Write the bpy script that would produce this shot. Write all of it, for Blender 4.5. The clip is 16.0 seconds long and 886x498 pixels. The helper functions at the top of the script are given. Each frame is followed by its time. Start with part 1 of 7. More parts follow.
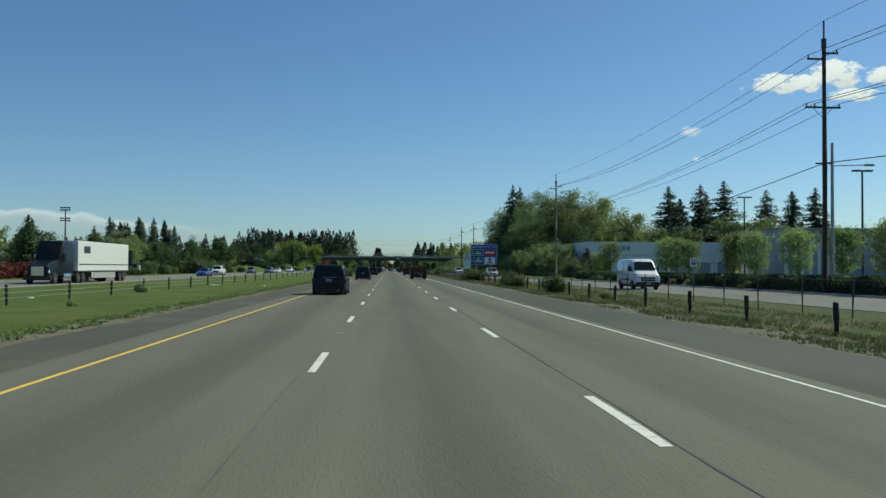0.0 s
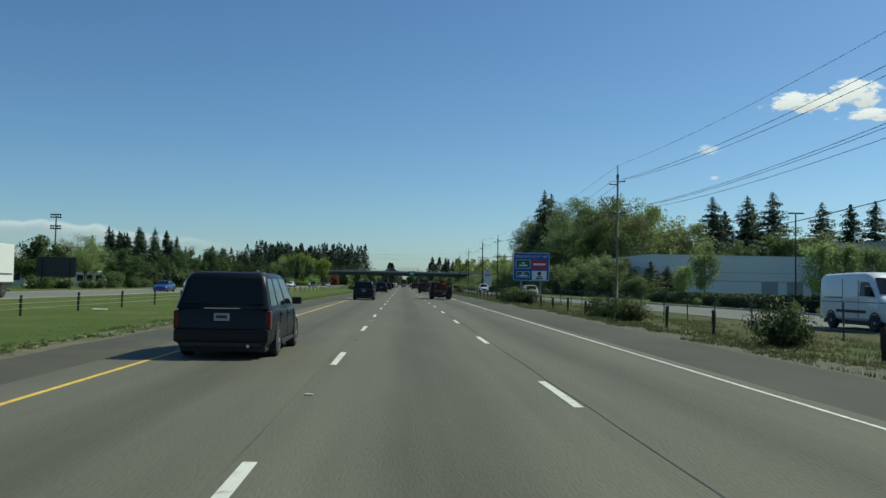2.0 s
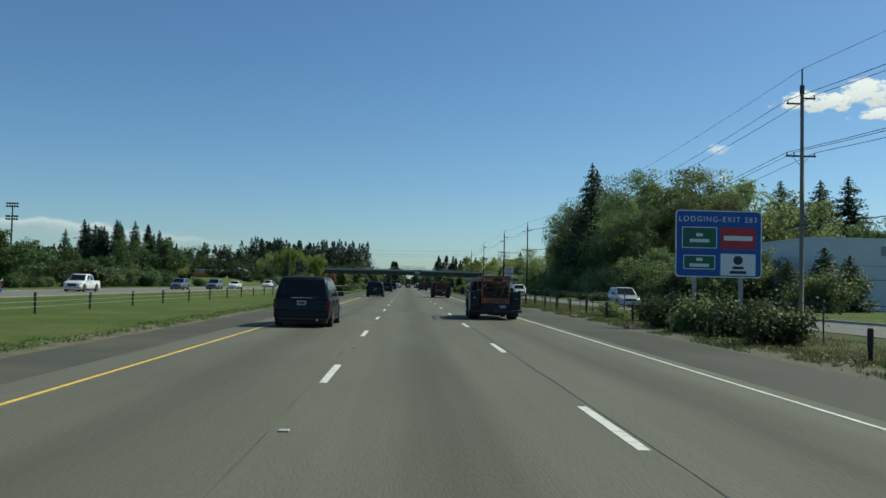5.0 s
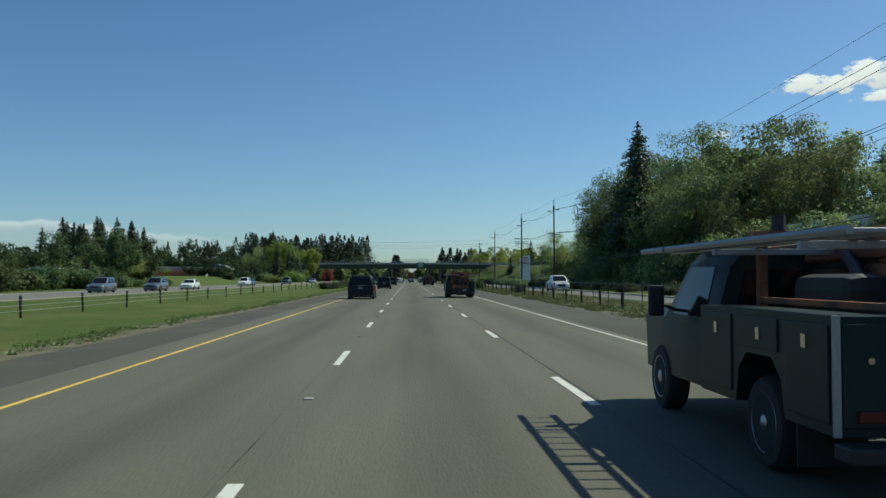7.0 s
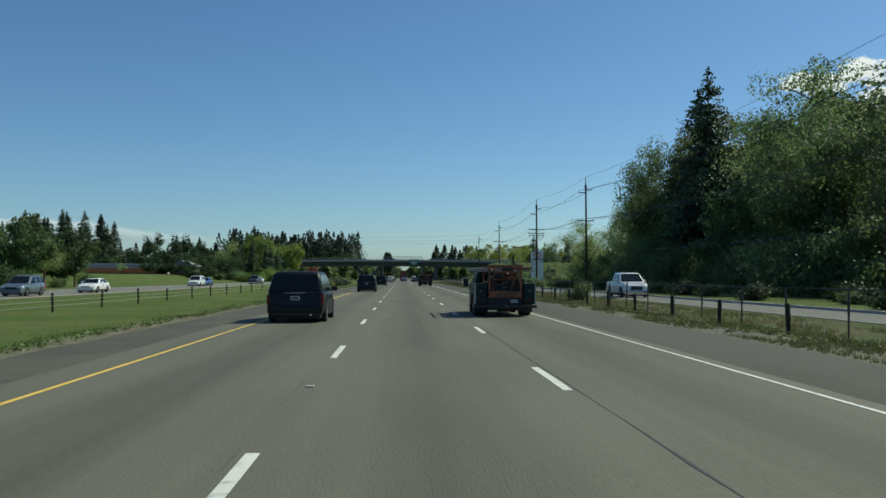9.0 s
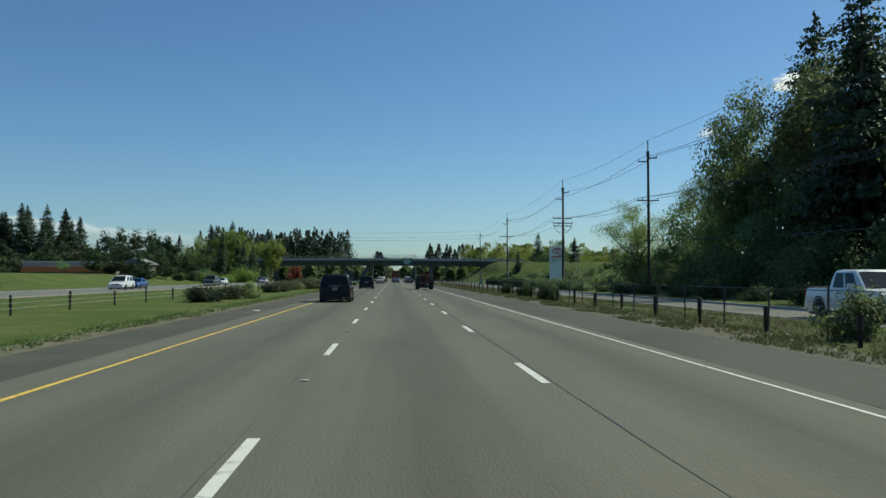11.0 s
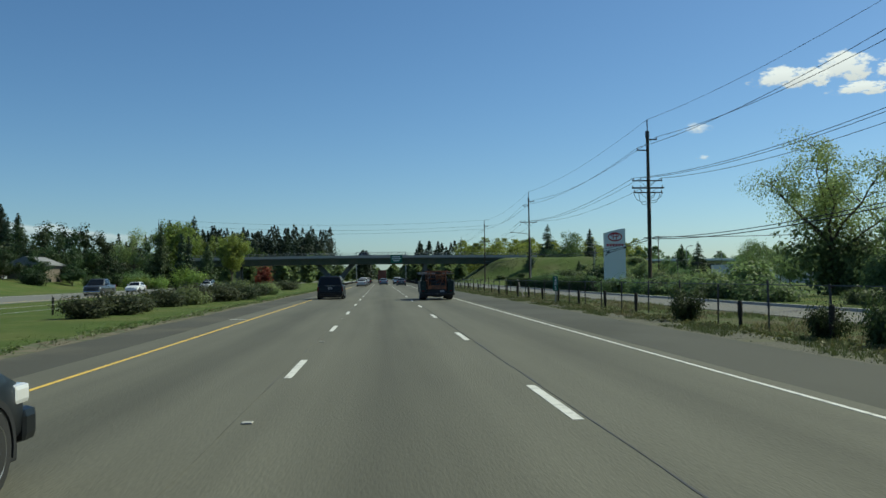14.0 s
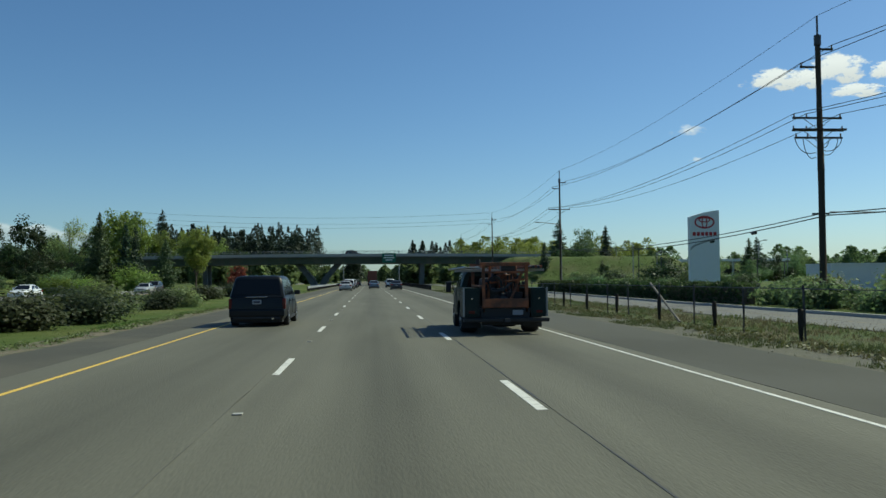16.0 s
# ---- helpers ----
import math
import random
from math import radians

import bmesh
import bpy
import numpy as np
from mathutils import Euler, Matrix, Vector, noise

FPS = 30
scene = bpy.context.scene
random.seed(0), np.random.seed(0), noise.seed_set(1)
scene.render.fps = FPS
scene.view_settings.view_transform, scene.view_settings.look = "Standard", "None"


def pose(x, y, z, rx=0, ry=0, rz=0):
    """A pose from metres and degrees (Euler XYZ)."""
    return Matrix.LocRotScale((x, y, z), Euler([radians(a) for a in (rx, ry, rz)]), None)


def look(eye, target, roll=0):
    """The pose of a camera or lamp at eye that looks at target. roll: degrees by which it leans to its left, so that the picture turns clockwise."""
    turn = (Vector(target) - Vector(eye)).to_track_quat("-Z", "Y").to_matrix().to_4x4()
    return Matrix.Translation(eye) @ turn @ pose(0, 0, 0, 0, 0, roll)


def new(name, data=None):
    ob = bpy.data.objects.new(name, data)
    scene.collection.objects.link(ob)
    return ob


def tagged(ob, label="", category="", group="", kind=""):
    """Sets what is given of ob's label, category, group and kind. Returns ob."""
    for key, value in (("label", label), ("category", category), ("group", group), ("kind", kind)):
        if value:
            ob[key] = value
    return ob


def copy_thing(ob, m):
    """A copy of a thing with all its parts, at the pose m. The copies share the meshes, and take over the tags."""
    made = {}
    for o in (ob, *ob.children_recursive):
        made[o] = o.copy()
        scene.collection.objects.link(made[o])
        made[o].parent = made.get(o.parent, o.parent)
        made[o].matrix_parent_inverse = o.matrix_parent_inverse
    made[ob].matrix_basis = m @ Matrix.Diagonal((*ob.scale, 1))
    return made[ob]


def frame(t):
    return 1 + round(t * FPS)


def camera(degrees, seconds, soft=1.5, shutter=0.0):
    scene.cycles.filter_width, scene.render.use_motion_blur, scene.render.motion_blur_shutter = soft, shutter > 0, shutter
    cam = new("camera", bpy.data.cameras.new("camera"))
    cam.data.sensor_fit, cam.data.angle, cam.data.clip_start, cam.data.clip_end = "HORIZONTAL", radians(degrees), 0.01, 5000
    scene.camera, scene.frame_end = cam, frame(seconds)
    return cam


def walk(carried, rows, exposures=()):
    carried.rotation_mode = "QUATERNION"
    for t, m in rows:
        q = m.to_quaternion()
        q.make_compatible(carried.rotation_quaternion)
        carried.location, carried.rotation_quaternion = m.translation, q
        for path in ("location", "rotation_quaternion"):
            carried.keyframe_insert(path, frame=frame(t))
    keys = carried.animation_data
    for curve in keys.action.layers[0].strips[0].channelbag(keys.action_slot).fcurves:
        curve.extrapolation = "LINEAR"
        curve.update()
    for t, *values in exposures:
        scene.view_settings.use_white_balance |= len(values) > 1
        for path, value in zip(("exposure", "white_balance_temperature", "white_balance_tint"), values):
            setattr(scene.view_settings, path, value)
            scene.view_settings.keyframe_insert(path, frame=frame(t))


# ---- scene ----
cam = camera(54.35, 16.0)
EYE = 1.588
# seconds, metres to the right and along the road, yaw, pitch, lean
ROWS = [
    (0.0, -0.66, 0.0, -3.57, 1.28, 0.27),
    (0.5, -0.62, 8.15, -3.39, 1.67, 0.49),
    (1.0, -0.58, 16.32, -3.1, 2.11, 0.72),
    (1.5, -0.55, 24.54, -2.85, 2.35, 0.9),
    (2.0, -0.53, 32.84, -2.67, 2.36, 1.02),
    (2.5, -0.52, 41.23, -2.48, 2.39, 1.12),
    (3.0, -0.53, 49.75, -2.37, 2.3, 1.2),
    (3.5, -0.54, 58.36, -2.51, 2.36, 1.32),
    (4.0, -0.55, 67.03, -2.5, 2.35, 1.48),
    (4.5, -0.55, 75.74, -2.48, 2.36, 1.52),
    (5.0, -0.55, 84.47, -2.37, 2.37, 1.26),
    (7.5, -0.49, 127.47, -2.39, 1.84, -0.29),
    (8, -0.49, 136.32, -2.63, 1.82, -0.29),
    (8.5, -0.49, 145.19, -2.61, 1.82, -0.18),
    (9, -0.5, 154.07, -2.76, 1.84, -0.02),
    (11.5, -0.44, 198.51, -3.41, 1.89, 0.06),
    (12.0, -0.41, 207.17, -3.51, 1.9, 0.07),
    (12.5, -0.4, 215.82, -3.55, 1.87, -0.07),
    (13.0, -0.38, 224.5, -3.77, 1.81, -0.34),
    (13.5, -0.36, 233.21, -3.98, 1.81, -0.62),
    (14.0, -0.33, 241.98, -4.17, 1.87, -0.73),
    (14.5, -0.31, 250.84, -4.18, 1.95, -0.55),
    (15.0, -0.29, 259.75, -4.2, 2.0, -0.38),
    (15.5, -0.26, 268.7, -4.39, 2.01, -0.41),
    (16.0, -0.22, 277.65, -4.8, 2.0, -0.57),
]
walk(cam, [(t, pose(x, y, EYE, 90 + pitch, 0, yaw) @ pose(0, 0, 0, 0, 0, lean)) for t, x, y, yaw, pitch, lean in ROWS], [(0.0, 0.06, 6500, -5), (16.0, 0.06, 6500, -5)])

# ---- light ----
SUN_EL, SUN_AZ = 46.5, 66.0  # degrees above the horizon, degrees to the right of the road's direction
world = bpy.data.worlds.new("sky")
scene.world = world
world.use_nodes = True
wn, wl = world.node_tree.nodes, world.node_tree.links
wn.clear()
sky = wn.new("ShaderNodeTexSky")
sky.sky_type, sky.sun_disc = "NISHITA", False
sky.sun_elevation, sky.sun_rotation = radians(SUN_EL), radians(SUN_AZ)
sky.air_density, sky.dust_density, sky.ozone_density = 0.85, 0.6, 2.4
bg = wn.new("ShaderNodeBackground")
bg.inputs["Strength"].default_value = 0.095
wo = wn.new("ShaderNodeOutputWorld")
hue = wn.new("ShaderNodeHueSaturation")
hue.inputs["Saturation"].default_value = 1.09
wl.new(sky.outputs["Color"], hue.inputs["Color"])
clear = wn.new("ShaderNodeMix")  # clear spring air: a little less red
clear.data_type, clear.blend_type = "RGBA", "MULTIPLY"
clear.inputs[0].default_value, clear.inputs[7].default_value = 1.0, (0.785, 0.905, 1.05, 1)
wl.new(hue.outputs["Color"], clear.inputs[6])
wl.new(clear.outputs[2], bg.inputs["Color"])
wl.new(bg.outputs["Background"], wo.inputs["Surface"])
sun = new("sun", bpy.data.lights.new("sun", "SUN"))
sun.data.energy, sun.data.angle, sun.data.color = 4.2, radians(0.53), (1.0, 0.95, 0.78)
_h = math.cos(radians(SUN_EL))
sun.matrix_world = look((math.sin(radians(SUN_AZ)) * _h * 100, math.cos(radians(SUN_AZ)) * _h * 100, math.sin(radians(SUN_EL)) * 100), (0, 0, 0))

# ---- materials ----
def mat(name, colour, rough=0.7, metal=0.0, vary=0.15, scale=6.0, fine=60.0, bump=0.15, bump_size=0.02, second=None, second_at=0.55, second_scale=0.4, coat=0.0, per_object=0.0, per_island=0.0, spec=0.5, stretch=(1, 1, 1)):
    """A surface with two scales of variation and fine relief, in metres of the object's own space."""
    m = bpy.data.materials.new(name)
    m.use_nodes = True
    n, l = m.node_tree.nodes, m.node_tree.links
    b = n["Principled BSDF"]
    b.inputs["Roughness"].default_value, b.inputs["Metallic"].default_value = rough, metal
    b.inputs["Coat Weight"].default_value = coat
    b.inputs["Coat Roughness"].default_value = 0.05
    b.inputs["Specular IOR Level"].default_value = spec
    tc = n.new("ShaderNodeTexCoord")
    mp = n.new("ShaderNodeMapping")
    mp.inputs["Scale"].default_value = stretch
    l.new(tc.outputs["Object"], mp.inputs["Vector"])

    def nz(s, det=4.0):
        t = n.new("ShaderNodeTexNoise")
        t.inputs["Scale"].default_value, t.inputs["Detail"].default_value = s, det
        l.new(mp.outputs["Vector"], t.inputs["Vector"])
        return t.outputs["Fac"]

    def math_node(op, a, c):
        t = n.new("ShaderNodeMath")
        t.operation = op
        for i, v in enumerate((a, c)):
            if isinstance(v, (int, float)):
                t.inputs[i].default_value = v
            else:
                l.new(v, t.inputs[i])
        return t.outputs[0]

    def mix(f, a, c):
        t = n.new("ShaderNodeMix")
        t.data_type = "RGBA"
        for i, v in ((0, f), (6, a), (7, c)):
            if isinstance(v, (int, float)):
                t.inputs[i].default_value = v
            elif isinstance(v, tuple):
                t.inputs[i].default_value = (*v, 1)
            else:
                l.new(v, t.inputs[i])
        return t.outputs[2]

    col = colour
    if second:
        ramp = n.new("ShaderNodeMapRange")
        ramp.inputs[1].default_value, ramp.inputs[2].default_value = second_at - 0.08, second_at + 0.08
        l.new(nz(second_scale, 6.0), ramp.inputs[0])
        col = mix(ramp.outputs[0], col, second)
    k = math_node("ADD", math_node("MULTIPLY", nz(scale), vary), math_node("MULTIPLY", nz(fine, 3.0), vary))
    k = math_node("ADD", k, 1.0 - vary)
    if per_object:
        oi = n.new("ShaderNodeObjectInfo")
        k = math_node("ADD", k, math_node("MULTIPLY", math_node("SUBTRACT", oi.outputs["Random"], 0.5), per_object))
    if per_island:
        ge = n.new("ShaderNodeNewGeometry")
        k = math_node("ADD", k, math_node("MULTIPLY", math_node("SUBTRACT", ge.outputs["Random Per Island"], 0.5), per_island))
    vm = n.new("ShaderNodeVectorMath")
    vm.operation = "SCALE"
    if isinstance(col, tuple):
        vm.inputs[0].default_value = col
    else:
        l.new(col, vm.inputs[0])
    l.new(k, vm.inputs["Scale"])
    l.new(vm.outputs[0], b.inputs["Base Color"])
    if bump:
        bn = n.new("ShaderNodeBump")
        bn.inputs["Strength"].default_value, bn.inputs["Distance"].default_value = bump, bump_size
        l.new(nz(fine, 5.0), bn.inputs["Height"])
        l.new(bn.outputs[0], b.inputs["Normal"])
    return m


def leaf_mat(name, colour, through_light=0.5, vary=0.7):
    m = bpy.data.materials.new(name)
    m.use_nodes = True
    n, l = m.node_tree.nodes, m.node_tree.links
    b, out = n["Principled BSDF"], n["Material Output"]
    b.inputs["Roughness"].default_value = 0.55
    b.inputs["Specular IOR Level"].default_value = 0.3
    ge, oi = n.new("ShaderNodeNewGeometry"), n.new("ShaderNodeObjectInfo")
    hs = n.new("ShaderNodeHueSaturation")
    hs.inputs["Color"].default_value = (*colour, 1)
    a = n.new("ShaderNodeMapRange")
    a.inputs[3].default_value, a.inputs[4].default_value = 1 - vary / 2, 1 + vary / 2
    l.new(ge.outputs["Random Per Island"], a.inputs[0])
    h = n.new("ShaderNodeMapRange")
    h.inputs[3].default_value, h.inputs[4].default_value = 0.475, 0.52
    l.new(oi.outputs["Random"], h.inputs[0])
    # each plant has its own tone
    q, fr, tone, mul = n.new("ShaderNodeMath"), n.new("ShaderNodeMath"), n.new("ShaderNodeMapRange"), n.new("ShaderNodeMath")
    q.operation, fr.operation, mul.operation = "MULTIPLY", "FRACT", "MULTIPLY"
    q.inputs[1].default_value = 7.31
    tone.inputs[3].default_value, tone.inputs[4].default_value = 0.68, 1.38
    l.new(oi.outputs["Random"], q.inputs[0])
    l.new(q.outputs[0], fr.inputs[0])
    l.new(fr.outputs[0], tone.inputs[0])
    l.new(a.outputs[0], mul.inputs[0])
    l.new(tone.outputs[0], mul.inputs[1])
    l.new(mul.outputs[0], hs.inputs["Value"])
    l.new(h.outputs[0], hs.inputs["Hue"])
    tr = n.new("ShaderNodeBsdfTranslucent")
    mx = n.new("ShaderNodeMixShader")
    mx.inputs[0].default_value = through_light
    l.new(hs.outputs[0], b.inputs["Base Color"])
    l.new(hs.outputs[0], tr.inputs["Color"])
    l.new(b.outputs[0], mx.inputs[1])
    l.new(tr.outputs[0], mx.inputs[2])
    l.new(mx.outputs[0], out.inputs["Surface"])
    return m


def road_mat(name, colour, lane, first, dark=0.25):
    """Worn road: fine aggregate, long streaks along the traffic, an oil-darkened strip down the middle of every lane."""
    m = mat(name, colour, 0.85, vary=0.34, scale=0.9, fine=38.0, bump=0.6, bump_size=0.012, stretch=(1, 0.16, 1), spec=0.3)
    n, l = m.node_tree.nodes, m.node_tree.links
    b = n["Principled BSDF"]
    src = b.inputs["Base Color"].links[0].from_socket
    tc = n.new("ShaderNodeTexCoord")
    sp = n.new("ShaderNodeSeparateXYZ")
    l.new(tc.outputs["Object"], sp.inputs[0])

    def mth(op, a, c):
        t = n.new("ShaderNodeMath")
        t.operation = op
        for i, v in enumerate((a, c)):
            if isinstance(v, (int, float)):
                t.inputs[i].default_value = v
            else:
                l.new(v, t.inputs[i])
        return t.outputs[0]

    wob = n.new("ShaderNodeTexNoise")
    wob.inputs["Scale"].default_value = 0.15
    l.new(tc.outputs["Object"], wob.inputs["Vector"])
    x = mth("ADD", sp.outputs[0], mth("MULTIPLY", wob.outputs["Fac"], 0.5))
    ph = mth("MULTIPLY", mth("SUBTRACT", x, first + 0.25), 2 * math.pi / lane)
    c = mth("ADD", mth("MULTIPLY", mth("COSINE", ph, 0), 0.5), 0.5)
    c = mth("MULTIPLY", mth("POWER", c, 2.5), dark)
    st = n.new("ShaderNodeTexNoise")
    st.inputs["Scale"].default_value = 1.0
    mp = n.new("ShaderNodeMapping")
    mp.inputs["Scale"].default_value = (2.2, 0.03, 1)
    l.new(tc.outputs["Object"], mp.inputs[0])
    l.new(mp.outputs[0], st.inputs["Vector"])
    blot = n.new("ShaderNodeTexNoise")
    blot.inputs["Scale"].default_value, blot.inputs["Detail"].default_value = 0.8, 5
    long_way = n.new("ShaderNodeMapping")
    long_way.inputs["Scale"].default_value = (1, 0.07, 1)
    l.new(tc.outputs["Object"], long_way.inputs[0])
    l.new(long_way.outputs[0], blot.inputs["Vector"])
    k = mth("SUBTRACT", mth("ADD", mth("MULTIPLY", st.outputs["Fac"], 0.35), mth("ADD", mth("MULTIPLY", blot.outputs["Fac"], 0.4), 0.64)), c)
    vm = n.new("ShaderNodeVectorMath")
    vm.operation = "SCALE"
    l.new(src, vm.inputs[0])
    l.new(k, vm.inputs["Scale"])
    l.new(vm.outputs[0], b.inputs["Base Color"])
    return m


M = dict(
    lane=road_mat("worn_asphalt", (0.119, 0.1155, 0.09), 3.66, 0.0),
    shoulder=mat("shoulder_asphalt", (0.069, 0.0665, 0.054), 0.9, vary=0.25, scale=0.5, fine=50, bump=0.4, bump_size=0.01, second=(0.09, 0.084, 0.066), second_at=0.55, second_scale=0.25, spec=0.3),
    shoulder_r=mat("right_shoulder_asphalt", (0.078, 0.0765, 0.064), 0.9, vary=0.25, scale=0.5, fine=50, bump=0.4, bump_size=0.01, second=(0.06, 0.059, 0.047), second_at=0.5, second_scale=0.2, spec=0.3, stretch=(1, 0.4, 1)),
    tar_worn=mat("worn_crack_tar", (0.066, 0.063, 0.054), 0.8, vary=0.3, scale=3, fine=40, second=(0.1, 0.096, 0.075), second_at=0.5, second_scale=0.6),
    tar=mat("crack_tar", (0.035, 0.034, 0.032), 0.6, vary=0.2, scale=3, fine=40),
    front=mat("pale_asphalt", (0.14, 0.137, 0.125), 0.9, vary=0.2, scale=0.4, fine=40, bump=0.3, bump_size=0.01, stretch=(1, 0.3, 1)),
    concrete_road=mat("far_carriageway", (0.15, 0.146, 0.132), 0.9, vary=0.2, scale=0.4, fine=30, bump=0.3, bump_size=0.01, stretch=(1, 0.2, 1)),
    gravel=mat("gravel", (0.1, 0.096, 0.072), 0.95, vary=0.45, scale=4, fine=35, bump=0.8, bump_size=0.03, second=(0.10, 0.10, 0.055), second_at=0.56, second_scale=0.7),
    lawn=mat("median_grass", (0.074, 0.108, 0.025), 0.95, vary=0.5, scale=0.9, fine=24, bump=0.9, bump_size=0.06, second=(0.108, 0.125, 0.038), second_at=0.53, second_scale=0.22, spec=0.15),
    verge=mat("dry_verge", (0.105, 0.096, 0.054), 0.95, vary=0.4, scale=1.2, fine=25, bump=0.9, bump_size=0.06, second=(0.078, 0.1, 0.036), second_at=0.48, second_scale=0.35, spec=0.15),
    field=mat("rough_ground", (0.075, 0.11, 0.03), 0.95, vary=0.4, scale=0.3, fine=8, bump=0.8, bump_size=0.1, second=(0.12, 0.115, 0.05), second_at=0.55, second_scale=0.03, spec=0.15),
    bank=mat("bank_grass", (0.08, 0.115, 0.032), 0.95, vary=0.4, scale=0.5, fine=10, bump=0.8, bump_size=0.1, second=(0.11, 0.125, 0.05), second_at=0.52, second_scale=0.12, spec=0.15),
    weed=leaf_mat("weed_leaf", (0.14, 0.165, 0.06), 0.35, 0.7),
    blade=leaf_mat("grass_blade", (0.12, 0.185, 0.045), 0.4, 0.8),
    dry=leaf_mat("dry_blade", (0.165, 0.148, 0.075), 0.3, 0.8),
    white_line=mat("white_road_paint", (0.62, 0.61, 0.57), 0.7, vary=0.25, scale=2, fine=30, second=(0.36, 0.35, 0.33), second_at=0.63, second_scale=5, bump=0.2, bump_size=0.005),
    yellow_line=mat("yellow_road_paint", (0.68, 0.45, 0.08), 0.7, vary=0.25, scale=2, fine=30, second=(0.42, 0.26, 0.06), second_at=0.62, second_scale=4, bump=0.2, bump_size=0.005),
    worn_line=mat("faded_yellow_paint", (0.27, 0.225, 0.12), 0.8, vary=0.3, scale=2, fine=30, second=(0.15, 0.145, 0.125), second_at=0.5, second_scale=2, bump=0.2, bump_size=0.005),
    post=mat("tarred_wood", (0.03, 0.025, 0.02), 0.85, vary=0.4, scale=6, fine=40, bump=0.5, stretch=(1, 1, 0.2), per_object=0.5),
    pole=mat("creosoted_pole", (0.055, 0.042, 0.032), 0.85, vary=0.4, scale=4, fine=40, bump=0.5, stretch=(1, 1, 0.1), per_object=0.3),
    pole_grey=mat("weathered_pole", (0.2, 0.18, 0.16), 0.85, vary=0.3, scale=4, fine=40, bump=0.4, stretch=(1, 1, 0.1)),
    wire=mat("cable_sheath", (0.03, 0.03, 0.035), 0.6, vary=0.1, bump=0),
    galv=mat("galvanised_steel", (0.34, 0.34, 0.34), 0.5, 0.7, vary=0.2, scale=5, fine=40, bump=0.1),
    steel_dark=mat("dark_steel", (0.06, 0.06, 0.065), 0.5, 0.4, vary=0.2, scale=5, fine=40, bump=0.1),
    porcelain=mat("insulator", (0.14, 0.10, 0.09), 0.3, vary=0.1, bump=0),
    bark=mat("bark", (0.11, 0.085, 0.062), 0.9, vary=0.5, scale=3, fine=25, bump=0.9, bump_size=0.04, stretch=(1, 1, 0.3)),
    girder=mat("girder_paint", (0.062, 0.085, 0.072), 0.8, vary=0.3, scale=0.4, fine=12, bump=0.2, second=(0.085, 0.095, 0.08), second_at=0.55, second_scale=0.3),
    concrete=mat("bridge_concrete", (0.13, 0.135, 0.12), 0.9, vary=0.3, scale=0.4, fine=15, bump=0.3, second=(0.085, 0.09, 0.078), second_at=0.55, second_scale=0.3),
    concrete_pale=mat("kerb_concrete", (0.36, 0.35, 0.33), 0.9, vary=0.3, scale=0.6, fine=25, bump=0.3),
    white_wall=mat("white_panel_wall", (0.68, 0.69, 0.7), 0.7, vary=0.1, scale=0.3, fine=12, bump=0.1),
    grey_wall=mat("grey_metal_wall", (0.30, 0.31, 0.32), 0.6, vary=0.15, scale=0.4, fine=12, bump=0.1),
    dark_roof=mat("roof_membrane", (0.2, 0.2, 0.2), 0.8, vary=0.2, scale=0.5, fine=10),
    white_roof=mat("white_roof_sheet", (0.7, 0.7, 0.69), 0.6, vary=0.12, scale=0.4, fine=10),
    orange_wall=mat("orange_plaster", (0.5, 0.16, 0.06), 0.8, vary=0.2, scale=0.4, fine=10),
    window=mat("dark_window", (0.02, 0.025, 0.03), 0.08, vary=0.05, bump=0),
    glass=mat("car_glass", (0.01, 0.012, 0.014), 0.07, vary=0.05, bump=0, spec=0.32),
    dark_lens=mat("dark_red_lens", (0.10, 0.008, 0.008), 0.2, vary=0.1, bump=0, spec=0.4),
    tyre=mat("tyre_rubber", (0.02, 0.02, 0.021), 0.85, vary=0.2, bump=0.2),
    rim=mat("alloy_rim", (0.42, 0.43, 0.44), 0.3, 0.9, vary=0.1, bump=0),
    black=mat("black_plastic", (0.018, 0.018, 0.02), 0.6, vary=0.15, bump=0.1),
    chrome=mat("chrome", (0.7, 0.7, 0.7), 0.12, 1.0, vary=0.05, bump=0),
    red_lens=mat("red_lamp_lens", (0.35, 0.015, 0.012), 0.15, vary=0.05, bump=0, coat=0.6),
    clear_lens=mat("clear_lamp_lens", (0.7, 0.7, 0.72), 0.1, vary=0.05, bump=0, coat=0.6),
    plate=mat("number_plate", (0.33, 0.34, 0.36), 0.5, vary=0.1, bump=0),
    ink=mat("dark_ink", (0.03, 0.03, 0.05), 0.6, vary=0.05, bump=0),
    sign_blue=mat("blue_sign_sheet", (0.012, 0.085, 0.34), 0.45, vary=0.12, scale=2, fine=20, bump=0.02),
    sign_white=mat("white_sign_sheet", (0.74, 0.75, 0.76), 0.45, vary=0.06, scale=2, fine=20, bump=0.02),
    sign_green=mat("green_sign_sheet", (0.012, 0.12, 0.075), 0.45, vary=0.12, scale=2, fine=20, bump=0.02),
    sign_red=mat("red_sign_sheet", (0.42, 0.025, 0.03), 0.45, vary=0.1, scale=2, fine=20, bump=0.02),
    sign_back=mat("sign_aluminium", (0.4, 0.4, 0.4), 0.5, 0.8, vary=0.1),
    leaf_a=leaf_mat("maple_leaf", (0.185, 0.24, 0.1), 0.58),
    leaf_b=leaf_mat("dark_leaf", (0.12, 0.178, 0.074), 0.58),
    leaf_c=leaf_mat("spring_leaf", (0.19, 0.25, 0.06), 0.6),
    leaf_d=leaf_mat("pale_leaf", (0.21, 0.28, 0.105)),
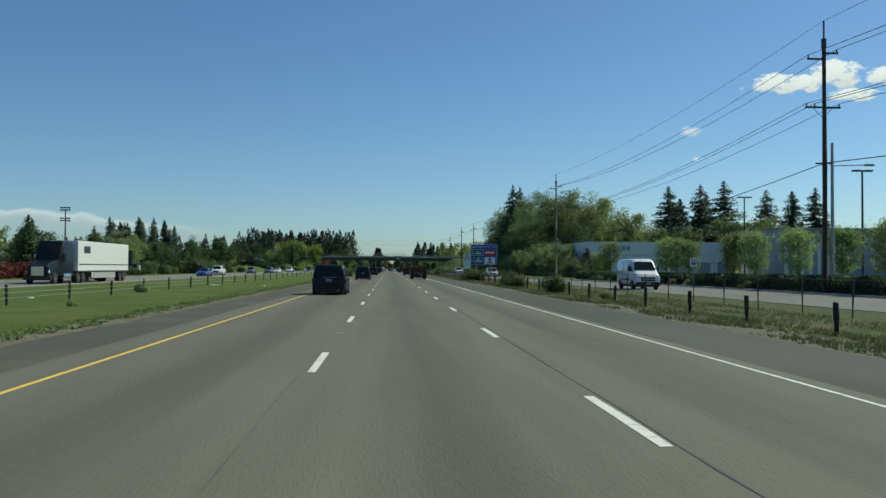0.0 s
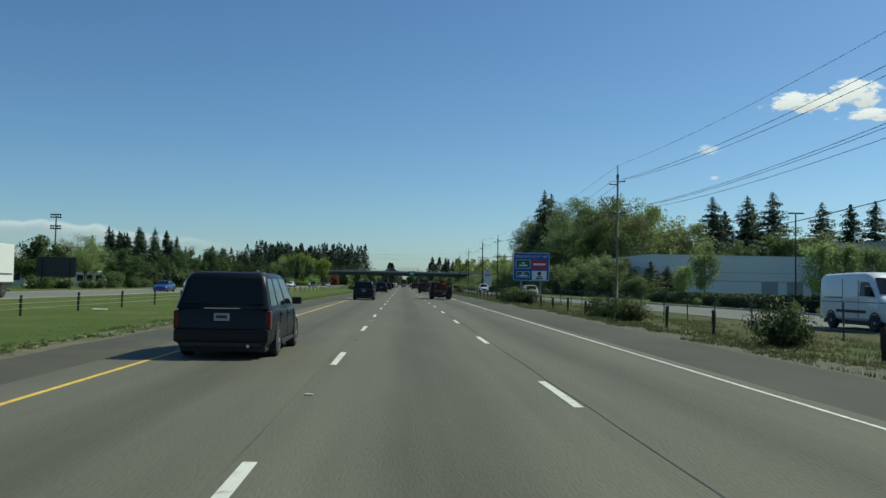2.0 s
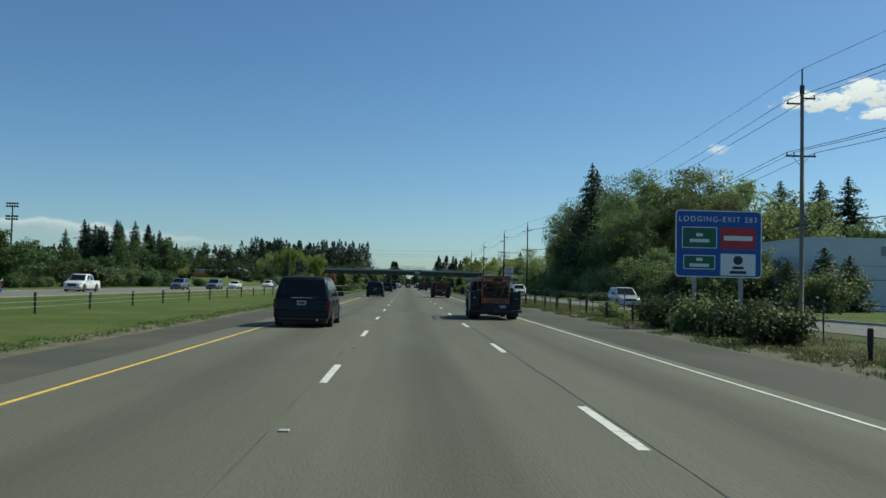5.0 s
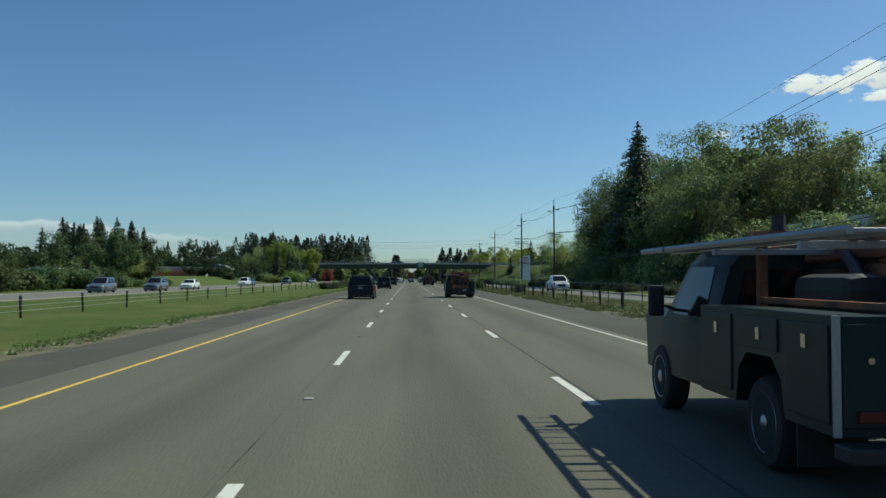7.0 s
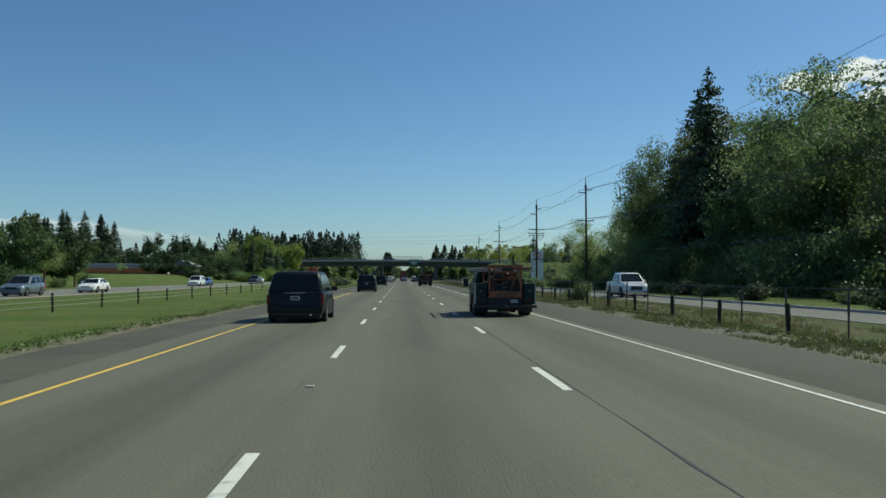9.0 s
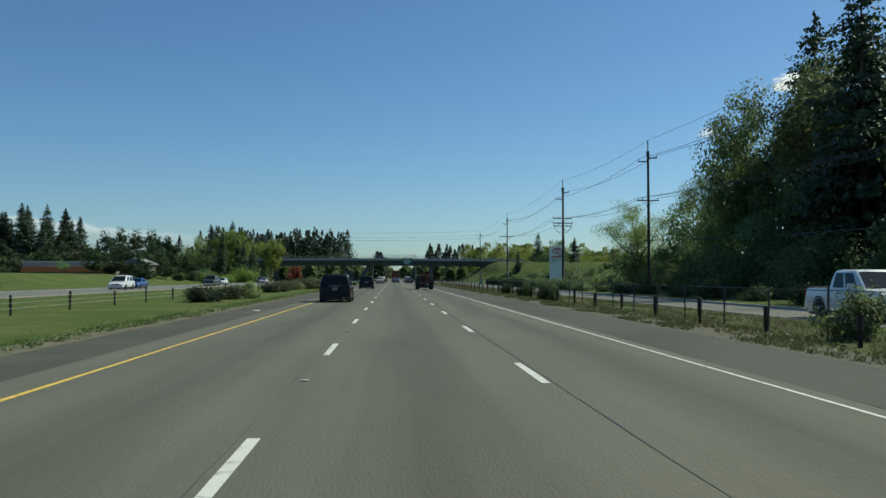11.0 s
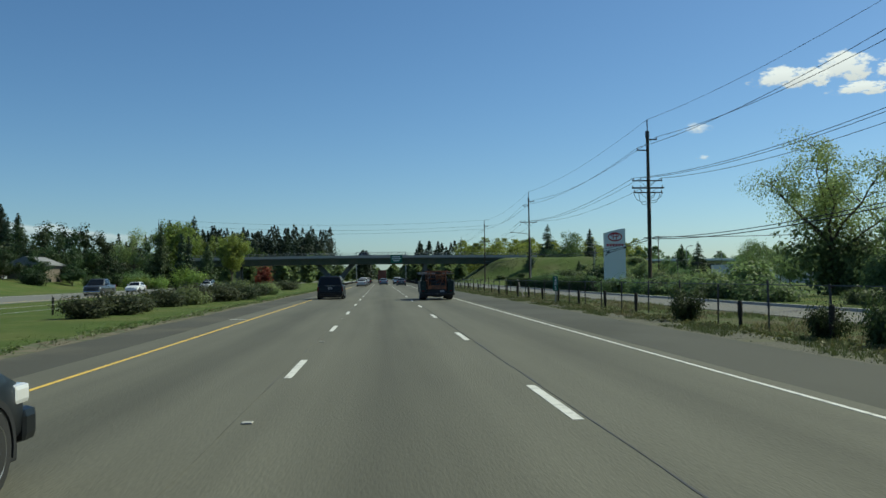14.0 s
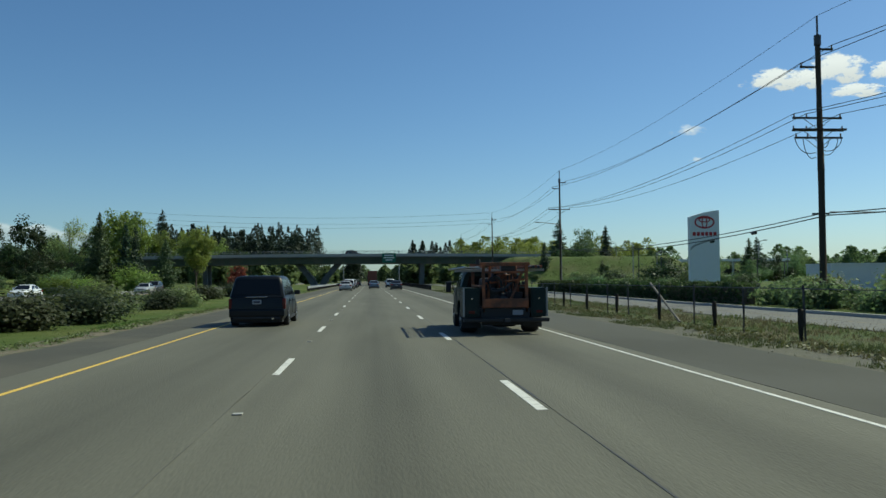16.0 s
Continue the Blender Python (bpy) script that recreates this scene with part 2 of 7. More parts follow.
    leaf_e=leaf_mat("shrub_leaf", (0.06, 0.085, 0.03)),
    leaf_w=leaf_mat("willow_leaf", (0.25, 0.285, 0.165), 0.5),
    brown_wall=mat("brown_wall_paint", (0.16, 0.13, 0.1), 0.75, vary=0.2, scale=0.6, fine=8),
    leaf_l=leaf_mat("bank_leaf", (0.078, 0.118, 0.042)),
    # darker copy of the bank leaf: backlit shade put into the colour
    leaf_shade=leaf_mat("shade_toned_leaf", (0.045, 0.072, 0.027), 0.42),
    leaf_m=leaf_mat("median_shrub_leaf", (0.054, 0.069, 0.031)),
    dirt=mat("dry_dirt", (0.15, 0.125, 0.085), 0.95, vary=0.4, scale=3, fine=30, bump=0.7, bump_size=0.03, second=(0.085, 0.095, 0.045), second_at=0.52, second_scale=1.2),
    leaf_h=leaf_mat("hedge_leaf", (0.045, 0.075, 0.025)),
    leaf_red=leaf_mat("red_leaf", (0.2, 0.038, 0.036)),
    needle=leaf_mat("fir_needle", (0.036, 0.062, 0.034), 0.2, 0.6),
    needle_b=leaf_mat("cedar_needle", (0.055, 0.08, 0.03), 0.2, 0.8),
)


def paint(name, colour, rough=0.3, metal=0.3, coat=0.7, spec=0.5):
    return mat(name, colour, rough, metal, vary=0.06, scale=1.5, fine=40, bump=0, coat=coat, spec=spec)


PAINT = dict(
    navy=paint("dark_blue_paint", (0.005, 0.007, 0.010), 0.4, 0.0, 0.12, 0.25), silver=paint("silver_paint", (0.42, 0.42, 0.41), 0.38, 0.2),
    white=paint("white_paint", (0.72, 0.73, 0.74), 0.35, 0.0), charcoal=paint("charcoal_paint", (0.03, 0.032, 0.034), 0.4, 0.0),
    blue=paint("blue_paint", (0.02, 0.07, 0.28)), steel=paint("blue_grey_paint", (0.12, 0.15, 0.19)), red=paint("red_paint", (0.14, 0.018, 0.016)),
    green=paint("dark_green_paint", (0.008, 0.022, 0.021), 0.5, 0.0, 0.1, 0.25), orange=mat("orange_paint", (0.29, 0.1, 0.042), 0.75, 0.0, vary=0.3, scale=3, fine=30, second=(0.13, 0.06, 0.035), second_at=0.5, second_scale=2.5), black=paint("black_paint", (0.01, 0.011, 0.012), 0.4, 0.0),
)

# ---- building tools ----
def mesh_of(name, verts, faces, material, smooth=False):
    me = bpy.data.meshes.new(name)
    me.from_pydata([tuple(v) for v in verts], [], [tuple(int(i) for i in f) for f in faces])
    me.materials.append(material)
    if smooth:
        me.polygons.foreach_set("use_smooth", [True] * len(me.polygons))
    me.update()
    return me


def part(name, bm, material, parent=None, label="", smooth=False):
    """Links a bmesh as one mesh object under a thing or a part."""
    me = bpy.data.meshes.new(name)
    bm.normal_update()
    bm.to_mesh(me)
    bm.free()
    me.materials.append(material)
    if smooth:
        me.polygons.foreach_set("use_smooth", [True] * len(me.polygons))
        me.set_sharp_from_angle(angle=radians(38))
    ob = new(name, me)
    if parent:
        ob.parent = parent
    return tagged(ob, label)


def thing(name, m, label, category, group="", kind=""):
    ob = new(name)
    ob.empty_display_size = 0.2
    ob.matrix_world = m
    return tagged(ob, label, category, group, kind)


def box(bm, lo, hi, bevel=0.0, m=None):
    x0, y0, z0 = lo
    x1, y1, z1 = hi
    mat4 = Matrix.Translation(((x0 + x1) / 2, (y0 + y1) / 2, (z0 + z1) / 2)) @ Matrix.Diagonal((x1 - x0, y1 - y0, z1 - z0, 1))
    r = bmesh.ops.create_cube(bm, size=1, matrix=(m @ mat4) if m else mat4)
    if bevel:
        es = {e for v in r["verts"] for e in v.link_edges}
        bmesh.ops.bevel(bm, geom=list(es), offset=bevel, segments=2, affect="EDGES", profile=0.6)
    return bm


def boxes(*specs, bevel=0.0):
    bm = bmesh.new()
    for lo, hi in specs:
        box(bm, lo, hi, bevel)
    return bm


def tube(bm, a, b, r0, r1=None, n=8, caps=True):
    a, b = Vector(a), Vector(b)
    r1 = r0 if r1 is None else r1
    q = (b - a).to_track_quat("Z", "Y").to_matrix()
    rings = []
    for p, r in ((a, r0), (b, r1)):
        rings.append([bm.verts.new(p + q @ Vector((r * math.cos(k * 2 * math.pi / n), r * math.sin(k * 2 * math.pi / n), 0))) for k in range(n)])
    for k in range(n):
        bm.faces.new((rings[0][k], rings[0][(k + 1) % n], rings[1][(k + 1) % n], rings[1][k]))
    if caps:
        bm.faces.new(rings[0][::-1])
        bm.faces.new(rings[1])
    return bm


def chain(bm, pts, radii, n=6):
    """A tapered tube through points."""
    rings = []
    for i, p in enumerate(pts):
        a, b = Vector(pts[max(i - 1, 0)]), Vector(pts[min(i + 1, len(pts) - 1)])
        q = (b - a).to_track_quat("Z", "Y").to_matrix()
        rings.append([bm.verts.new(Vector(p) + q @ Vector((radii[i] * math.cos(k * 2 * math.pi / n), radii[i] * math.sin(k * 2 * math.pi / n), 0))) for k in range(n)])
    for u, v in zip(rings, rings[1:]):
        for k in range(n):
            bm.faces.new((u[k], u[(k + 1) % n], v[(k + 1) % n], v[k]))
    bm.faces.new(rings[0][::-1])
    bm.faces.new(rings[-1])
    return bm


def loft(bm, rings, caps=True):
    vs = [[bm.verts.new(p) for p in r] for r in rings]
    n = len(rings[0])
    for u, v in zip(vs, vs[1:]):
        for k in range(n):
            bm.faces.new((u[k], u[(k + 1) % n], v[(k + 1) % n], v[k]))
    if caps:
        bm.faces.new(vs[0][::-1])
        bm.faces.new(vs[-1])
    bmesh.ops.recalc_face_normals(bm, faces=bm.faces)
    return bm


def arch(side, x, y, z, r0, r1, over, n=18):
    """The lip round a wheel opening: a thin flat band bent over the wheel."""
    rings = []
    for k in range(n + 1):
        u = math.pi * ((1 + 2 * over) * k / n - over)
        rings.append([(side * (x + d), y + r * math.cos(u), z + r * math.sin(u)) for r, d in ((r0, -0.014), (r1, -0.014), (r1, 0.006), (r0, 0.006))])
    return loft(bmesh.new(), rings)


def panel(bm, corners, inset=0.0, out=0.01, thick=0.02, scale=1.0):
    """A thin pane on a four-cornered face, drawn in towards its middle and standing a little proud."""
    c = [Vector(p) for p in corners]
    mid = sum(c, Vector()) / 4
    nrm = (c[1] - c[0]).cross(c[3] - c[0]).normalized()
    pts = []
    for p in c:
        d = mid - p
        pts.append(p + d * min(1.0, inset / max(d.length, 1e-6)))
    outer = [bm.verts.new(p + nrm * out) for p in pts]
    inner = [bm.verts.new(p + nrm * (out - thick)) for p in pts]
    bm.faces.new(outer)
    bm.faces.new(inner[::-1])
    for k in range(4):
        bm.faces.new((inner[k], inner[(k + 1) % 4], outer[(k + 1) % 4], outer[k]))
    bmesh.ops.recalc_face_normals(bm, faces=bm.faces)
    return bm


def strip(name, x0, x1, y0, y1, top, thick, material, label, category, steps=40, wob=0.0, line=None, kind="structure", far_line=None):
    """A long slab along the road. line: gives the sideways shift at y; far_line: that of its right edge alone. wob: how uneven its two edges are."""
    ys = np.linspace(y0, y1, steps + 1)
    vs, fs = [], []
    for y in ys:
        s = line(y) if line else 0.0
        a = x0 + s + wob * (noise.noise((x0, y * 0.35, 1)) + 0.5 * noise.noise((x0, y * 1.3, 5)))
        b = x1 + (far_line(y) if far_line else s) + wob * (noise.noise((x1, y * 0.35, 2)) + 0.5 * noise.noise((x1, y * 1.3, 6)))
        vs += [(a, y, top), (b, y, top), (b, y, top - thick), (a, y, top - thick)]
    for i in range(steps):
        o = 4 * i
        for k in range(4):
            fs.append((o + k, o + (k + 1) % 4, o + 4 + (k + 1) % 4, o + 4 + k))
    fs += [(0, 1, 2, 3), (4 * steps + 3, 4 * steps + 2, 4 * steps + 1, 4 * steps)]
    me = mesh_of(name, vs, fs, material)
    bm = bmesh.new()
    bm.from_mesh(me)
    bmesh.ops.recalc_face_normals(bm, faces=bm.faces)
    bm.to_mesh(me)
    bm.free()
    return tagged(new(name, me), label, category, kind=kind)


def cards(rng, centres, size, up=0.3, aspect=1.0, out=None):
    """Small folded leaf cards, three-cornered, at the centres, turned outwards where a direction is given. Returns vertices and faces."""
    c = np.asarray(centres, float)
    n = len(c)
    s = size * rng.uniform(0.6, 1.35, (n, 1))
    nr = rng.normal(size=(n, 3))
    if out is None:
        nr[:, 2] = np.abs(nr[:, 2]) + up
    else:
        nr = 0.5 * nr + out
        nr[:, 2] += up
    nr /= np.linalg.norm(nr, axis=1, keepdims=True)
    u = np.cross(nr, rng.normal(size=(n, 3)))
    u /= np.linalg.norm(u, axis=1, keepdims=True) + 1e-9
    v = np.cross(nr, u)
    u, v = u * s * 0.5, v * s * 0.5 * aspect
    drop = nr * s * 0.15
    vs = np.stack([c - u * 1.1 - drop, c + u * 0.5 - v, c + u * 0.6 + v * 0.9], 1).reshape(-1, 3)
    fs = np.arange(3 * n).reshape(n, 3)
    return vs, fs


def card_mesh(name, rng, centres, size, material, up=0.3, aspect=1.0, out=None):
    vs, fs = cards(rng, centres, size, up, aspect, out)
    me = bpy.data.meshes.new(name)
    me.vertices.add(len(vs))
    me.vertices.foreach_set("co", vs.ravel())
    me.loops.add(fs.size)
    me.loops.foreach_set("vertex_index", fs.ravel().astype(np.int32))
    me.polygons.add(len(fs))
    me.polygons.foreach_set("loop_start", (np.arange(len(fs)) * 3).astype(np.int32))
    me.materials.append(material)
    me.update(calc_edges=True)
    me.validate()
    return me


def broadleaf(seed, height, spread, material, name="tree", leaves=4200, leaf=0.42, low=0.25, open_crown=1.0, trunk_r=None, clump=1.0):
    """Trunk with forking limbs and a crown of leaf clumps round their ends. Origin at the foot."""
    rng = np.random.default_rng(seed)
    root = new(name)
    bm = bmesh.new()
    r0 = trunk_r or height * 0.018
    tips = []
    lean = rng.normal(0, 0.03, 2)
    fork = height * (low + 0.08)
    top = Vector((lean[0] * fork, lean[1] * fork, fork))
    chain(bm, [(0, 0, -0.1), tuple(top * 0.5), tuple(top)], [r0 * 1.25, r0, r0 * 0.85], 8)
    limbs = 7
    for i in range(limbs):
        az = 2 * math.pi * (i + rng.uniform(-0.3, 0.3)) / limbs
        el = rng.uniform(0.35, 1.0) if i else 1.45
        ln = (height - fork) * rng.uniform(0.75, 1.0) * (0.72 + 0.28 * math.sin(el))
        d = Vector((math.cos(az) * math.cos(el) * spread / (height * 0.62), math.sin(az) * math.cos(el) * spread / (height * 0.62), math.sin(el)))
        start = top * rng.uniform(0.72, 1.0)
        pts = [start]
        for k in range(1, 5):
            t = k / 4
            pts.append(start + d * ln * t * 0.92 + Vector((rng.normal(0, 0.03), rng.normal(0, 0.03), 0.12 * t * (1 - el / 2))) * ln)
        chain(bm, [tuple(p) for p in pts], [r0 * 0.55, r0 * 0.4, r0 * 0.28, r0 * 0.18, r0 * 0.06], 5)
        for k in range(13):
            t = rng.uniform(0.25, 1.0)
            j = min(int(t * 4), 3)
            base = pts[j].lerp(pts[j + 1], t * 4 - j)
            w = Vector(rng.normal(0, 1, 3))
            w.z = abs(w.z) * 0.6
            tip = base + w.normalized() * ln * rng.uniform(0.14, 0.34)
            chain(bm, [tuple(base), tuple(base.lerp(tip, 0.5) + Vector((0, 0, 0.03 * ln))), tuple(tip)], [r0 * 0.17, r0 * 0.1, r0 * 0.03], 4)
            tips += [tip, base.lerp(tip, 0.6)]
        tips.append(pts[-1])
    part("trunk", bm, M["bark"], root)
    tips = np.array([tuple(t) for t in tips])
    per = max(4, leaves // len(tips))
    rad = spread * 0.15 * clump * rng.uniform(0.6, 1.3, (len(tips), 1))
    ball = rng.normal(0, 1, (len(tips) * per, 3))
    ball *= rng.uniform(0.25, 1.0, (len(ball), 1)) ** 0.5 / np.linalg.norm(ball, axis=1, keepdims=True)
    cen = np.repeat(tips, per, 0) + ball * np.repeat(rad, per, 0) * 1.55 * np.array([1, 1, 0.75]) * open_crown
    away = cen - np.array([0, 0, height * 0.55])
    away = 1.2 * ball / (np.linalg.norm(ball, axis=1, keepdims=True) + 1e-6) + 0.6 * away / (np.linalg.norm(away, axis=1, keepdims=True) + 1e-6)
    keep = cen[:, 2] > height * low * 0.7
    crown = new("crown", card_mesh("crown", rng, cen[keep], leaf, material, 0.25, 1.0, away[keep]))
    crown.parent = root
    return root


def conifer(seed, height, radius, material, name="fir_tree", low=0.12, step=0.55, card=0.5, droop=0.35):
    """A straight trunk with drooping boughs of uneven reach, thinning to a slim leader. Origin at the foot."""
    rng = np.random.default_rng(seed)
    root = new(name)
    bm = bmesh.new()
    chain(bm, [(0, 0, -0.1), (0, 0, height * 0.5), (0, 0, height * 0.985)], [height * 0.016, height * 0.009, 0.015], 7)
    cen, size = [], []
    lump = rng.uniform(0, 50)
    for f in np.sort(rng.uniform(0, 1, int(height / step * 12)) ** 1.05):
        az = rng.uniform(0, 6.283)
        z = height * (low + (1 - low) * f)
        shape = min(1.0, 0.6 + 2.5 * f) * (1 - f) ** 0.68
        rr = radius * 1.18 * shape * (0.8 + 0.45 * noise.noise((lump + 1.6 * math.cos(az), 1.6 * math.sin(az), z * 0.35))) * rng.uniform(0.6, 1.12) + 0.16
        reach = 0.35 + 0.65 * rr / radius
        m = max(6, int(rr / (card * 0.2)))
        t = np.linspace(0.1, 1, m)
        w = rng.normal(0, 0.16, m) * rr * np.sqrt(t)
        x, y = np.cos(az) * rr * t - np.sin(az) * w, np.sin(az) * rr * t + np.cos(az) * w
        zz = z - droop * rr * t + 0.22 * rr * t * t + rng.normal(0, 0.13, m) * (0.4 + reach)
        cen.append(np.stack([x, y, zz], 1))
        size.append(np.full((m, 1), card * 1.4 * min(1.0, 0.5 + 0.6 * (1 - f))))
    top = np.stack([rng.normal(0, 0.07, 40), rng.normal(0, 0.07, 40), height * np.linspace(0.93, 1.0, 40)], 1)
    cen.append(top)
    size.append(np.full((40, 1), card * 0.42))
    part("trunk", bm, M["bark"], root)
    crown = new("crown", card_mesh("crown", rng, np.concatenate(cen), np.concatenate(size), material, up=0.5, aspect=0.7, out=np.concatenate(cen) * np.array([1, 1, 0]) / (0.3 + np.linalg.norm(np.concatenate(cen)[:, :2], axis=1, keepdims=True)) * 0.6))
    crown.parent = root
    return root


def oval_tree(seed, height, radius, material, name="young_tree", leaves=5200, leaf=0.15):
    """A slim upright street tree: bare trunk, upswept branches, egg-shaped crown. Origin at the foot."""
    rng = np.random.default_rng(seed)
    root = new(name)
    bm = bmesh.new()
    chain(bm, [(0, 0, -0.1), (0.02, 0, height * 0.45), (0, 0.02, height * 0.93)], [0.075, 0.055, 0.012], 7)
    cen = []
    for i in range(46):
        f = rng.uniform(0.0, 1.0)
        z0 = height * (0.26 + 0.6 * f)
        r = radius * math.sin(math.pi * (0.2 + 0.72 * f)) ** 0.7 * rng.uniform(0.7, 1.05)
        a = rng.uniform(0, 6.28)
        tip = (r * math.cos(a), r * math.sin(a), min(height * 0.98, z0 + r * 0.75))
        chain(bm, [(0, 0, z0), (tip[0] * 0.5, tip[1] * 0.5, z0 + r * 0.25), tip], [0.022, 0.014, 0.004], 4)
        n = leaves // 46
        t = rng.uniform(0.3, 1.08, (n, 1))
        cen.append(np.array([[0, 0, z0]]) * (1 - t) + np.array([tip]) * t + rng.normal(0, 0.2, (n, 3)) * radius * 0.75)
    part("trunk", bm, M["bark"], root)
    crown = new("crown", card_mesh("crown", rng, np.concatenate(cen), leaf, material))
    crown.parent = root
    return root


def bush(seed, material, height=1.0, radius=1.0, leaves=900, leaf=0.16, name="shrub"):
    rng = np.random.default_rng(seed)
    root = new(name)
    bm = bmesh.new()
    ends = []
    for i in range(12):
        az, el = rng.uniform(0, 6.28), rng.uniform(0.5, 1.4)
        d = Vector((math.cos(az) * math.cos(el) * radius * 1.3, math.sin(az) * math.cos(el) * radius * 1.3, math.sin(el) * height)) * rng.uniform(0.6, 0.95)
        chain(bm, [(0, 0, -0.05), tuple(d * 0.5 + Vector((0, 0, 0.06))), tuple(d)], [0.03, 0.02, 0.006], 4)
        ends += [d, d * 0.7, d * 0.42]
    part("stem", bm, M["bark"], root)
    ends = np.array([tuple(e) for e in ends])
    per = leaves // len(ends)
    off = rng.normal(0, 1, (len(ends) * per, 3))
    cen = np.repeat(ends, per, 0) + off * np.array([radius, radius, height]) * 0.17
    cen[:, 2] = np.abs(cen[:, 2])
    away = 0.9 * off / (np.linalg.norm(off, axis=1, keepdims=True) + 1e-6) + 0.6 * cen / (np.linalg.norm(cen, axis=1, keepdims=True) + 1e-6)
    crown = new("crown", card_mesh("crown", rng, cen, leaf, material, 0.25, 1.0, away))
    crown.parent = root
    return root


SPOT = random.Random(7)


def plant(proto, x, y, z=0.0, scale=1.0, label="", category="tree", group="", turn=None, sz=None):
    m = pose(x, y, z, 0, 0, SPOT.uniform(0, 360) if turn is None else turn) @ Matrix.Diagonal((scale, scale, sz or scale, 1))
    ob = copy_thing(proto, m)
    return tagged(ob, label, category, group)


def discard(ob):
    for o in (*ob.children_recursive, ob):
        bpy.data.objects.remove(o)

# ---- ground and roads ----
LANE, YELLOW, EDGE = 1.83, -5.49, 5.11
Y0, Y1 = -60.0, 1500.0


def frontage_shift(y):
    return -0.0125 * (y - 100.0) if y < 330 else -2.875 + 0.02 * (y - 330) if y < 440 else -0.675 + 0.004 * (y - 440)


def narrowing(y):
    """The frontage road loses its third lane on the way north."""
    k = min(1.0, max(0.0, (y - 85.0) / 80.0))
    return k * k * (3 - 2 * k)


def frontage_near(y):
    return frontage_shift(y) - 0.6 * narrowing(y)


def frontage_far(y):
    return frontage_shift(y) - 5.6 * narrowing(y)


def frontage_mid(y):
    return (frontage_near(y) + frontage_far(y)) / 2


def ground_sheet():
    n = 60
    g = np.sign(np.linspace(-1, 1, n + 1)) * np.abs(np.linspace(-1, 1, n + 1)) ** 2.2
    vs = [(x * 4800, y * 4800 + 200, -0.06) for y in g for x in g]
    fs = [(j * (n + 1) + i, j * (n + 1) + i + 1, (j + 1) * (n + 1) + i + 1, (j + 1) * (n + 1) + i) for j in range(n) for i in range(n)]
    return tagged(new("ground", mesh_of("ground", vs, fs, M["field"])), "rough green and brown open ground reaching the horizon", "ground", kind="structure")


ground_sheet()
strip("median_lawn", -28.8, -8.7, Y0, Y1, -0.02, 0.03, M["lawn"], "mown green grass median between the carriageways", "grass", 300, 0.12)


def rise(x, y):
    """Height of the grass bank beyond the far carriageway."""
    a = min(1, max(0, (y - 300) / 28)) * min(1, max(0, (470 - y) / 28))
    b = min(1, max(0, (-46 - x) / 18)) * min(1, max(0, (x + 122) / 16))
    return 2.3 * (a * a * (3 - 2 * a)) * (b * b * (3 - 2 * b))


def bank_mound():
    xs, ys = np.linspace(-122, -46, 27), np.linspace(300, 470, 41)
    vs = [(x, y, -0.045 + rise(x, y)) for y in ys for x in xs]
    n = len(xs)
    fs = [(j * n + i, j * n + i + 1, (j + 1) * n + i + 1, (j + 1) * n + i) for j in range(len(ys) - 1) for i in range(n - 1)]
    return tagged(new("grass_mound", mesh_of("grass_mound", vs, fs, M["lawn"], True)), "smooth green grass mound beyond the far carriageway", "grass", kind="structure")


bank_mound()
strip("far_bank_lawn", -64, -43.8, Y0, 700, -0.03, 0.02, M["lawn"], "green grass bank beyond the far carriageway", "grass", 100, 0.3)
strip("shoulder_left", -8.75, YELLOW - 0.9, Y0, Y1, -0.004, 0.05, M["shoulder"], "dark asphalt left shoulder of the motorway", "road", 500, 0.07)
strip("dirt_edge", -9.3, -8.25, Y0, 700, 0.002, 0.03, M["dirt"], "bare brown dirt between lawn and shoulder", "dirt", 900, 0.13)
strip("road", YELLOW - 0.9, EDGE + 0.35, Y0, Y1, 0.0, 0.06, M["lane"], "worn grey three-lane motorway asphalt", "road", 60)
strip("shoulder_right", EDGE + 0.35, 8.1, Y0, Y1, -0.004, 0.05, M["shoulder_r"], "grey patched asphalt right shoulder", "road", 500, 0.08)
strip("gravel_edge", 8.0, 9.6, Y0, Y1, -0.015, 0.04, M["gravel"], "gravel and weeds beside the shoulder", "gravel", 500, 0.14)
strip("verge_right", 9.4, 18.5, Y0, Y1, -0.025, 0.03, M["verge"], "dry brown and green verge between the roads", "grass", 300, 0.15)
strip("frontage_road", 17.2, 26.4, Y0, Y1, 0.0, 0.06, M["front"], "pale grey two-lane frontage road beside the motorway", "road", 400, 0.0, frontage_near, far_line=frontage_far)
strip("far_carriageway", -43.6, -28.6, Y0, Y1, 0.0, 0.06, M["concrete_road"], "pale grey opposite carriageway of the motorway", "road", 60)
strip("kerb", 26.4, 26.6, Y0, 480, 0.13, 0.2, M["concrete_pale"], "pale concrete kerb along the frontage road", "kerb", 250, 0.0, frontage_far)
strip("frontage_bank", 26.6, 31.0, Y0, 480, 0.08, 0.12, M["lawn"], "grass strip beyond the frontage road", "grass", 250, 0.1, frontage_far, far_line=frontage_shift)


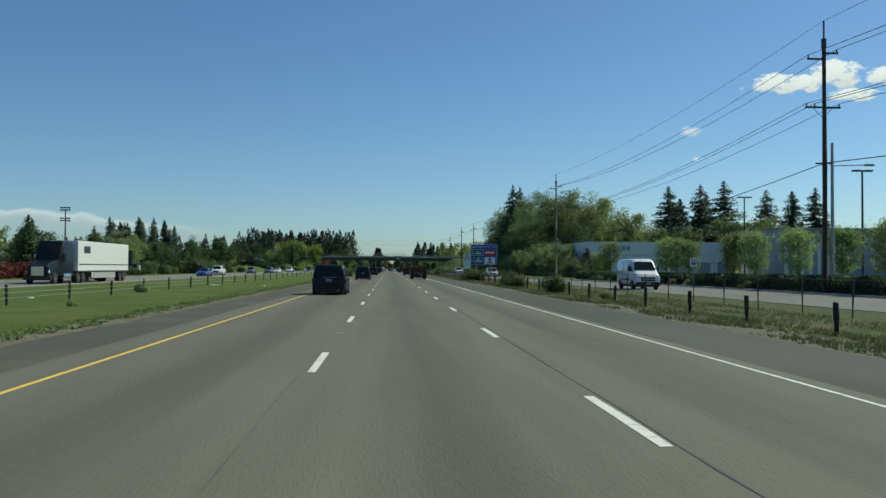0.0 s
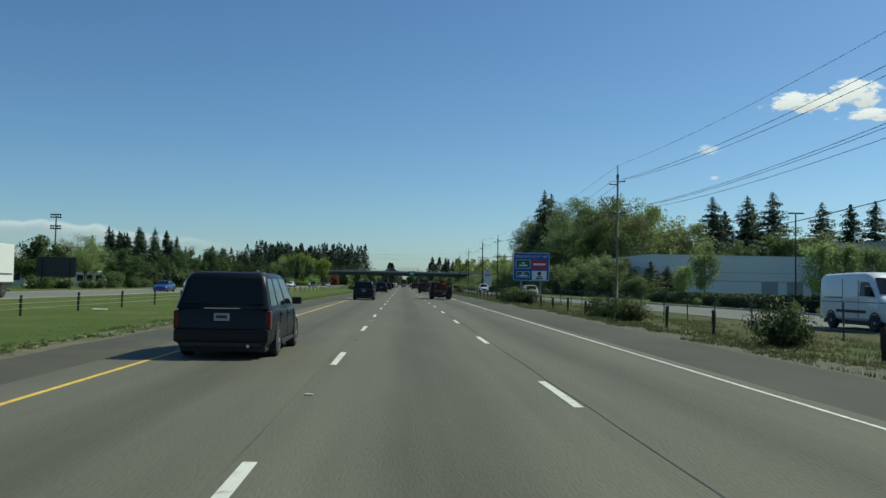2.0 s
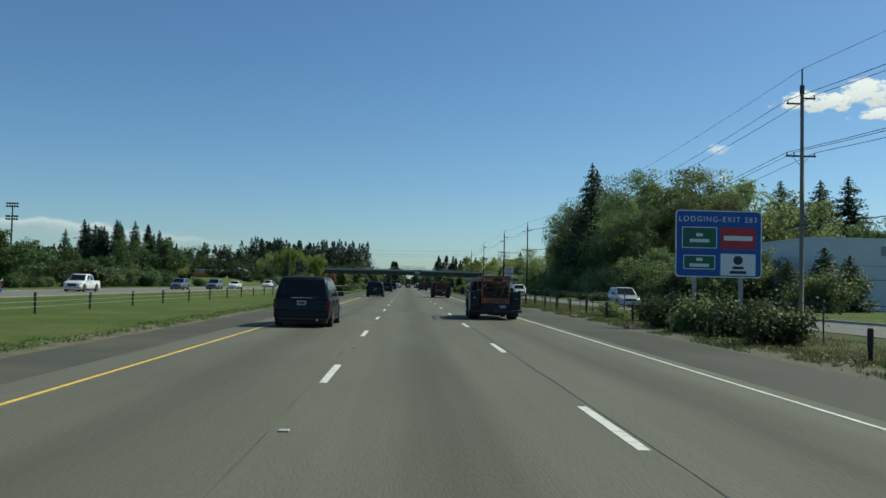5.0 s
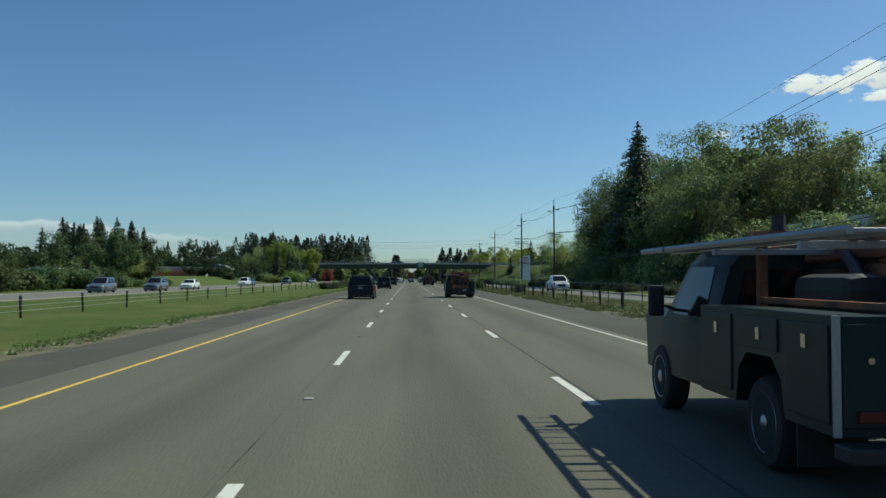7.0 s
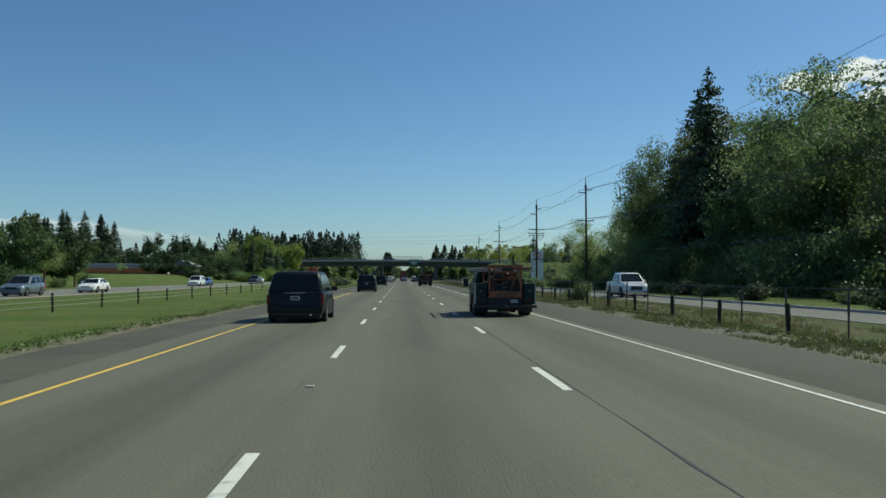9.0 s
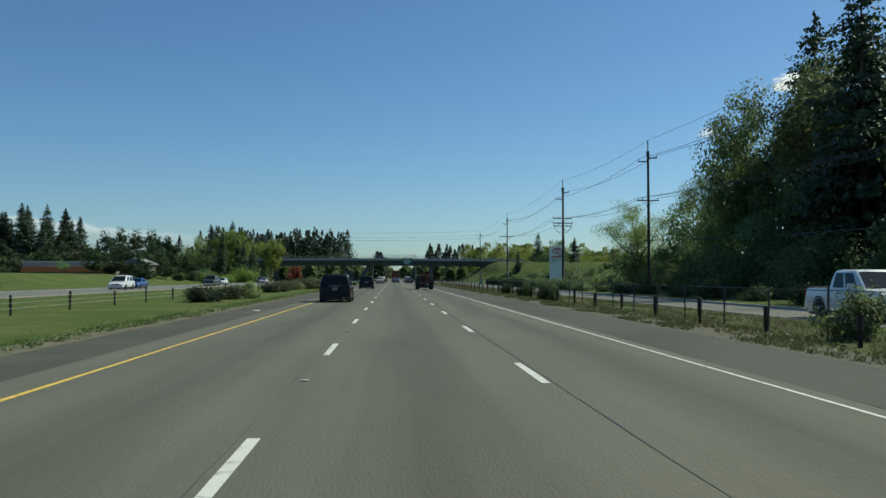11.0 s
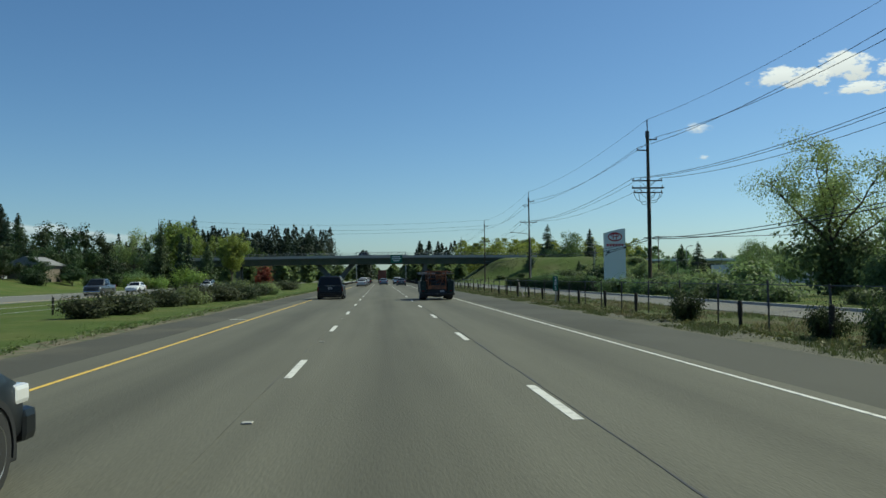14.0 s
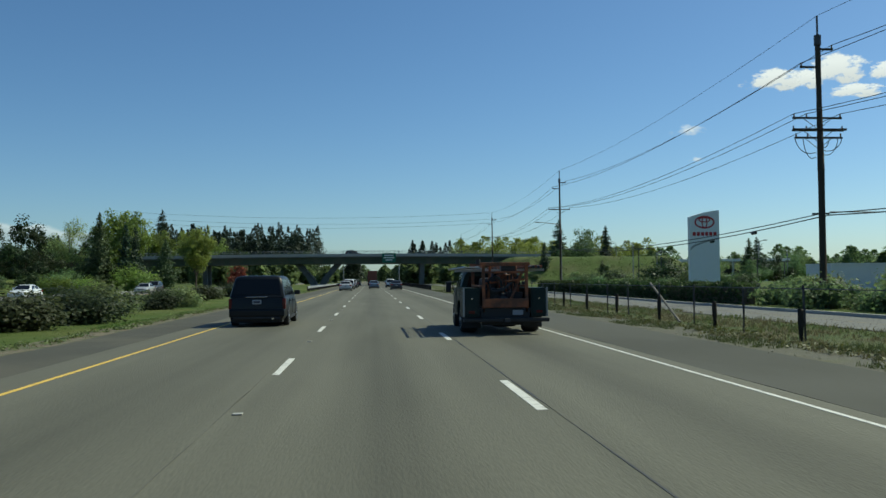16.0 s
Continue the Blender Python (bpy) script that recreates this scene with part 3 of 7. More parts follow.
def painted(name, x, y0, y1, w, material, label, dash=0.0, gap=0.0, group="", line=None):
    if not dash:
        return strip(name, x - w / 2, x + w / 2, y0, y1, 0.005, 0.004, material, label, "road marking", 300, 0.012, line)
    y, proto = y0, None
    while y < y1:
        if proto is None:
            proto = strip(name, x - w / 2, x + w / 2, y, y + dash, 0.005, 0.004, material, label, "road marking", 6, 0.012)
            tagged(proto, group=group)
        else:
            c = proto.copy()
            scene.collection.objects.link(c)
            c.location = (0, y - y0, 0)
        y += dash + gap


painted("edge_line", EDGE, Y0, Y1, 0.078, M["white_line"], "solid white line at the road's right edge")
painted("yellow_line", YELLOW, Y0, Y1, 0.088, M["yellow_line"], "solid yellow line at the road's left edge")
painted("lane_dash", -LANE, 13.22 - 24.28, 900, 0.13, M["white_line"], "short white lane dash on worn asphalt", 3.05, 9.09, "left lane dashes")
painted("lane_dash", LANE, 19.80 - 36.57, 900, 0.13, M["white_line"], "short white lane dash on worn asphalt", 3.05, 9.14, "right lane dashes")
painted("far_edge_line", -30.0, Y0, 900, 0.12, M["yellow_line"], "solid yellow line of the far carriageway")
painted("far_edge_line", -41.2, Y0, 900, 0.12, M["white_line"], "solid white line of the far carriageway")
painted("frontage_line", 21.8, Y0, 900, 0.1, M["worn_line"], "faded yellow centre line of the frontage road", line=frontage_mid)
strip("tar_seam", LANE + 0.122, LANE + 0.139, Y0, 700, 0.004, 0.003, M["tar"], "black sealed seam beside the lane dashes", "road crack", 900, 0.035)
strip("tar_seam", -LANE - 0.158, -LANE - 0.15, Y0, 700, 0.004, 0.003, M["tar_worn"], "thin dark seam beside the lane dashes", "road crack", 900, 0.03)

strip("paint_mark", -6.35, -5.68, 276.95, 277.12, 0.006, 0.004, M["white_line"], "stray worn white paint mark across the shoulder", "road marking", 6, 0.03)
strip("road_crack", -3.427, -3.41, 205, 217, 0.004, 0.003, M["tar_worn"], "dark wandering crack in the left lane", "road crack", 60, 0.09)

# ---- fences, poles and wires ----
def fence_post(h, r, material, name, label, group):
    bm = bmesh.new()
    chain(bm, [(0, 0, -0.15), (0, 0, h * 0.5), (0.01, 0, h - 0.03), (0.01, 0, h)], [r, r * 0.97, r * 0.93, r * 0.75], 8)
    return tagged(part(name, bm, material, None), label, "post", group)


def post_row(proto, xs, jit=0.03):
    """Copies of a post at the places given, each leaning a little its own way; the first is the post itself."""
    rnd = random.Random(11)
    for i, (x, y) in enumerate(xs):
        m = pose(x + rnd.uniform(-jit, jit), y + rnd.uniform(-0.2, 0.2), -0.02, rnd.uniform(-2, 2), rnd.uniform(-2, 2), rnd.uniform(0, 360)) @ Matrix.Diagonal((1, 1, rnd.uniform(0.93, 1.07), 1))
        if i:
            copy_thing(proto, m)
        else:
            proto.matrix_world = m


def wire_run(name, pts, r, material, label, category="wire", sag=0.0, seg=12, parent=None):
    bm = bmesh.new()
    for a, b in zip(pts, pts[1:]):
        a, b = Vector(a), Vector(b)
        line = [a.lerp(b, k / seg) - Vector((0, 0, sag * 4 * (k / seg) * (1 - k / seg))) for k in range(seg + 1)]
        chain(bm, [tuple(p) for p in line], [r] * (seg + 1), 4)
    ob = part(name, bm, material, parent)
    return ob if parent else tagged(ob, label, category)


post_row(fence_post(0.86, 0.065, M["post"], "median_post", "short dark tarred wooden post in the median grass", "median fence posts"), [(-16.3, -9.2 + 6.55 * k) for k in range(50)])
for z in (0.3, 0.52, 0.74):
    wire_run("fence_wire", [(-16.22, -9 + 6.55 * k, z - 0.02) for k in range(50)], 0.008, M["galv"], "thin steel fence wire along the median posts", seg=1)

post_row(fence_post(0.84, 0.075, M["post"], "guard_post", "short dark tarred wooden post beside the gravel edge", "shoulder posts"), [(10.25, -5.8 + 5.24 * k) for k in range(76)])


def link_x(y):
    return 14.8 if y < 35 else 14.8 - 3.7 * (y - 35) / 115 if y < 150 else 11.1 - 0.7 * min(1, (y - 150) / 150)


post_row(fence_post(1.32, 0.033, M["steel_dark"], "link_fence_post", "thin grey steel chain-link fence post", "chain-link posts"), [(link_x(y), y) for y in [-8 + 3.6 * k for k in range(115)]], 0.02)


def link_mesh():
    """The wire net of the fence: crossing diagonal wires, thin as they are."""
    vs, fs = [], []

    def seg(a, b, r=0.0016):
        a, b = Vector(a), Vector(b)
        u = (b - a).cross(Vector((1, 0, 0))).normalized() * r
        o = len(vs)
        vs.extend([a - u, b - u, b + u, a + u])
        fs.append((o, o + 1, o + 2, o + 3))

    y = -8.0
    while y < 400:
        d = 0.22
        for k in range(int(3.6 / d)):
            ya = y + k * d
            xa, xb = link_x(ya), link_x(ya + 1.2)
            seg((xa, ya, 0.04), (xb, ya + 1.2, 1.24))
            seg((xa, ya + 1.2, 0.04), (xb, ya, 1.24))
        y += 3.6
    return tagged(new("chain_link_net", mesh_of("chain_link_net", vs, fs, M["steel_dark"])), "grey chain-link netting along the frontage fence", "fence", kind="stuff")


link_mesh()
wire_run("fence_top_wire", [(link_x(y), y, 1.26) for y in range(-8, 400, 4)], 0.012, M["steel_dark"], "top wire of the chain-link fence", seg=1)


def insulator(parent, x, y, z, down=False):
    bm = bmesh.new()
    s = -1 if down else 1
    chain(bm, [(x, y, z), (x, y, z + s * 0.06), (x, y, z + s * 0.1), (x, y, z + s * 0.2)], [0.03, 0.07, 0.04, 0.055], 6)
    return part("insulator", bm, M["porcelain"], parent)


def utility_pole(x, y, top, arms, label, pole_mat="pole", mast=True, low_arm=0.0, r=0.19):
    """arms: list of (height, left, right, double). Returns where the wires hang."""
    p = thing("utility_pole", pose(x, y, 0), label, "utility pole", "frontage utility poles")
    bm = bmesh.new()
    wood = top - (1.3 if mast else 0)
    chain(bm, [(0, 0, -0.3), (0.03, 0, wood * 0.5), (0.0, 0, wood)], [r, r * 0.84, r * 0.68], 10)
    part("pole_shaft", bm, M[pole_mat], p, smooth=True)
    if mast:
        bm = bmesh.new()
        chain(bm, [(0, 0, wood - 0.5), (0, 0, wood + 0.1)], [r * 0.9, r * 0.9], 8)
        part("pole_cap", bm, M["steel_dark"], p)
        part("mast", tube(bmesh.new(), (0, 0, wood), (0, 0, top), 0.06), M["steel_dark"], p)
    hang = {"top": [(x, y, top)]}
    for h, l, rr, double in arms:
        bm = bmesh.new()
        for s in ((-0.16, 0.16) if double else (0.16,)):
            box(bm, (-l, s - 0.05, h - 0.06), (rr, s + 0.05, h + 0.06), 0.012)
        part("crossarm", bm, M["pole"], p)
        if l > 0.5 and rr > 0.5:
            bm = bmesh.new()
            for e in (-l * 0.55, rr * 0.55):
                tube(bm, (0, 0.16, h - 0.7), (e, 0.16, h - 0.05), 0.02, n=5)
            part("brace", bm, M["steel_dark"], p)
            places = (-l + 0.1, -l * 0.45, rr - 0.1)
        else:
            places = (-l + 0.08,) if l > rr else (rr - 0.08,)
        for e in places:
            insulator(p, e, 0.16, h + 0.06)
        hang.setdefault("mid" if l > 0.5 and rr > 0.5 else "upper", []).extend([(x + e, y + 0.16, h + 0.26) for e in places])
    if low_arm:
        bm = box(bmesh.new(), (-0.5, 0.1, low_arm - 0.05), (0.55, 0.2, low_arm + 0.05), 0.01)
        part("cable_bracket", bm, M["steel_dark"], p)
    hang["low"] = [(x, y, low_arm or 6.0)]
    return p, hang


DARK = "tall dark creosoted utility pole with crossarms beside the frontage road"
UP = lambda a, b: [(a, 0.0, 1.05, False), (b, 1.05, 0.0, False)]
_, H0 = utility_pole(27.8, 54.8, 18.0, UP(15.9, 15.5) + [(12.3, 1.2, 1.2, False)], DARK, low_arm=8.6)
_, H1 = utility_pole(27.6, 145, 17.7, UP(15.6, 15.2) + [(11.4, 1.1, 1.1, False)], "tall weathered grey utility pole with crossarms by the trees", "pole_grey", low_arm=6.4)
_, H2 = utility_pole(26.9, 281, 16.4, UP(14.5, 14.1) + [(9.9, 1.2, 1.2, False)], DARK, low_arm=5.6)
P3, H3 = utility_pole(26.8, 327.3, 17.3, UP(15.3, 14.2) + [(11.1, 1.6, 1.5, False), (10.35, 1.65, 1.6, True), (9.9, 1.5, 1.5, False)], "tall dark utility pole with stacked double crossarms and cable loops", low_arm=5.3, r=0.24)
_, H4 = utility_pole(27.9, 404, 17.6, UP(15.8, 14.9) + [(11.8, 1.7, 1.6, False)], DARK, low_arm=6.0)
_, H5 = utility_pole(29.6, 488, 17.8, UP(16.0, 15.0) + [(11.6, 1.5, 1.5, False)], DARK, low_arm=6.0)
_, H6 = utility_pole(30.5, 570, 17.0, UP(15.2, 14.2) + [(11.0, 1.5, 1.5, False)], DARK, low_arm=6.0)
_, HM = utility_pole(27.6, -35, 17.8, UP(15.7, 15.3) + [(11.9, 1.2, 1.2, False)], DARK, low_arm=7.0)
for s, reach, low in ((-1, 1.45, 0.95), (-1, 0.95, 1.25), (1, 1.5, 0.8), (1, 1.25, 1.05), (1, 0.7, 0.6)):
    pts = [(s * (reach - (reach - 0.18) * (q / 8) ** 1.6), 0.2, 9.9 - low * math.sin(q / 8 * math.pi * 0.62)) for q in range(9)]
    part("cable_loop", chain(bmesh.new(), pts, [0.025] * 9, 5), M["wire"], P3)

RUN = [HM, H0, H1, H2, H3, H4, H5, H6]
for a, b in zip(RUN, RUN[1:]):
    span = b["top"][0][1] - a["top"][0][1]
    for key, r, sag in (("top", 0.016, 0.012), ("upper", 0.022, 0.016), ("mid", 0.020, 0.016), ("low", 0.03, 0.012)):
        for p, q in zip(a[key], b[key]):
            wire_run("power_cable" if key != "low" else "telephone_cable", [p, q], r, M["wire"], "dark overhead cable slung between utility poles", sag=span * sag)
    p, q = a["low"][0], b["low"][0]
    if a is H3 or a is H2:
        wire_run("telephone_cable", [(p[0] + 0.4, p[1], p[2] - 0.1), (q[0] + 0.4, q[1], q[2] - 0.1)], 0.035, M["wire"], "thick telephone cable slung low between poles", sag=span * 0.014)
_, HL = utility_pole(-65, 500, 19.6, UP(17.8, 16.8) + [(13.5, 1.5, 1.5, False)], "tall dark utility pole among the trees by the overpass", low_arm=9.0)
for p, q in zip(HL["top"] + HL["upper"], H5["top"] + H5["upper"]):
    wire_run("power_cable", [p, q], 0.022, M["wire"], "dark overhead cable crossing the motorway", sag=1.6)
wire_run("service_cable", [(27.3, 327.3, 5.4), (62, 322, 6.6)], 0.03, M["wire"], "dark service cable running off to the side", sag=0.5)
for k in (0.12, 0.22):
    bm = bmesh.new()
    yy = 327.3 + (411 - 327.3) * k
    tube(bm, (26.8 + 3.1 * k, yy - 0.3, 5.05 - 3.6 * k * (1 - k)), (26.8 + 3.1 * k, yy + 0.3, 5.03 - 3.6 * k * (1 - k)), 0.11)
    tagged(part("splice_case", bm, M["black"]), "small black splice case hung on the telephone cable", "cable box")


def lot_lamp(x, y, h, label="tall dark car-park lamp post with a flat twin head"):
    p = thing("lamp_post", pose(x, y, 0), label, "lamp post", "lot lamps")
    bm = bmesh.new()
    chain(bm, [(0, 0, -0.1), (0, 0, 0.5), (0, 0, 0.52), (0, 0, h)], [0.22, 0.22, 0.09, 0.07], 8)
    part("lamp_shaft", bm, M["steel_dark"], p)
    for s in (-1, 1):
        bm = box(bmesh.new(), (min(s * 0.1, s * 0.75), -0.2, h - 0.06), (max(s * 0.1, s * 0.75), 0.2, h + 0.07), 0.03)
        part("lamp_head", bm, M["steel_dark"], p)
    return p


gp = thing("lamp_post", pose(28.22, 54.6, 0), "slim grey steel lamp post with a long side arm", "lamp post")
bm = bmesh.new()
chain(bm, [(0, 0, -0.1), (0, 0, 0.4), (0, 0, 9.9)], [0.14, 0.13, 0.09], 10)
part("lamp_shaft", bm, M["galv"], gp, smooth=True)
part("lamp_arm", tube(bmesh.new(), (0, 0, 8.4), (2.4, 0, 8.5), 0.035), M["galv"], gp)
part("lamp_head", box(bmesh.new(), (2.2, -0.14, 8.42), (2.8, 0.14, 8.55), 0.03), M["galv"], gp)
for x, y, h in ((35.0, 63, 9.1), (36.6, 88.5, 9.2), (37.5, 114.7, 9.1), (41.7, 410, 6.1), (45.3, 410, 5.5), (51.7, 390, 3.9), (55.0, 389, 3.5)):
    lot_lamp(x, y, h)


def street_lamp(x, y, h, reach):
    p = thing("street_lamp", pose(x, y, 0), "grey street lamp with a curved arm beside the slip road", "street lamp")
    bm = bmesh.new()
    chain(bm, [(0, 0, -0.1), (0, 0, h * 0.9), (reach * 0.2, 0, h * 0.97), (reach, 0, h)], [0.12, 0.08, 0.06, 0.04], 8)
    part("lamp_shaft", bm, M["galv"], p)
    part("lamp_head", box(bmesh.new(), (reach - 0.5 if reach < 0 else reach - 0.1, -0.14, h - 0.08), (reach + 0.1 if reach < 0 else reach + 0.5, 0.14, h + 0.06), 0.04), M["galv"], p)


street_lamp(28.4, 405.5, 10.0, -3.4)
street_lamp(47, 430, 8.0, -1.2)
street_lamp(70, 520, 12, -1.5)
street_lamp(58, 403, 7.0, 0.8)
street_lamp(51.4, 430, 6.3, 0.7)
street_lamp(75.9, 430, 6.5, -0.7)
street_lamp(64, 426, 4.7, 0.6)
utility_pole(62.1, 432, 10.3, [(9.6, 0.8, 0.8, False)], "slim dark utility pole behind the showroom", mast=False, r=0.14)


def light_tower():
    p = thing("light_tower", pose(-166, 452, 0), "tall stadium light tower with two banks of lamps", "light tower")
    bm = bmesh.new()
    chain(bm, [(0, 0, -0.2), (0, 0, 31)], [0.5, 0.28], 8)
    part("tower_shaft", bm, M["steel_dark"], p)
    for z in (30.4, 25.0):
        part("lamp_bar", boxes(((-2.6, -0.12, z - 0.12), (2.6, 0.12, z + 0.12)), ((-2.6, -0.12, z + 1.15), (2.6, 0.12, z + 1.35))), M["steel_dark"], p)
        for i in range(5):
            for j in range(2):
                bm = bmesh.new()
                cx = -2.1 + 1.05 * i
                chain(bm, [(cx, 0.1, z + 0.15 + 1.2 * j), (cx, -0.15, z + 0.1 + 1.2 * j), (cx, -0.5, z + 0.02 + 1.2 * j)], [0.2, 0.42, 0.48], 8)
                part("floodlight", bm, M["steel_dark"], p)


light_tower()


# ---- signs ----
def rounded_sheet(bm, x0, x1, z0, z1, y, thick, r=0.12, seg=5):
    pts = []
    for cx, cz, a0 in ((x1 - r, z1 - r, 0), (x0 + r, z1 - r, 90), (x0 + r, z0 + r, 180), (x1 - r, z0 + r, 270)):
        for k in range(seg + 1):
            a = radians(a0 + 90 * k / seg)
            pts.append((cx + r * math.cos(a), cz + r * math.sin(a)))
    loft(bm, [[(px, y, pz) for px, pz in pts], [(px, y + thick, pz) for px, pz in pts]])
    return bm


def lettering(body, size, m, material, parent, name="lettering", spacing=1.0):
    cu = bpy.data.curves.new(name, "FONT")
    cu.body, cu.size, cu.extrude, cu.space_character = body, size, 0.004, spacing
    cu.align_x = "CENTER"
    tmp = bpy.data.objects.new("tmp", cu)
    scene.collection.objects.link(tmp)
    bpy.context.view_layer.update()
    me = bpy.data.meshes.new_from_object(tmp.evaluated_get(bpy.context.evaluated_depsgraph_get()))
    bpy.data.objects.remove(tmp)
    me.materials.clear()
    me.materials.append(material)
    ob = new(name, me)
    ob.parent = parent
    ob.matrix_basis = m
    return ob


def lodging_sign():
    s = thing("road_sign", pose(12.6, 120.4, 0), "blue motorway lodging sign with four coloured hotel panels", "road sign")
    x0, x1, z0, z1 = -1.85, 1.85, 2.15, 4.98
    part("border", rounded_sheet(bmesh.new(), x0, x1, z0, z1, 0.0, 0.03, 0.16), M["sign_white"], s, "white reflective border sheet")
    part("panel", rounded_sheet(bmesh.new(), x0 + 0.045, x1 - 0.045, z0 + 0.045, z1 - 0.045, -0.006, 0.006, 0.13), M["sign_blue"], s)
    for px in (-1.0, 1.0):
        part("sign_leg", boxes(((px - 0.07, 0.034, -0.2), (px + 0.07, 0.19, z1 - 0.2)), bevel=0.01), M["galv"], s)
    for word, wx in (("LODGING-EXIT", -0.4), ("283", 1.37)):
        lettering(word, 0.325, pose(wx, -0.008, 4.5, 90, 0, 0), M["sign_white"], s, spacing=1.22)
    for px, pz, w, h, mm, edge in ((-0.83, 3.82, 1.5, 0.9, "sign_green", True), (0.83, 3.82, 1.5, 0.9, "sign_red", False), (-0.83, 2.78, 1.36, 0.6, "sign_green", True), (0.83, 2.7, 1.5, 0.92, "sign_white", False)):
        if edge:
            part("panel_edge", rounded_sheet(bmesh.new(), px - w / 2, px + w / 2, pz - h / 2, pz + h / 2, -0.010, 0.003, 0.03), M["sign_white"], s)
        e = 0.035 if edge else 0
        lp = part("hotel_panel", rounded_sheet(bmesh.new(), px - w / 2 + e, px + w / 2 - e, pz - h / 2 + e, pz + h / 2 - e, -0.014, 0.003, 0.03), M[mm], s)
        ink = M["ink"] if mm == "sign_white" else M["sign_white"]
        bm = bmesh.new()
        if mm == "sign_red":
            rounded_sheet(bm, px - 0.62, px + 0.62, pz - 0.1, pz + 0.1, -0.017, 0.002, 0.05)
        elif mm == "sign_white":
            rounded_sheet(bm, px - 0.2, px + 0.2, pz + 0.0, pz + 0.38, -0.017, 0.002, 0.18)
            rounded_sheet(bm, px - 0.24, px + 0.24, pz - 0.19, pz - 0.07, -0.017, 0.002, 0.03)
            rounded_sheet(bm, px - 0.36, px + 0.36, pz - 0.38, pz - 0.26, -0.017, 0.002, 0.03)
        else:
            rounded_sheet(bm, px - 0.42, px + 0.42, pz - 0.2, pz - 0.06, -0.017, 0.002, 0.03)
            rounded_sheet(bm, px - 0.14, px + 0.14, pz + 0.05, pz + 0.18, -0.017, 0.002, 0.03)
        part("emblem_bar", bm, ink, s)


lodging_sign()


def pylon_sign():
    s = thing("pylon_sign", pose(31.75, 358.3, 0), "tall white curved-top dealer pylon sign with a red emblem", "pylon sign")
    w = 1.45
    bm = bmesh.new()
    ring = [(-w, 0.0), (w, 0.0), (w, 7.95)] + [(w - 2 * w * k / 8, 7.95 - 0.62 * (k / 8) ** 1.6) for k in range(1, 9)]
    loft(bm, [[(px, y, pz) for px, pz in ring] for y in (-0.3, 0.3)])
    part("pylon_body", bm, M["sign_white"], s)
    bm = bmesh.new()
    arc = [(-w + 0.05 + (2 * w - 0.15) * k / 10, 4.35 + 0.95 * (k / 10) ** 0.6) for k in range(11)]
    for (ax, az), (bx, bz) in zip(arc, arc[1:]):
        panel(bm, [(ax, -0.3, az - 0.3 * (1 - ax / w * 0.5) * 0.5), (bx, -0.3, bz - 0.3 * (1 - bx / w * 0.5) * 0.5), (bx, -0.3, bz), (ax, -0.3, az)], 0, 0.006, 0.01)
    part("swoosh", bm, M["galv"], s, "grey curved stripe")
    bm = bmesh.new()

    def oval(cx, cz, a, b, t, y):
        for k in range(28):
            u0, u1 = 2 * math.pi * k / 28, 2 * math.pi * (k + 1) / 28
            p = [(cx + (a - t) * math.cos(u0), y, cz + (b - t) * math.sin(u0)), (cx + a * math.cos(u0), y, cz + b * math.sin(u0)), (cx + a * math.cos(u1), y, cz + b * math.sin(u1)), (cx + (a - t) * math.cos(u1), y, cz + (b - t) * math.sin(u1))]
            panel(bm, p, 0, 0.006, 0.012)

    oval(0.0, 6.8, 1.0, 0.62, 0.16, -0.302)
    oval(0.0, 7.03, 0.6, 0.25, 0.11, -0.304)
    oval(0.0, 6.8, 0.3, 0.57, 0.11, -0.306)
    part("emblem", bm, M["sign_red"], s, "red oval emblem")
    for k in range(6):
        bm = bmesh.new()
        rounded_sheet(bm, -1.19 + 0.41 * k, -1.19 + 0.41 * k + 0.31, 5.5, 5.86, -0.31, 0.008, 0.05)
        part("name_bar", bm, M["sign_red"], s, "small red bar")


pylon_sign()


def mile_marker(x, y):
    s = thing("mile_marker", pose(x, y, 0), "green vertical mile marker reading 285 on a thin post", "road marker")
    part("marker_post", boxes(((-0.03, 0.012, -0.1), (0.03, 0.05, 1.5))), M["galv"], s)
    part("marker_plate", rounded_sheet(bmesh.new(), -0.15, 0.15, 0.7, 1.58, 0.0, 0.01, 0.03), M["sign_green"], s)
    for k, digit in enumerate("285"):
        lettering(digit, 0.3, pose(0, -0.008, 1.3 - 0.265 * k, 90, 0, 0), M["sign_white"], s, "digit")


mile_marker(9.9, 292.0)

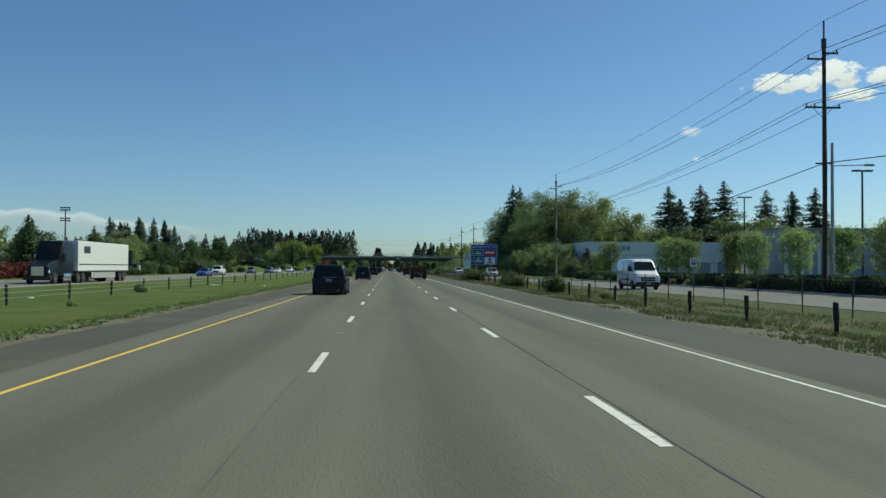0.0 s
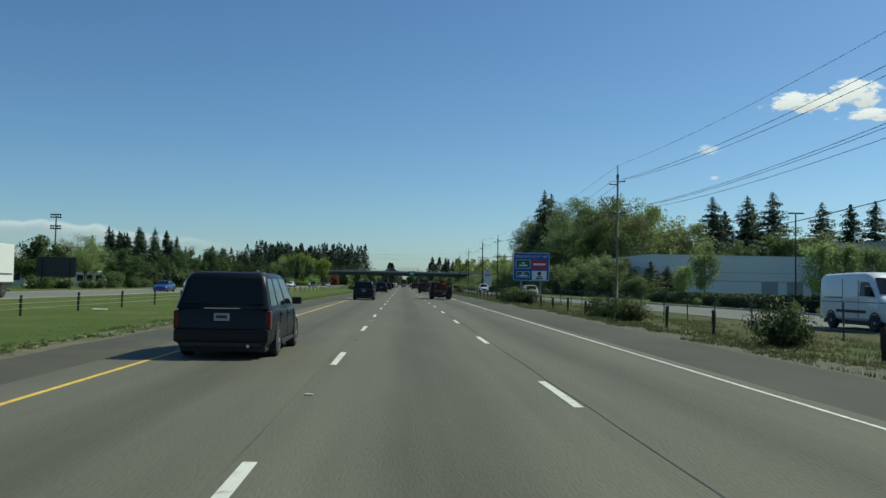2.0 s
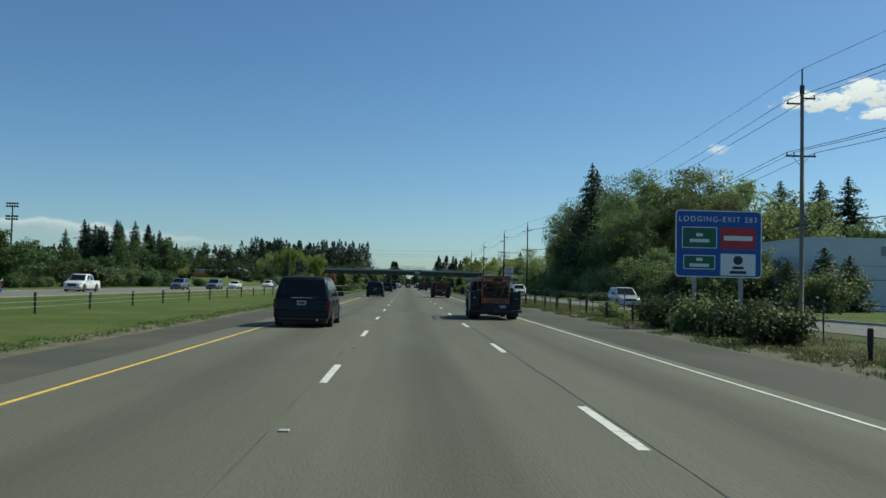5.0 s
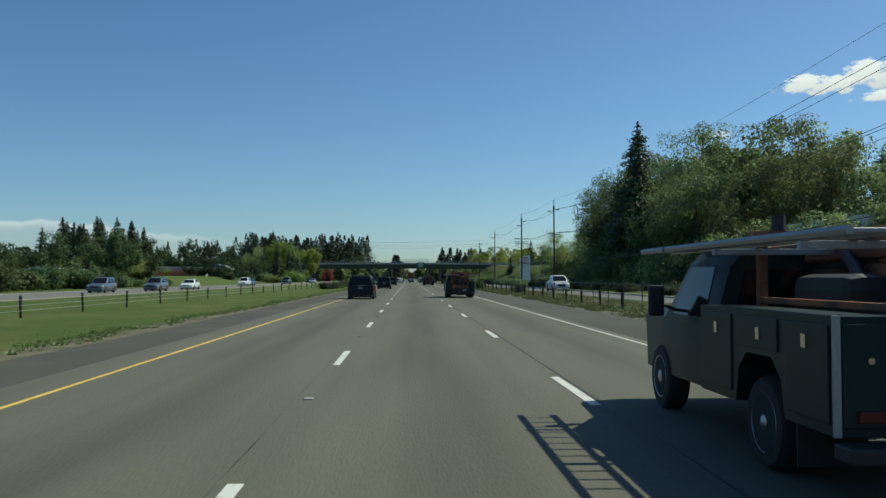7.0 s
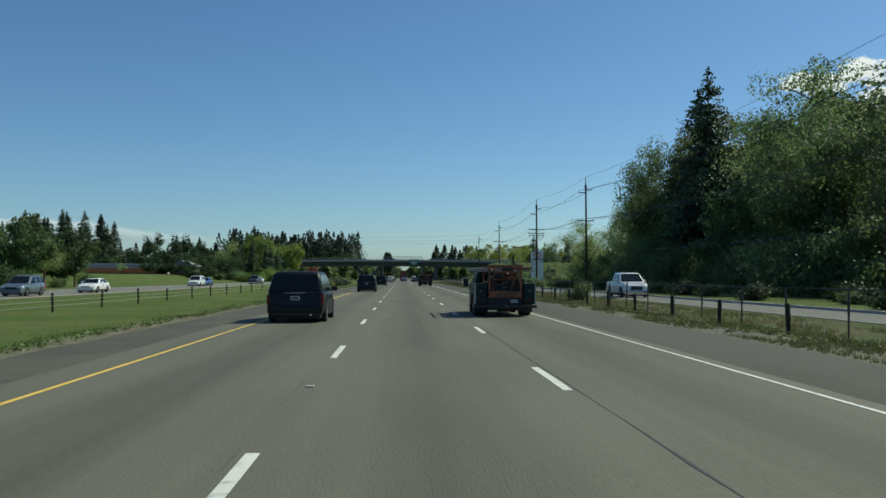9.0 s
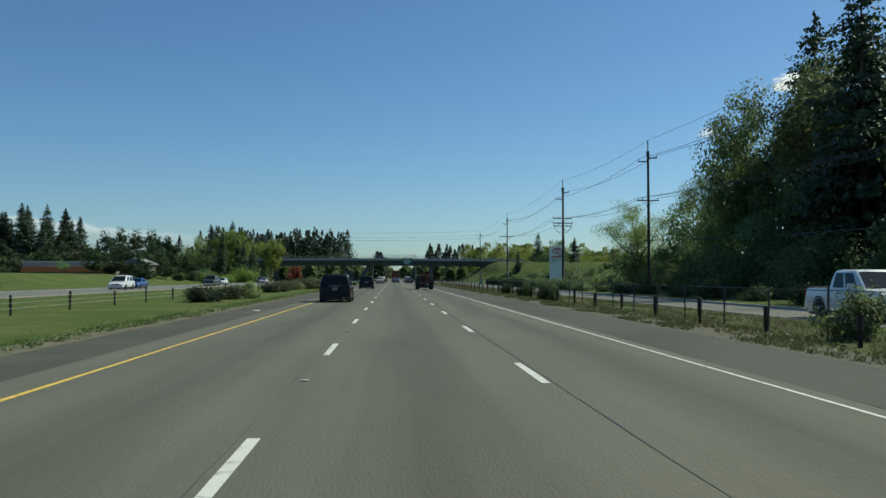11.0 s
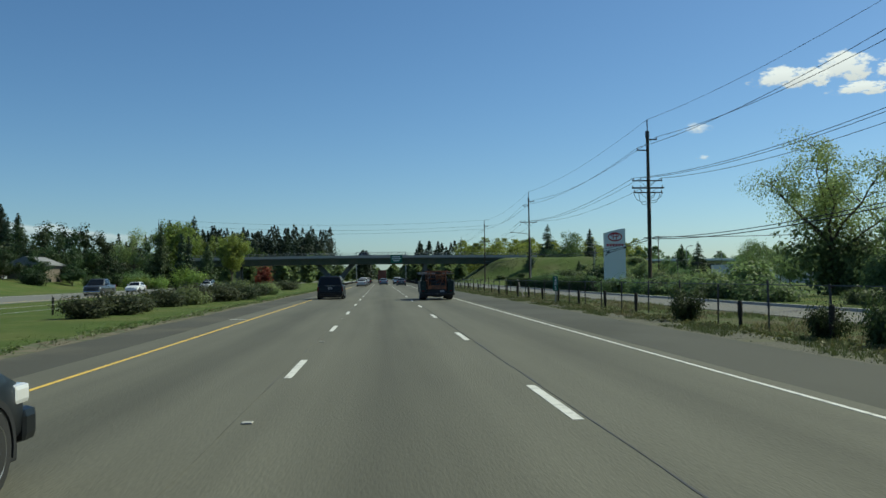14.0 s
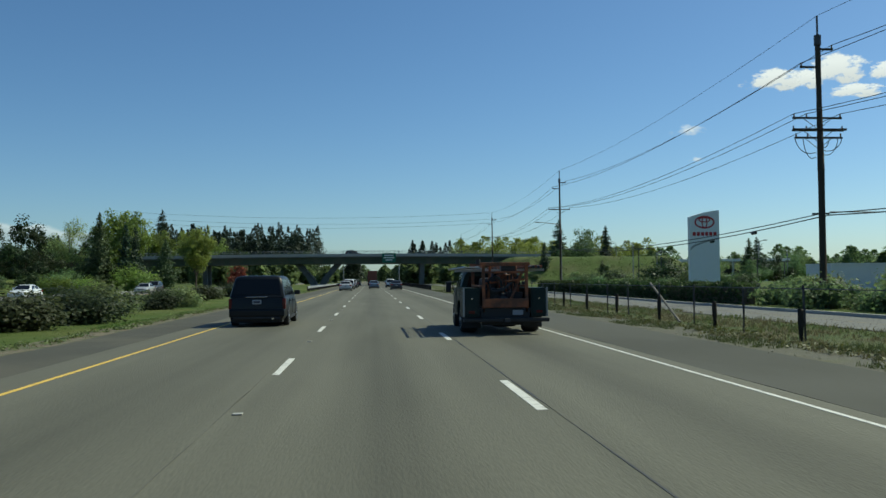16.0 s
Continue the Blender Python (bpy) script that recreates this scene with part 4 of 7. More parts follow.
# ---- overpass and buildings ----
def overpass():
    o = thing("overpass", pose(0, 0, 0), "long dark concrete road bridge over the motorway on sloping piers", "bridge")
    yb0, yb1 = 506.0, 518.0

    def dz(x):
        return 0.55 * (1 - ((x + 12) / 60.0) ** 2) if abs(x + 12) < 75 else -0.3

    xs = np.linspace(-78, 48, 43)
    bm = bmesh.new()
    loft(bm, [[(x, yb0 + 1.4, 5.35 + dz(x)), (x, yb1 - 1.4, 5.35 + dz(x)), (x, yb1 - 1.0, 7.0 + dz(x)), (x, yb0 + 1.0, 7.0 + dz(x))] for x in xs])
    part("girder", bm, M["girder"], o)
    bm = bmesh.new()
    loft(bm, [[(x, yb0, 7.0 + dz(x)), (x, yb1, 7.0 + dz(x)), (x, yb1, 7.25 + dz(x)), (x, yb0, 7.25 + dz(x))] for x in xs])
    part("deck", bm, M["concrete"], o)
    for y in (yb0 + 0.02, yb1 - 0.32):
        bm = bmesh.new()
        loft(bm, [[(x, y, 7.25 + dz(x)), (x, y + 0.3, 7.25 + dz(x)), (x, y + 0.22, 8.0 + dz(x)), (x, y, 8.0 + dz(x))] for x in xs])
        part("parapet", bm, M["concrete_pale"], o)
    for x in np.linspace(-76, 46, 62):
        part("rail_post", boxes(((x - 0.04, yb0 + 0.08, 8.0 + dz(x)), (x + 0.04, yb0 + 0.16, 8.75 + dz(x)))), M["galv"], o)
    for h in (8.35, 8.72):
        bm = bmesh.new()
        chain(bm, [(x, yb0 + 0.12, h + dz(x)) for x in xs], [0.035] * len(xs), 5)
        part("rail", bm, M["galv"], o)
    # sloping twin-leg pier in the median, upright piers at the sides
    for s in (-1, 1):
        bm = bmesh.new()
        loft(bm, [[(-14.2 + s * a - b, 509, z), (-14.2 + s * a + b, 509, z), (-14.2 + s * a + b, 515, z), (-14.2 + s * a - b, 515, z)] for a, b, z in ((0.9, 0.9, -0.2), (2.2, 0.85, 2.4), (5.2, 0.9, 5.85))])
        part("pier_leg", bm, M["concrete"], o)
    part("pier_foot", boxes(((-16.2, 508.6, -0.3), (-12.2, 515.4, 0.5)), bevel=0.08), M["concrete_pale"], o)
    for x in (-43.5, 13.5):
        for y in (509, 514):
            part("pier_column", boxes(((x - 0.6, y - 0.6, -0.3), (x + 0.6, y + 0.6, 5.9)), bevel=0.1), M["concrete"], o)
    g = thing("bridge_sign", pose(4.6, 505.9, 0), "small green direction sign fixed to the bridge", "road sign")
    part("sign_face", rounded_sheet(bmesh.new(), -1.8, 1.8, 6.1, 8.6, 0.0, 0.04, 0.12), M["sign_green"], g)
    part("sign_bracket", boxes(((-1.2, 0.042, 6.4), (-1.1, 0.12, 8.4)), ((1.1, 0.042, 6.4), (1.2, 0.12, 8.4))), M["galv"], g)
    bm = bmesh.new()
    for z, w in ((8.0, 1.2), (7.4, 1.4), (6.8, 0.9)):
        rounded_sheet(bm, -w, w, z - 0.12, z + 0.12, -0.02, 0.015, 0.04)
    part("sign_bar", bm, M["sign_white"], g)


overpass()


def gantry():
    g = thing("sign_gantry", pose(0, 575, 0), "thin steel sign gantry behind the bridge", "gantry")
    bm = bmesh.new()
    for x in (-9.5, 9.5):
        tube(bm, (x, 0, -0.1), (x, 0, 11.6), 0.16)
    part("gantry_leg", bm, M["galv"], g)
    bm = bmesh.new()
    for z in (10.4, 11.5):
        tube(bm, (-9.5, 0, z), (9.5, 0, z), 0.08, n=6)
    for k in range(14):
        x = -9.5 + 19 * k / 14
        tube(bm, (x, 0, 10.4), (x + 19 / 14, 0, 11.5) if k % 2 else (x + 19 / 14, 0, 10.4), 0.05, n=5)
        tube(bm, (x, 0, 10.4), (x, 0, 11.5), 0.05, n=5)
    part("truss", bm, M["galv"], g)


gantry()


def bank_z(x, y, cx, cy, lx, ly, h):
    u, v = (x - cx) / lx, (y - cy) / ly
    e = max(0.0, min(1.0, (1 - abs(u)) * 2.2)) * max(0.0, min(1.0, (1 - abs(v)) * 1.6))
    return h * (3 * e * e - 2 * e ** 3) + 0.35 * noise.noise((u * 6, v * 6, h)) * e - 0.15 * (e == 0)


def bank(name, cx, cy, lx, ly, h, label, material):
    """A grassed earth bank with a flat top and soft sides."""
    n = 40
    vs = [(cx + (i / n * 2 - 1) * lx, cy + (j / n * 2 - 1) * ly, bank_z(cx + (i / n * 2 - 1) * lx, cy + (j / n * 2 - 1) * ly, cx, cy, lx, ly, h)) for j in range(n + 1) for i in range(n + 1)]
    fs = [(j * (n + 1) + i, j * (n + 1) + i + 1, (j + 1) * (n + 1) + i + 1, (j + 1) * (n + 1) + i) for j in range(n) for i in range(n)]
    return tagged(new(name, mesh_of(name, vs, fs, material, True)), label, "bank", kind="structure")


EAST, WEST = (58, 512, 36, 26, 7.2), (-112, 512, 50, 26, 7.4)
bank("bank_east", *EAST, "green grassed approach bank of the overpass", M["bank"])
bank("bank_west", *WEST, "green grassed approach bank of the overpass", M["bank"])


def guard_rail(x, y0, y1, label):
    g = thing("guard_rail", pose(x, y0, 0), label, "guard rail")
    n = int((y1 - y0) / 2)
    for k in range(n + 1):
        part("rail_post", boxes(((-0.06, k * 2 - 0.07, -0.1), (0.06, k * 2 + 0.07, 0.72))), M["post"], g)
    prof = [(0.07, 0.45), (0.12, 0.5), (0.07, 0.58), (0.12, 0.66), (0.07, 0.76), (0.065, 0.76), (0.112, 0.66), (0.062, 0.58), (0.112, 0.5), (0.062, 0.45)]
    bm = bmesh.new()
    loft(bm, [[(px, yy, pz) for px, pz in prof] for yy in (-0.3, y1 - y0 + 0.3)])
    part("rail_beam", bm, M["galv"], g)


guard_rail(-9.1, 400, 560, "long steel guard rail in front of the bridge pier")
guard_rail(8.6, 405, 600, "long steel guard rail beside the gravel shoulder")


def warehouse(name, x0, x1, y0, y1, h, wall, label, joints=6.0, trim="dark_roof", eave=0.5):
    w = thing(name, pose((x0 + x1) / 2, (y0 + y1) / 2, 0), label, "building")
    hx, hy = (x1 - x0) / 2, (y1 - y0) / 2
    t = 0.3
    for nm, lo, hi in (("wall", (-hx, -hy, -0.2), (hx, -hy + t, h)), ("wall", (-hx, hy - t, -0.2), (hx, hy, h)), ("wall", (-hx, -hy + t, -0.2), (-hx + t, hy - t, h)), ("wall", (hx - t, -hy + t, -0.2), (hx, hy - t, h))):
        part(nm, boxes((lo, hi)), M[wall], w)
    part("roof", boxes(((-hx + t, -hy + t, h - 0.6), (hx - t, hy - t, h - 0.35))), M[trim], w)
    part("coping", boxes(((-hx - 0.08, -hy - 0.08, h), (hx + 0.08, -hy + t + 0.05, h + 0.16)), ((-hx - 0.08, -hy + t + 0.05, h), (-hx + t + 0.05, hy + 0.08, h + 0.16))), M[trim] if eave else M[wall], w)
    k = -hx + joints
    while k < hx - 1:
        part("wall_joint", boxes(((k - 0.05, -hy - 0.03, 0), (k + 0.05, -hy - 0.002, h - 0.05))), M[wall], w)
        k += joints
    return w


W1 = warehouse("warehouse", 37.5, 64.5, 164, 205, 6.7, "white_wall", "long low white panelled warehouse with a dark band of loading doors", eave=0)
bm = bmesh.new()
for k, wd in ((0, 0.7), (1, 0.7)):
    rounded_sheet(bm, -6.9 + 0.95 * k, -6.9 + 0.95 * k + wd, 5.2, 6.1, -20.54, 0.03, 0.08)
part("number_bar", bm, M["grey_wall"], W1, "plain grey bars of the wall number")
for k in range(4):
    part("band", boxes(((-13.5, -20.545, 1.2 + 1.25 * k), (13.5, -20.505, 1.26 + 1.25 * k))), M["white_wall"], W1)
for k in range(3):
    d = part("loading_door", boxes(((4.0 + 4 * k, -20.56, -0.1), (6.6 + 4 * k, -20.5, 2.9)), bevel=0.02), M["grey_wall"], W1)
part("dado", boxes(((-13.48, -20.553, -0.1), (3.4, -20.506, 1.9)), bevel=0.01), M["white_wall"], W1)
part("dado", boxes(((3.4, -20.553, -0.1), (13.48, -20.506, 1.9)), bevel=0.01), M["white_wall"], W1)
part("band", boxes(((-13.48, -20.56, 2.86), (13.48, -20.546, 2.96))), M["grey_wall"], W1)
part("band", boxes(((-13.48, -20.56, 4.2), (13.48, -20.547, 4.25))), M["grey_wall"], W1)
W2 = warehouse("factory", 69.5, 118, 150, 168, 9.0, "grey_wall", "grey metal-clad factory hall with a dark flat roof edge", joints=2.4)
for k in range(8):
    part("cladding_rib", boxes(((-24 + 1.5 * k, -9.3, 0.6), (-23.4 + 1.5 * k, -9.0, 6.6)), bevel=0.03), M["white_wall"], W2)
part("roof_fascia", boxes(((-24.3, -9.5, 8.1), (24.3, -9.02, 9.0)), bevel=0.05), M["dark_roof"], W2)


def pitched_house(name, x, y, lx, ly, h, rise, wall, roof, label):
    w = thing(name, pose(x, y, 0), label, "building")
    part("wall", boxes(((-lx, -ly, -0.2), (lx, -ly + 0.25, h)), ((-lx, ly - 0.25, -0.2), (lx, ly, h)), ((-lx, -ly + 0.25, -0.2), (-lx + 0.25, ly - 0.25, h)), ((lx - 0.25, -ly + 0.25, -0.2), (lx, ly - 0.25, h))), M[wall], w)
    bm = bmesh.new()
    e = 0.5
    loft(bm, [[(-lx - e, yy, h - 0.15), (lx + e, yy, h - 0.15), (lx + e, yy, h + 0.05), (0, yy, h + rise), (-lx - e, yy, h + 0.05)] for yy in (-ly - e, ly + e)])
    part("roof", bm, M[roof], w)
    n = int(ly / 2)
    for s in (-1, 1):
        for k in range(n):
            yy = -ly + 2 + k * (2 * ly - 4) / max(1, n - 1)
            wi = part("window", boxes(((s * lx - 0.04, yy - 0.6, 1.0), (s * lx + 0.04, yy + 0.6, 2.2))), M["window"], w)
    for k in range(3):
        xx = -lx + (k + 0.75) * lx * 0.6
        part("window", boxes(((xx - 0.6, -ly - 0.04, 1.0), (xx + 0.6, -ly + 0.04, 2.2))), M["window"], w)
    return w


pitched_house("shed", -62, 271, 3.6, 5, 3.0, 0.7, "white_wall", "white_roof", "white-roofed shed half hidden by shrubs")
pitched_house("shed", -61.5, 208, 3, 4, 2.5, 0.6, "white_wall", "white_roof", "low white shed half hidden by trees")
pitched_house("house", -73, 198, 4, 5, 4.2, 2.0, "white_wall", "dark_roof", "white house with a dark gabled roof")
pitched_house("house", -61, 399, 3.2, 4, 4.6, 1.5, "brown_wall", "dark_roof", "brown house with a dark roof on the grass bank")
SHOP = warehouse("shop", -90, -69, 404, 420, 5.2, "grey_wall", "long low grey shop with an orange awning and pale roof", joints=4, trim="white_roof")
part("awning", boxes(((-10.4, -8.9, 2.7), (10.4, -8.02, 4.1)), bevel=0.06), M["orange_wall"], SHOP, "orange awning along the shop front")
for k in range(9):
    part("awning_post", boxes(((-10.0 + 2.5 * k, -8.8, 0), (-9.9 + 2.5 * k, -8.7, 2.75))), M["steel_dark"], SHOP)


def dealership():
    d = thing("dealership", pose(112, 560, 1.7), "low white dealership hall with a flat canopy on thin columns", "building")
    part("wall", boxes(((-10, -4, -1.9), (22, 12, 4.6))), M["white_wall"], d)
    for k in range(7):
        part("window", boxes(((-9.4 + 4.4 * k, -4.05, 0.4), (-5.6 + 4.4 * k, -3.98, 3.6)), bevel=0.02), M["window"], d)
    part("canopy", boxes(((-16, -12, 4.7), (24, 13, 5.5)), bevel=0.06), M["white_roof"], d)
    for x in (-15, -5, 5, 15, 23):
        part("column", boxes(((x - 0.2, -11.2, -1.8), (x + 0.2, -10.8, 4.7))), M["white_wall"], d)


dealership()
warehouse("showroom", 55.4, 96, 378, 384, 2.9, "white_wall", "long pale showroom hall with a plain flat parapet", joints=5, eave=0)


# ---- clouds ----
def cloud_mat(name, scale, low, high, seed, soft, lit=1.0):
    m = bpy.data.materials.new(name)
    m.use_nodes = True
    n, l = m.node_tree.nodes, m.node_tree.links
    n.remove(n["Principled BSDF"])
    tc = n.new("ShaderNodeTexCoord")
    sp = n.new("ShaderNodeSeparateXYZ")
    l.new(tc.outputs["Object"], sp.inputs[0])
    nz = n.new("ShaderNodeTexNoise")
    nz.noise_dimensions = "4D"
    nz.inputs["W"].default_value, nz.inputs["Scale"].default_value, nz.inputs["Detail"].default_value, nz.inputs["Roughness"].default_value = seed, scale, 9, 0.62
    l.new(tc.outputs["Object"], nz.inputs["Vector"])

    def mth(op, a, b):
        t = n.new("ShaderNodeMath")
        t.operation = op
        for i, v in enumerate((a, b)):
            if isinstance(v, (int, float)):
                t.inputs[i].default_value = v
            else:
                l.new(v, t.inputs[i])
        return t.outputs[0]

    # fades out towards the sheet's edges
    ex = mth("SUBTRACT", 1.0, mth("POWER", mth("ABSOLUTE", sp.outputs[0], 0), 2.0))
    low_side = mth("MULTIPLY", mth("MINIMUM", sp.outputs[2], 0), 0.7)
    ez = mth("SUBTRACT", 1.0, mth("POWER", mth("ABSOLUTE", mth("ADD", sp.outputs[2], low_side), 0), 2.0))
    cover = mth("MULTIPLY", mth("MAXIMUM", ex, 0), mth("MAXIMUM", ez, 0))
    d = mth("ADD", mth("MULTIPLY", cover, 0.42), nz.outputs["Fac"])
    mr = n.new("ShaderNodeMapRange")
    mr.inputs[1].default_value, mr.inputs[2].default_value = low, high
    l.new(d, mr.inputs[0])
    a = mth("MULTIPLY", mr.outputs[0], soft)
    shade = n.new("ShaderNodeMapRange")
    shade.inputs[1].default_value, shade.inputs[2].default_value, shade.inputs[3].default_value, shade.inputs[4].default_value = -0.6, 0.6, 0.66, 1.0
    l.new(mth("ADD", sp.outputs[2], mth("MULTIPLY", nz.outputs["Fac"], 0.3)), shade.inputs[0])
    em, tr, mx = n.new("ShaderNodeEmission"), n.new("ShaderNodeBsdfTransparent"), n.new("ShaderNodeMixShader")
    em.inputs["Color"].default_value = (0.98, 0.985, 1.0, 1)
    l.new(mth("MULTIPLY", shade.outputs[0], lit), em.inputs["Strength"])
    l.new(a, mx.inputs[0])
    l.new(tr.outputs[0], mx.inputs[1])
    l.new(em.outputs[0], mx.inputs[2])
    l.new(mx.outputs[0], n["Material Output"].inputs["Surface"])
    return m


def cloud(name, az, el, half_w, half_h, material, label, far=4200.0):
    """A far sheet of sky with cloud on it; az degrees to the right of the road, el above the horizon."""
    me = mesh_of(name, [(-1, 0, -1), (1, 0, -1), (1, 0, 1), (-1, 0, 1)], [(0, 1, 2, 3)], material)
    ob = new(name, me)
    a, e = radians(az), radians(el)
    ob.matrix_world = pose(math.sin(a) * math.cos(e) * far, 140 + math.cos(a) * math.cos(e) * far, math.sin(e) * far, 0, 0, -az) @ Matrix.Diagonal((half_w * far, 1, half_h * far, 1))
    ob.visible_shadow = False
    return tagged(ob, label, "cloud", kind="structure")


def bank_mat():
    """A long low cloud bank: bright ragged crest, grey-blue body that thins out below."""
    m = bpy.data.materials.new("cloud_bank")
    m.use_nodes = True
    n, l = m.node_tree.nodes, m.node_tree.links
    n.remove(n["Principled BSDF"])
    tc, sp = n.new("ShaderNodeTexCoord"), n.new("ShaderNodeSeparateXYZ")
    l.new(tc.outputs["Object"], sp.inputs[0])

    def mth(op, a, b):
        t = n.new("ShaderNodeMath")
        t.operation = op
        for i, v in enumerate((a, b)):
            if isinstance(v, (int, float)):
                t.inputs[i].default_value = v
            else:
                l.new(v, t.inputs[i])
        return t.outputs[0]

    def span(v, a, b, c, d):
        r = n.new("ShaderNodeMapRange")
        r.interpolation_type = "SMOOTHSTEP"
        for i, q in enumerate((a, b, c, d)):
            r.inputs[i + 1].default_value = q
        l.new(v, r.inputs[0])
        return r.outputs[0]
    mp = n.new("ShaderNodeMapping")
    mp.inputs["Scale"].default_value = (9.0, 1.0, 0.9)
    l.new(tc.outputs["Object"], mp.inputs[0])
    nz = n.new("ShaderNodeTexNoise")
    nz.inputs["Scale"].default_value, nz.inputs["Detail"].default_value, nz.inputs["Roughness"].default_value = 1.0, 7, 0.55
    l.new(mp.outputs[0], nz.inputs["Vector"])
    crest = mth("SUBTRACT", 0.38, mth("MULTIPLY", mth("MAXIMUM", mth("SUBTRACT", sp.outputs[0], 0.2), 0), 0.7))
    depth = mth("SUBTRACT", mth("ADD", crest, mth("MULTIPLY", nz.outputs["Fac"], 0.62)), sp.outputs[2])
    body = mth("MULTIPLY", span(depth, 0.0, 0.13, 0.0, 1.0), span(depth, 0.1, 0.75, 0.62, 0.08))
    alpha = mth("MULTIPLY", mth("MULTIPLY", body, span(sp.outputs[2], -1.0, -0.5, 0.0, 1.0)), mth("MULTIPLY", span(sp.outputs[0], 0.35, 0.9, 1.0, 0.0), span(sp.outputs[0], -1.0, -0.8, 0.0, 1.0)))
    em, tr, mx = n.new("ShaderNodeEmission"), n.new("ShaderNodeBsdfTransparent"), n.new("ShaderNodeMixShader")
    em.inputs["Color"].default_value = (0.9, 0.95, 1.0, 1)
    l.new(span(depth, 0.05, 0.4, 0.76, 0.5), em.inputs["Strength"])
    l.new(alpha, mx.inputs[0])
    l.new(tr.outputs[0], mx.inputs[1])
    l.new(em.outputs[0], mx.inputs[2])
    l.new(mx.outputs[0], n["Material Output"].inputs["Surface"])
    return m


C1 = cloud_mat("cumulus", 2.4, 0.75, 0.86, 3.1, 0.97, 0.86)
C3 = cloud_mat("wispy_cloud", 1.9, 0.78, 1.02, 5.5, 0.8, 0.9)
for az, el, a, b in ((25.2, 11.55, 0.047, 0.021), (28.6, 11.8, 0.05, 0.028), (29.6, 10.6, 0.046, 0.013), (31.4, 11.5, 0.034, 0.018), (27.0, 11.45, 0.03, 0.018)):
    cloud("cumulus_cloud", az, el, a, b, C1, "small white heaped cloud in a blue sky", 4200.0 + 25 * az)
cloud("cloud_wisp", 20.2, 8.95, 0.03, 0.012, C3, "small wisp of white cloud")
cloud("cloud_wisp", 20.6, 7.2, 0.012, 0.005, C3, "small wisp of white cloud")
cloud("cloud_band", -27.0, 2.2, 0.36, 0.035, bank_mat(), "long low bank of distant pale cloud")

# ---- trees ----
TREE = dict(
    maple=broadleaf(1, 20, 8.5, M["leaf_a"], "maple_tree", 33000, 0.26, 0.1, clump=1.0),
    maple_b=broadleaf(2, 18, 8.0, M["leaf_a"], "maple_tree", 32000, 0.26, 0.1, clump=1.0),
    dark=broadleaf(3, 14, 7.0, M["leaf_b"], "broadleaf_tree", 9500, 0.36, 0.05),
    spring=broadleaf(4, 16, 6.5, M["leaf_c"], "spring_tree", 11000, 0.42, 0.1),
    maple_f=broadleaf(8, 18, 8.0, M["leaf_a"], "maple_tree", 16000, 0.42, 0.08, clump=1.0),
    pale=broadleaf(5, 11, 5.2, M["leaf_d"], "pale_tree", 7600, 0.18, 0.2, 0.9),
    airy=broadleaf(15, 11, 5.2, M["leaf_d"], "pale_tree", 20000, 0.115, 0.2, 0.9, clump=0.95),
    round=broadleaf(6, 8, 4.4, M["leaf_a"], "round_tree", 9500, 0.25, 0.03, clump=1.1),
    willow=broadleaf(16, 11, 5.2, M["leaf_w"], "willow_tree", 9000, 0.17, 0.15, 0.9),
    round_l=broadleaf(6, 8, 4.4, M["leaf_l"], "round_tree", 6500, 0.33, 0.03),
    dark_l=broadleaf(3, 14, 7.0, M["leaf_l"], "broadleaf_tree", 5600, 0.52, 0.05),
    # tree and thicket with the dark of backlighting in their leaf colour
    dense=broadleaf(17, 14, 7.4, M["leaf_shade"], "broadleaf_tree", 8500, 0.44, 0.02, clump=0.8),
    thicket_n=bush(31, M["leaf_shade"], 3.2, 3.2, 3000, 0.33, "thicket"),
    young=oval_tree(7, 4.4, 1.25, M["leaf_d"], leaves=4200, leaf=0.125),
    fir=conifer(11, 26, 6.2, M["needle"], "fir_tree", step=0.8, card=0.5),
    fir_b=conifer(12, 24, 5.2, M["needle"], "fir_tree", step=0.7, card=0.5),
    cedar=conifer(13, 18, 6.0, M["needle_b"], "cedar_tree", low=0.04, droop=0.25),
    column=conifer(14, 9, 1.5, M["needle"], "cypress_tree", low=0.02, droop=-0.5, card=0.35),
    bush_b=bush(22, M["leaf_a"], 1.2, 1.3, 4500, 0.12, "shrub"),
    bush_m=bush(29, M["leaf_m"], 1.4, 1.6, 4800, 0.125, "shrub"),
    bush_e=bush(26, M["leaf_e"], 1.4, 1.5, 4800, 0.115, "shrub"),
    near_thicket=bush(27, M["leaf_a"], 3.2, 3.0, 8000, 0.2, "thicket"),
    near_thicket_d=bush(28, M["leaf_b"], 3.2, 3.2, 8000, 0.2, "thicket"),
    thicket=bush(23, M["leaf_a"], 3.2, 3.0, 3000, 0.36, "thicket"),
    thicket_l=bush(24, M["leaf_l"], 3.2, 3.2, 2600, 0.37, "thicket"),
    thicket_d=bush(24, M["leaf_b"], 3.2, 3.2, 3000, 0.36, "thicket"),
    lime=bush(30, M["leaf_c"], 3.2, 3.2, 4200, 0.26, "lime_shrub"),
    red=bush(25, M["leaf_red"], 2.4, 2.4, 2200, 0.25, "red_shrub"),
)
HT = dict(dense=14, thicket_n=3.2, willow=11, lime=3.2, airy=11, round_l=8, dark_l=14, thicket_l=3.2, maple=20, maple_b=18, maple_f=18, dark=14, spring=16, pale=11, round=8, young=4.4, fir=26, fir_b=24, cedar=18, column=9, bush_e=1.4, bush_m=1.4, near_thicket=3.2, near_thicket_d=3.2, bush_b=1.2, thicket=3.2, thicket_d=3.2, red=2.4)
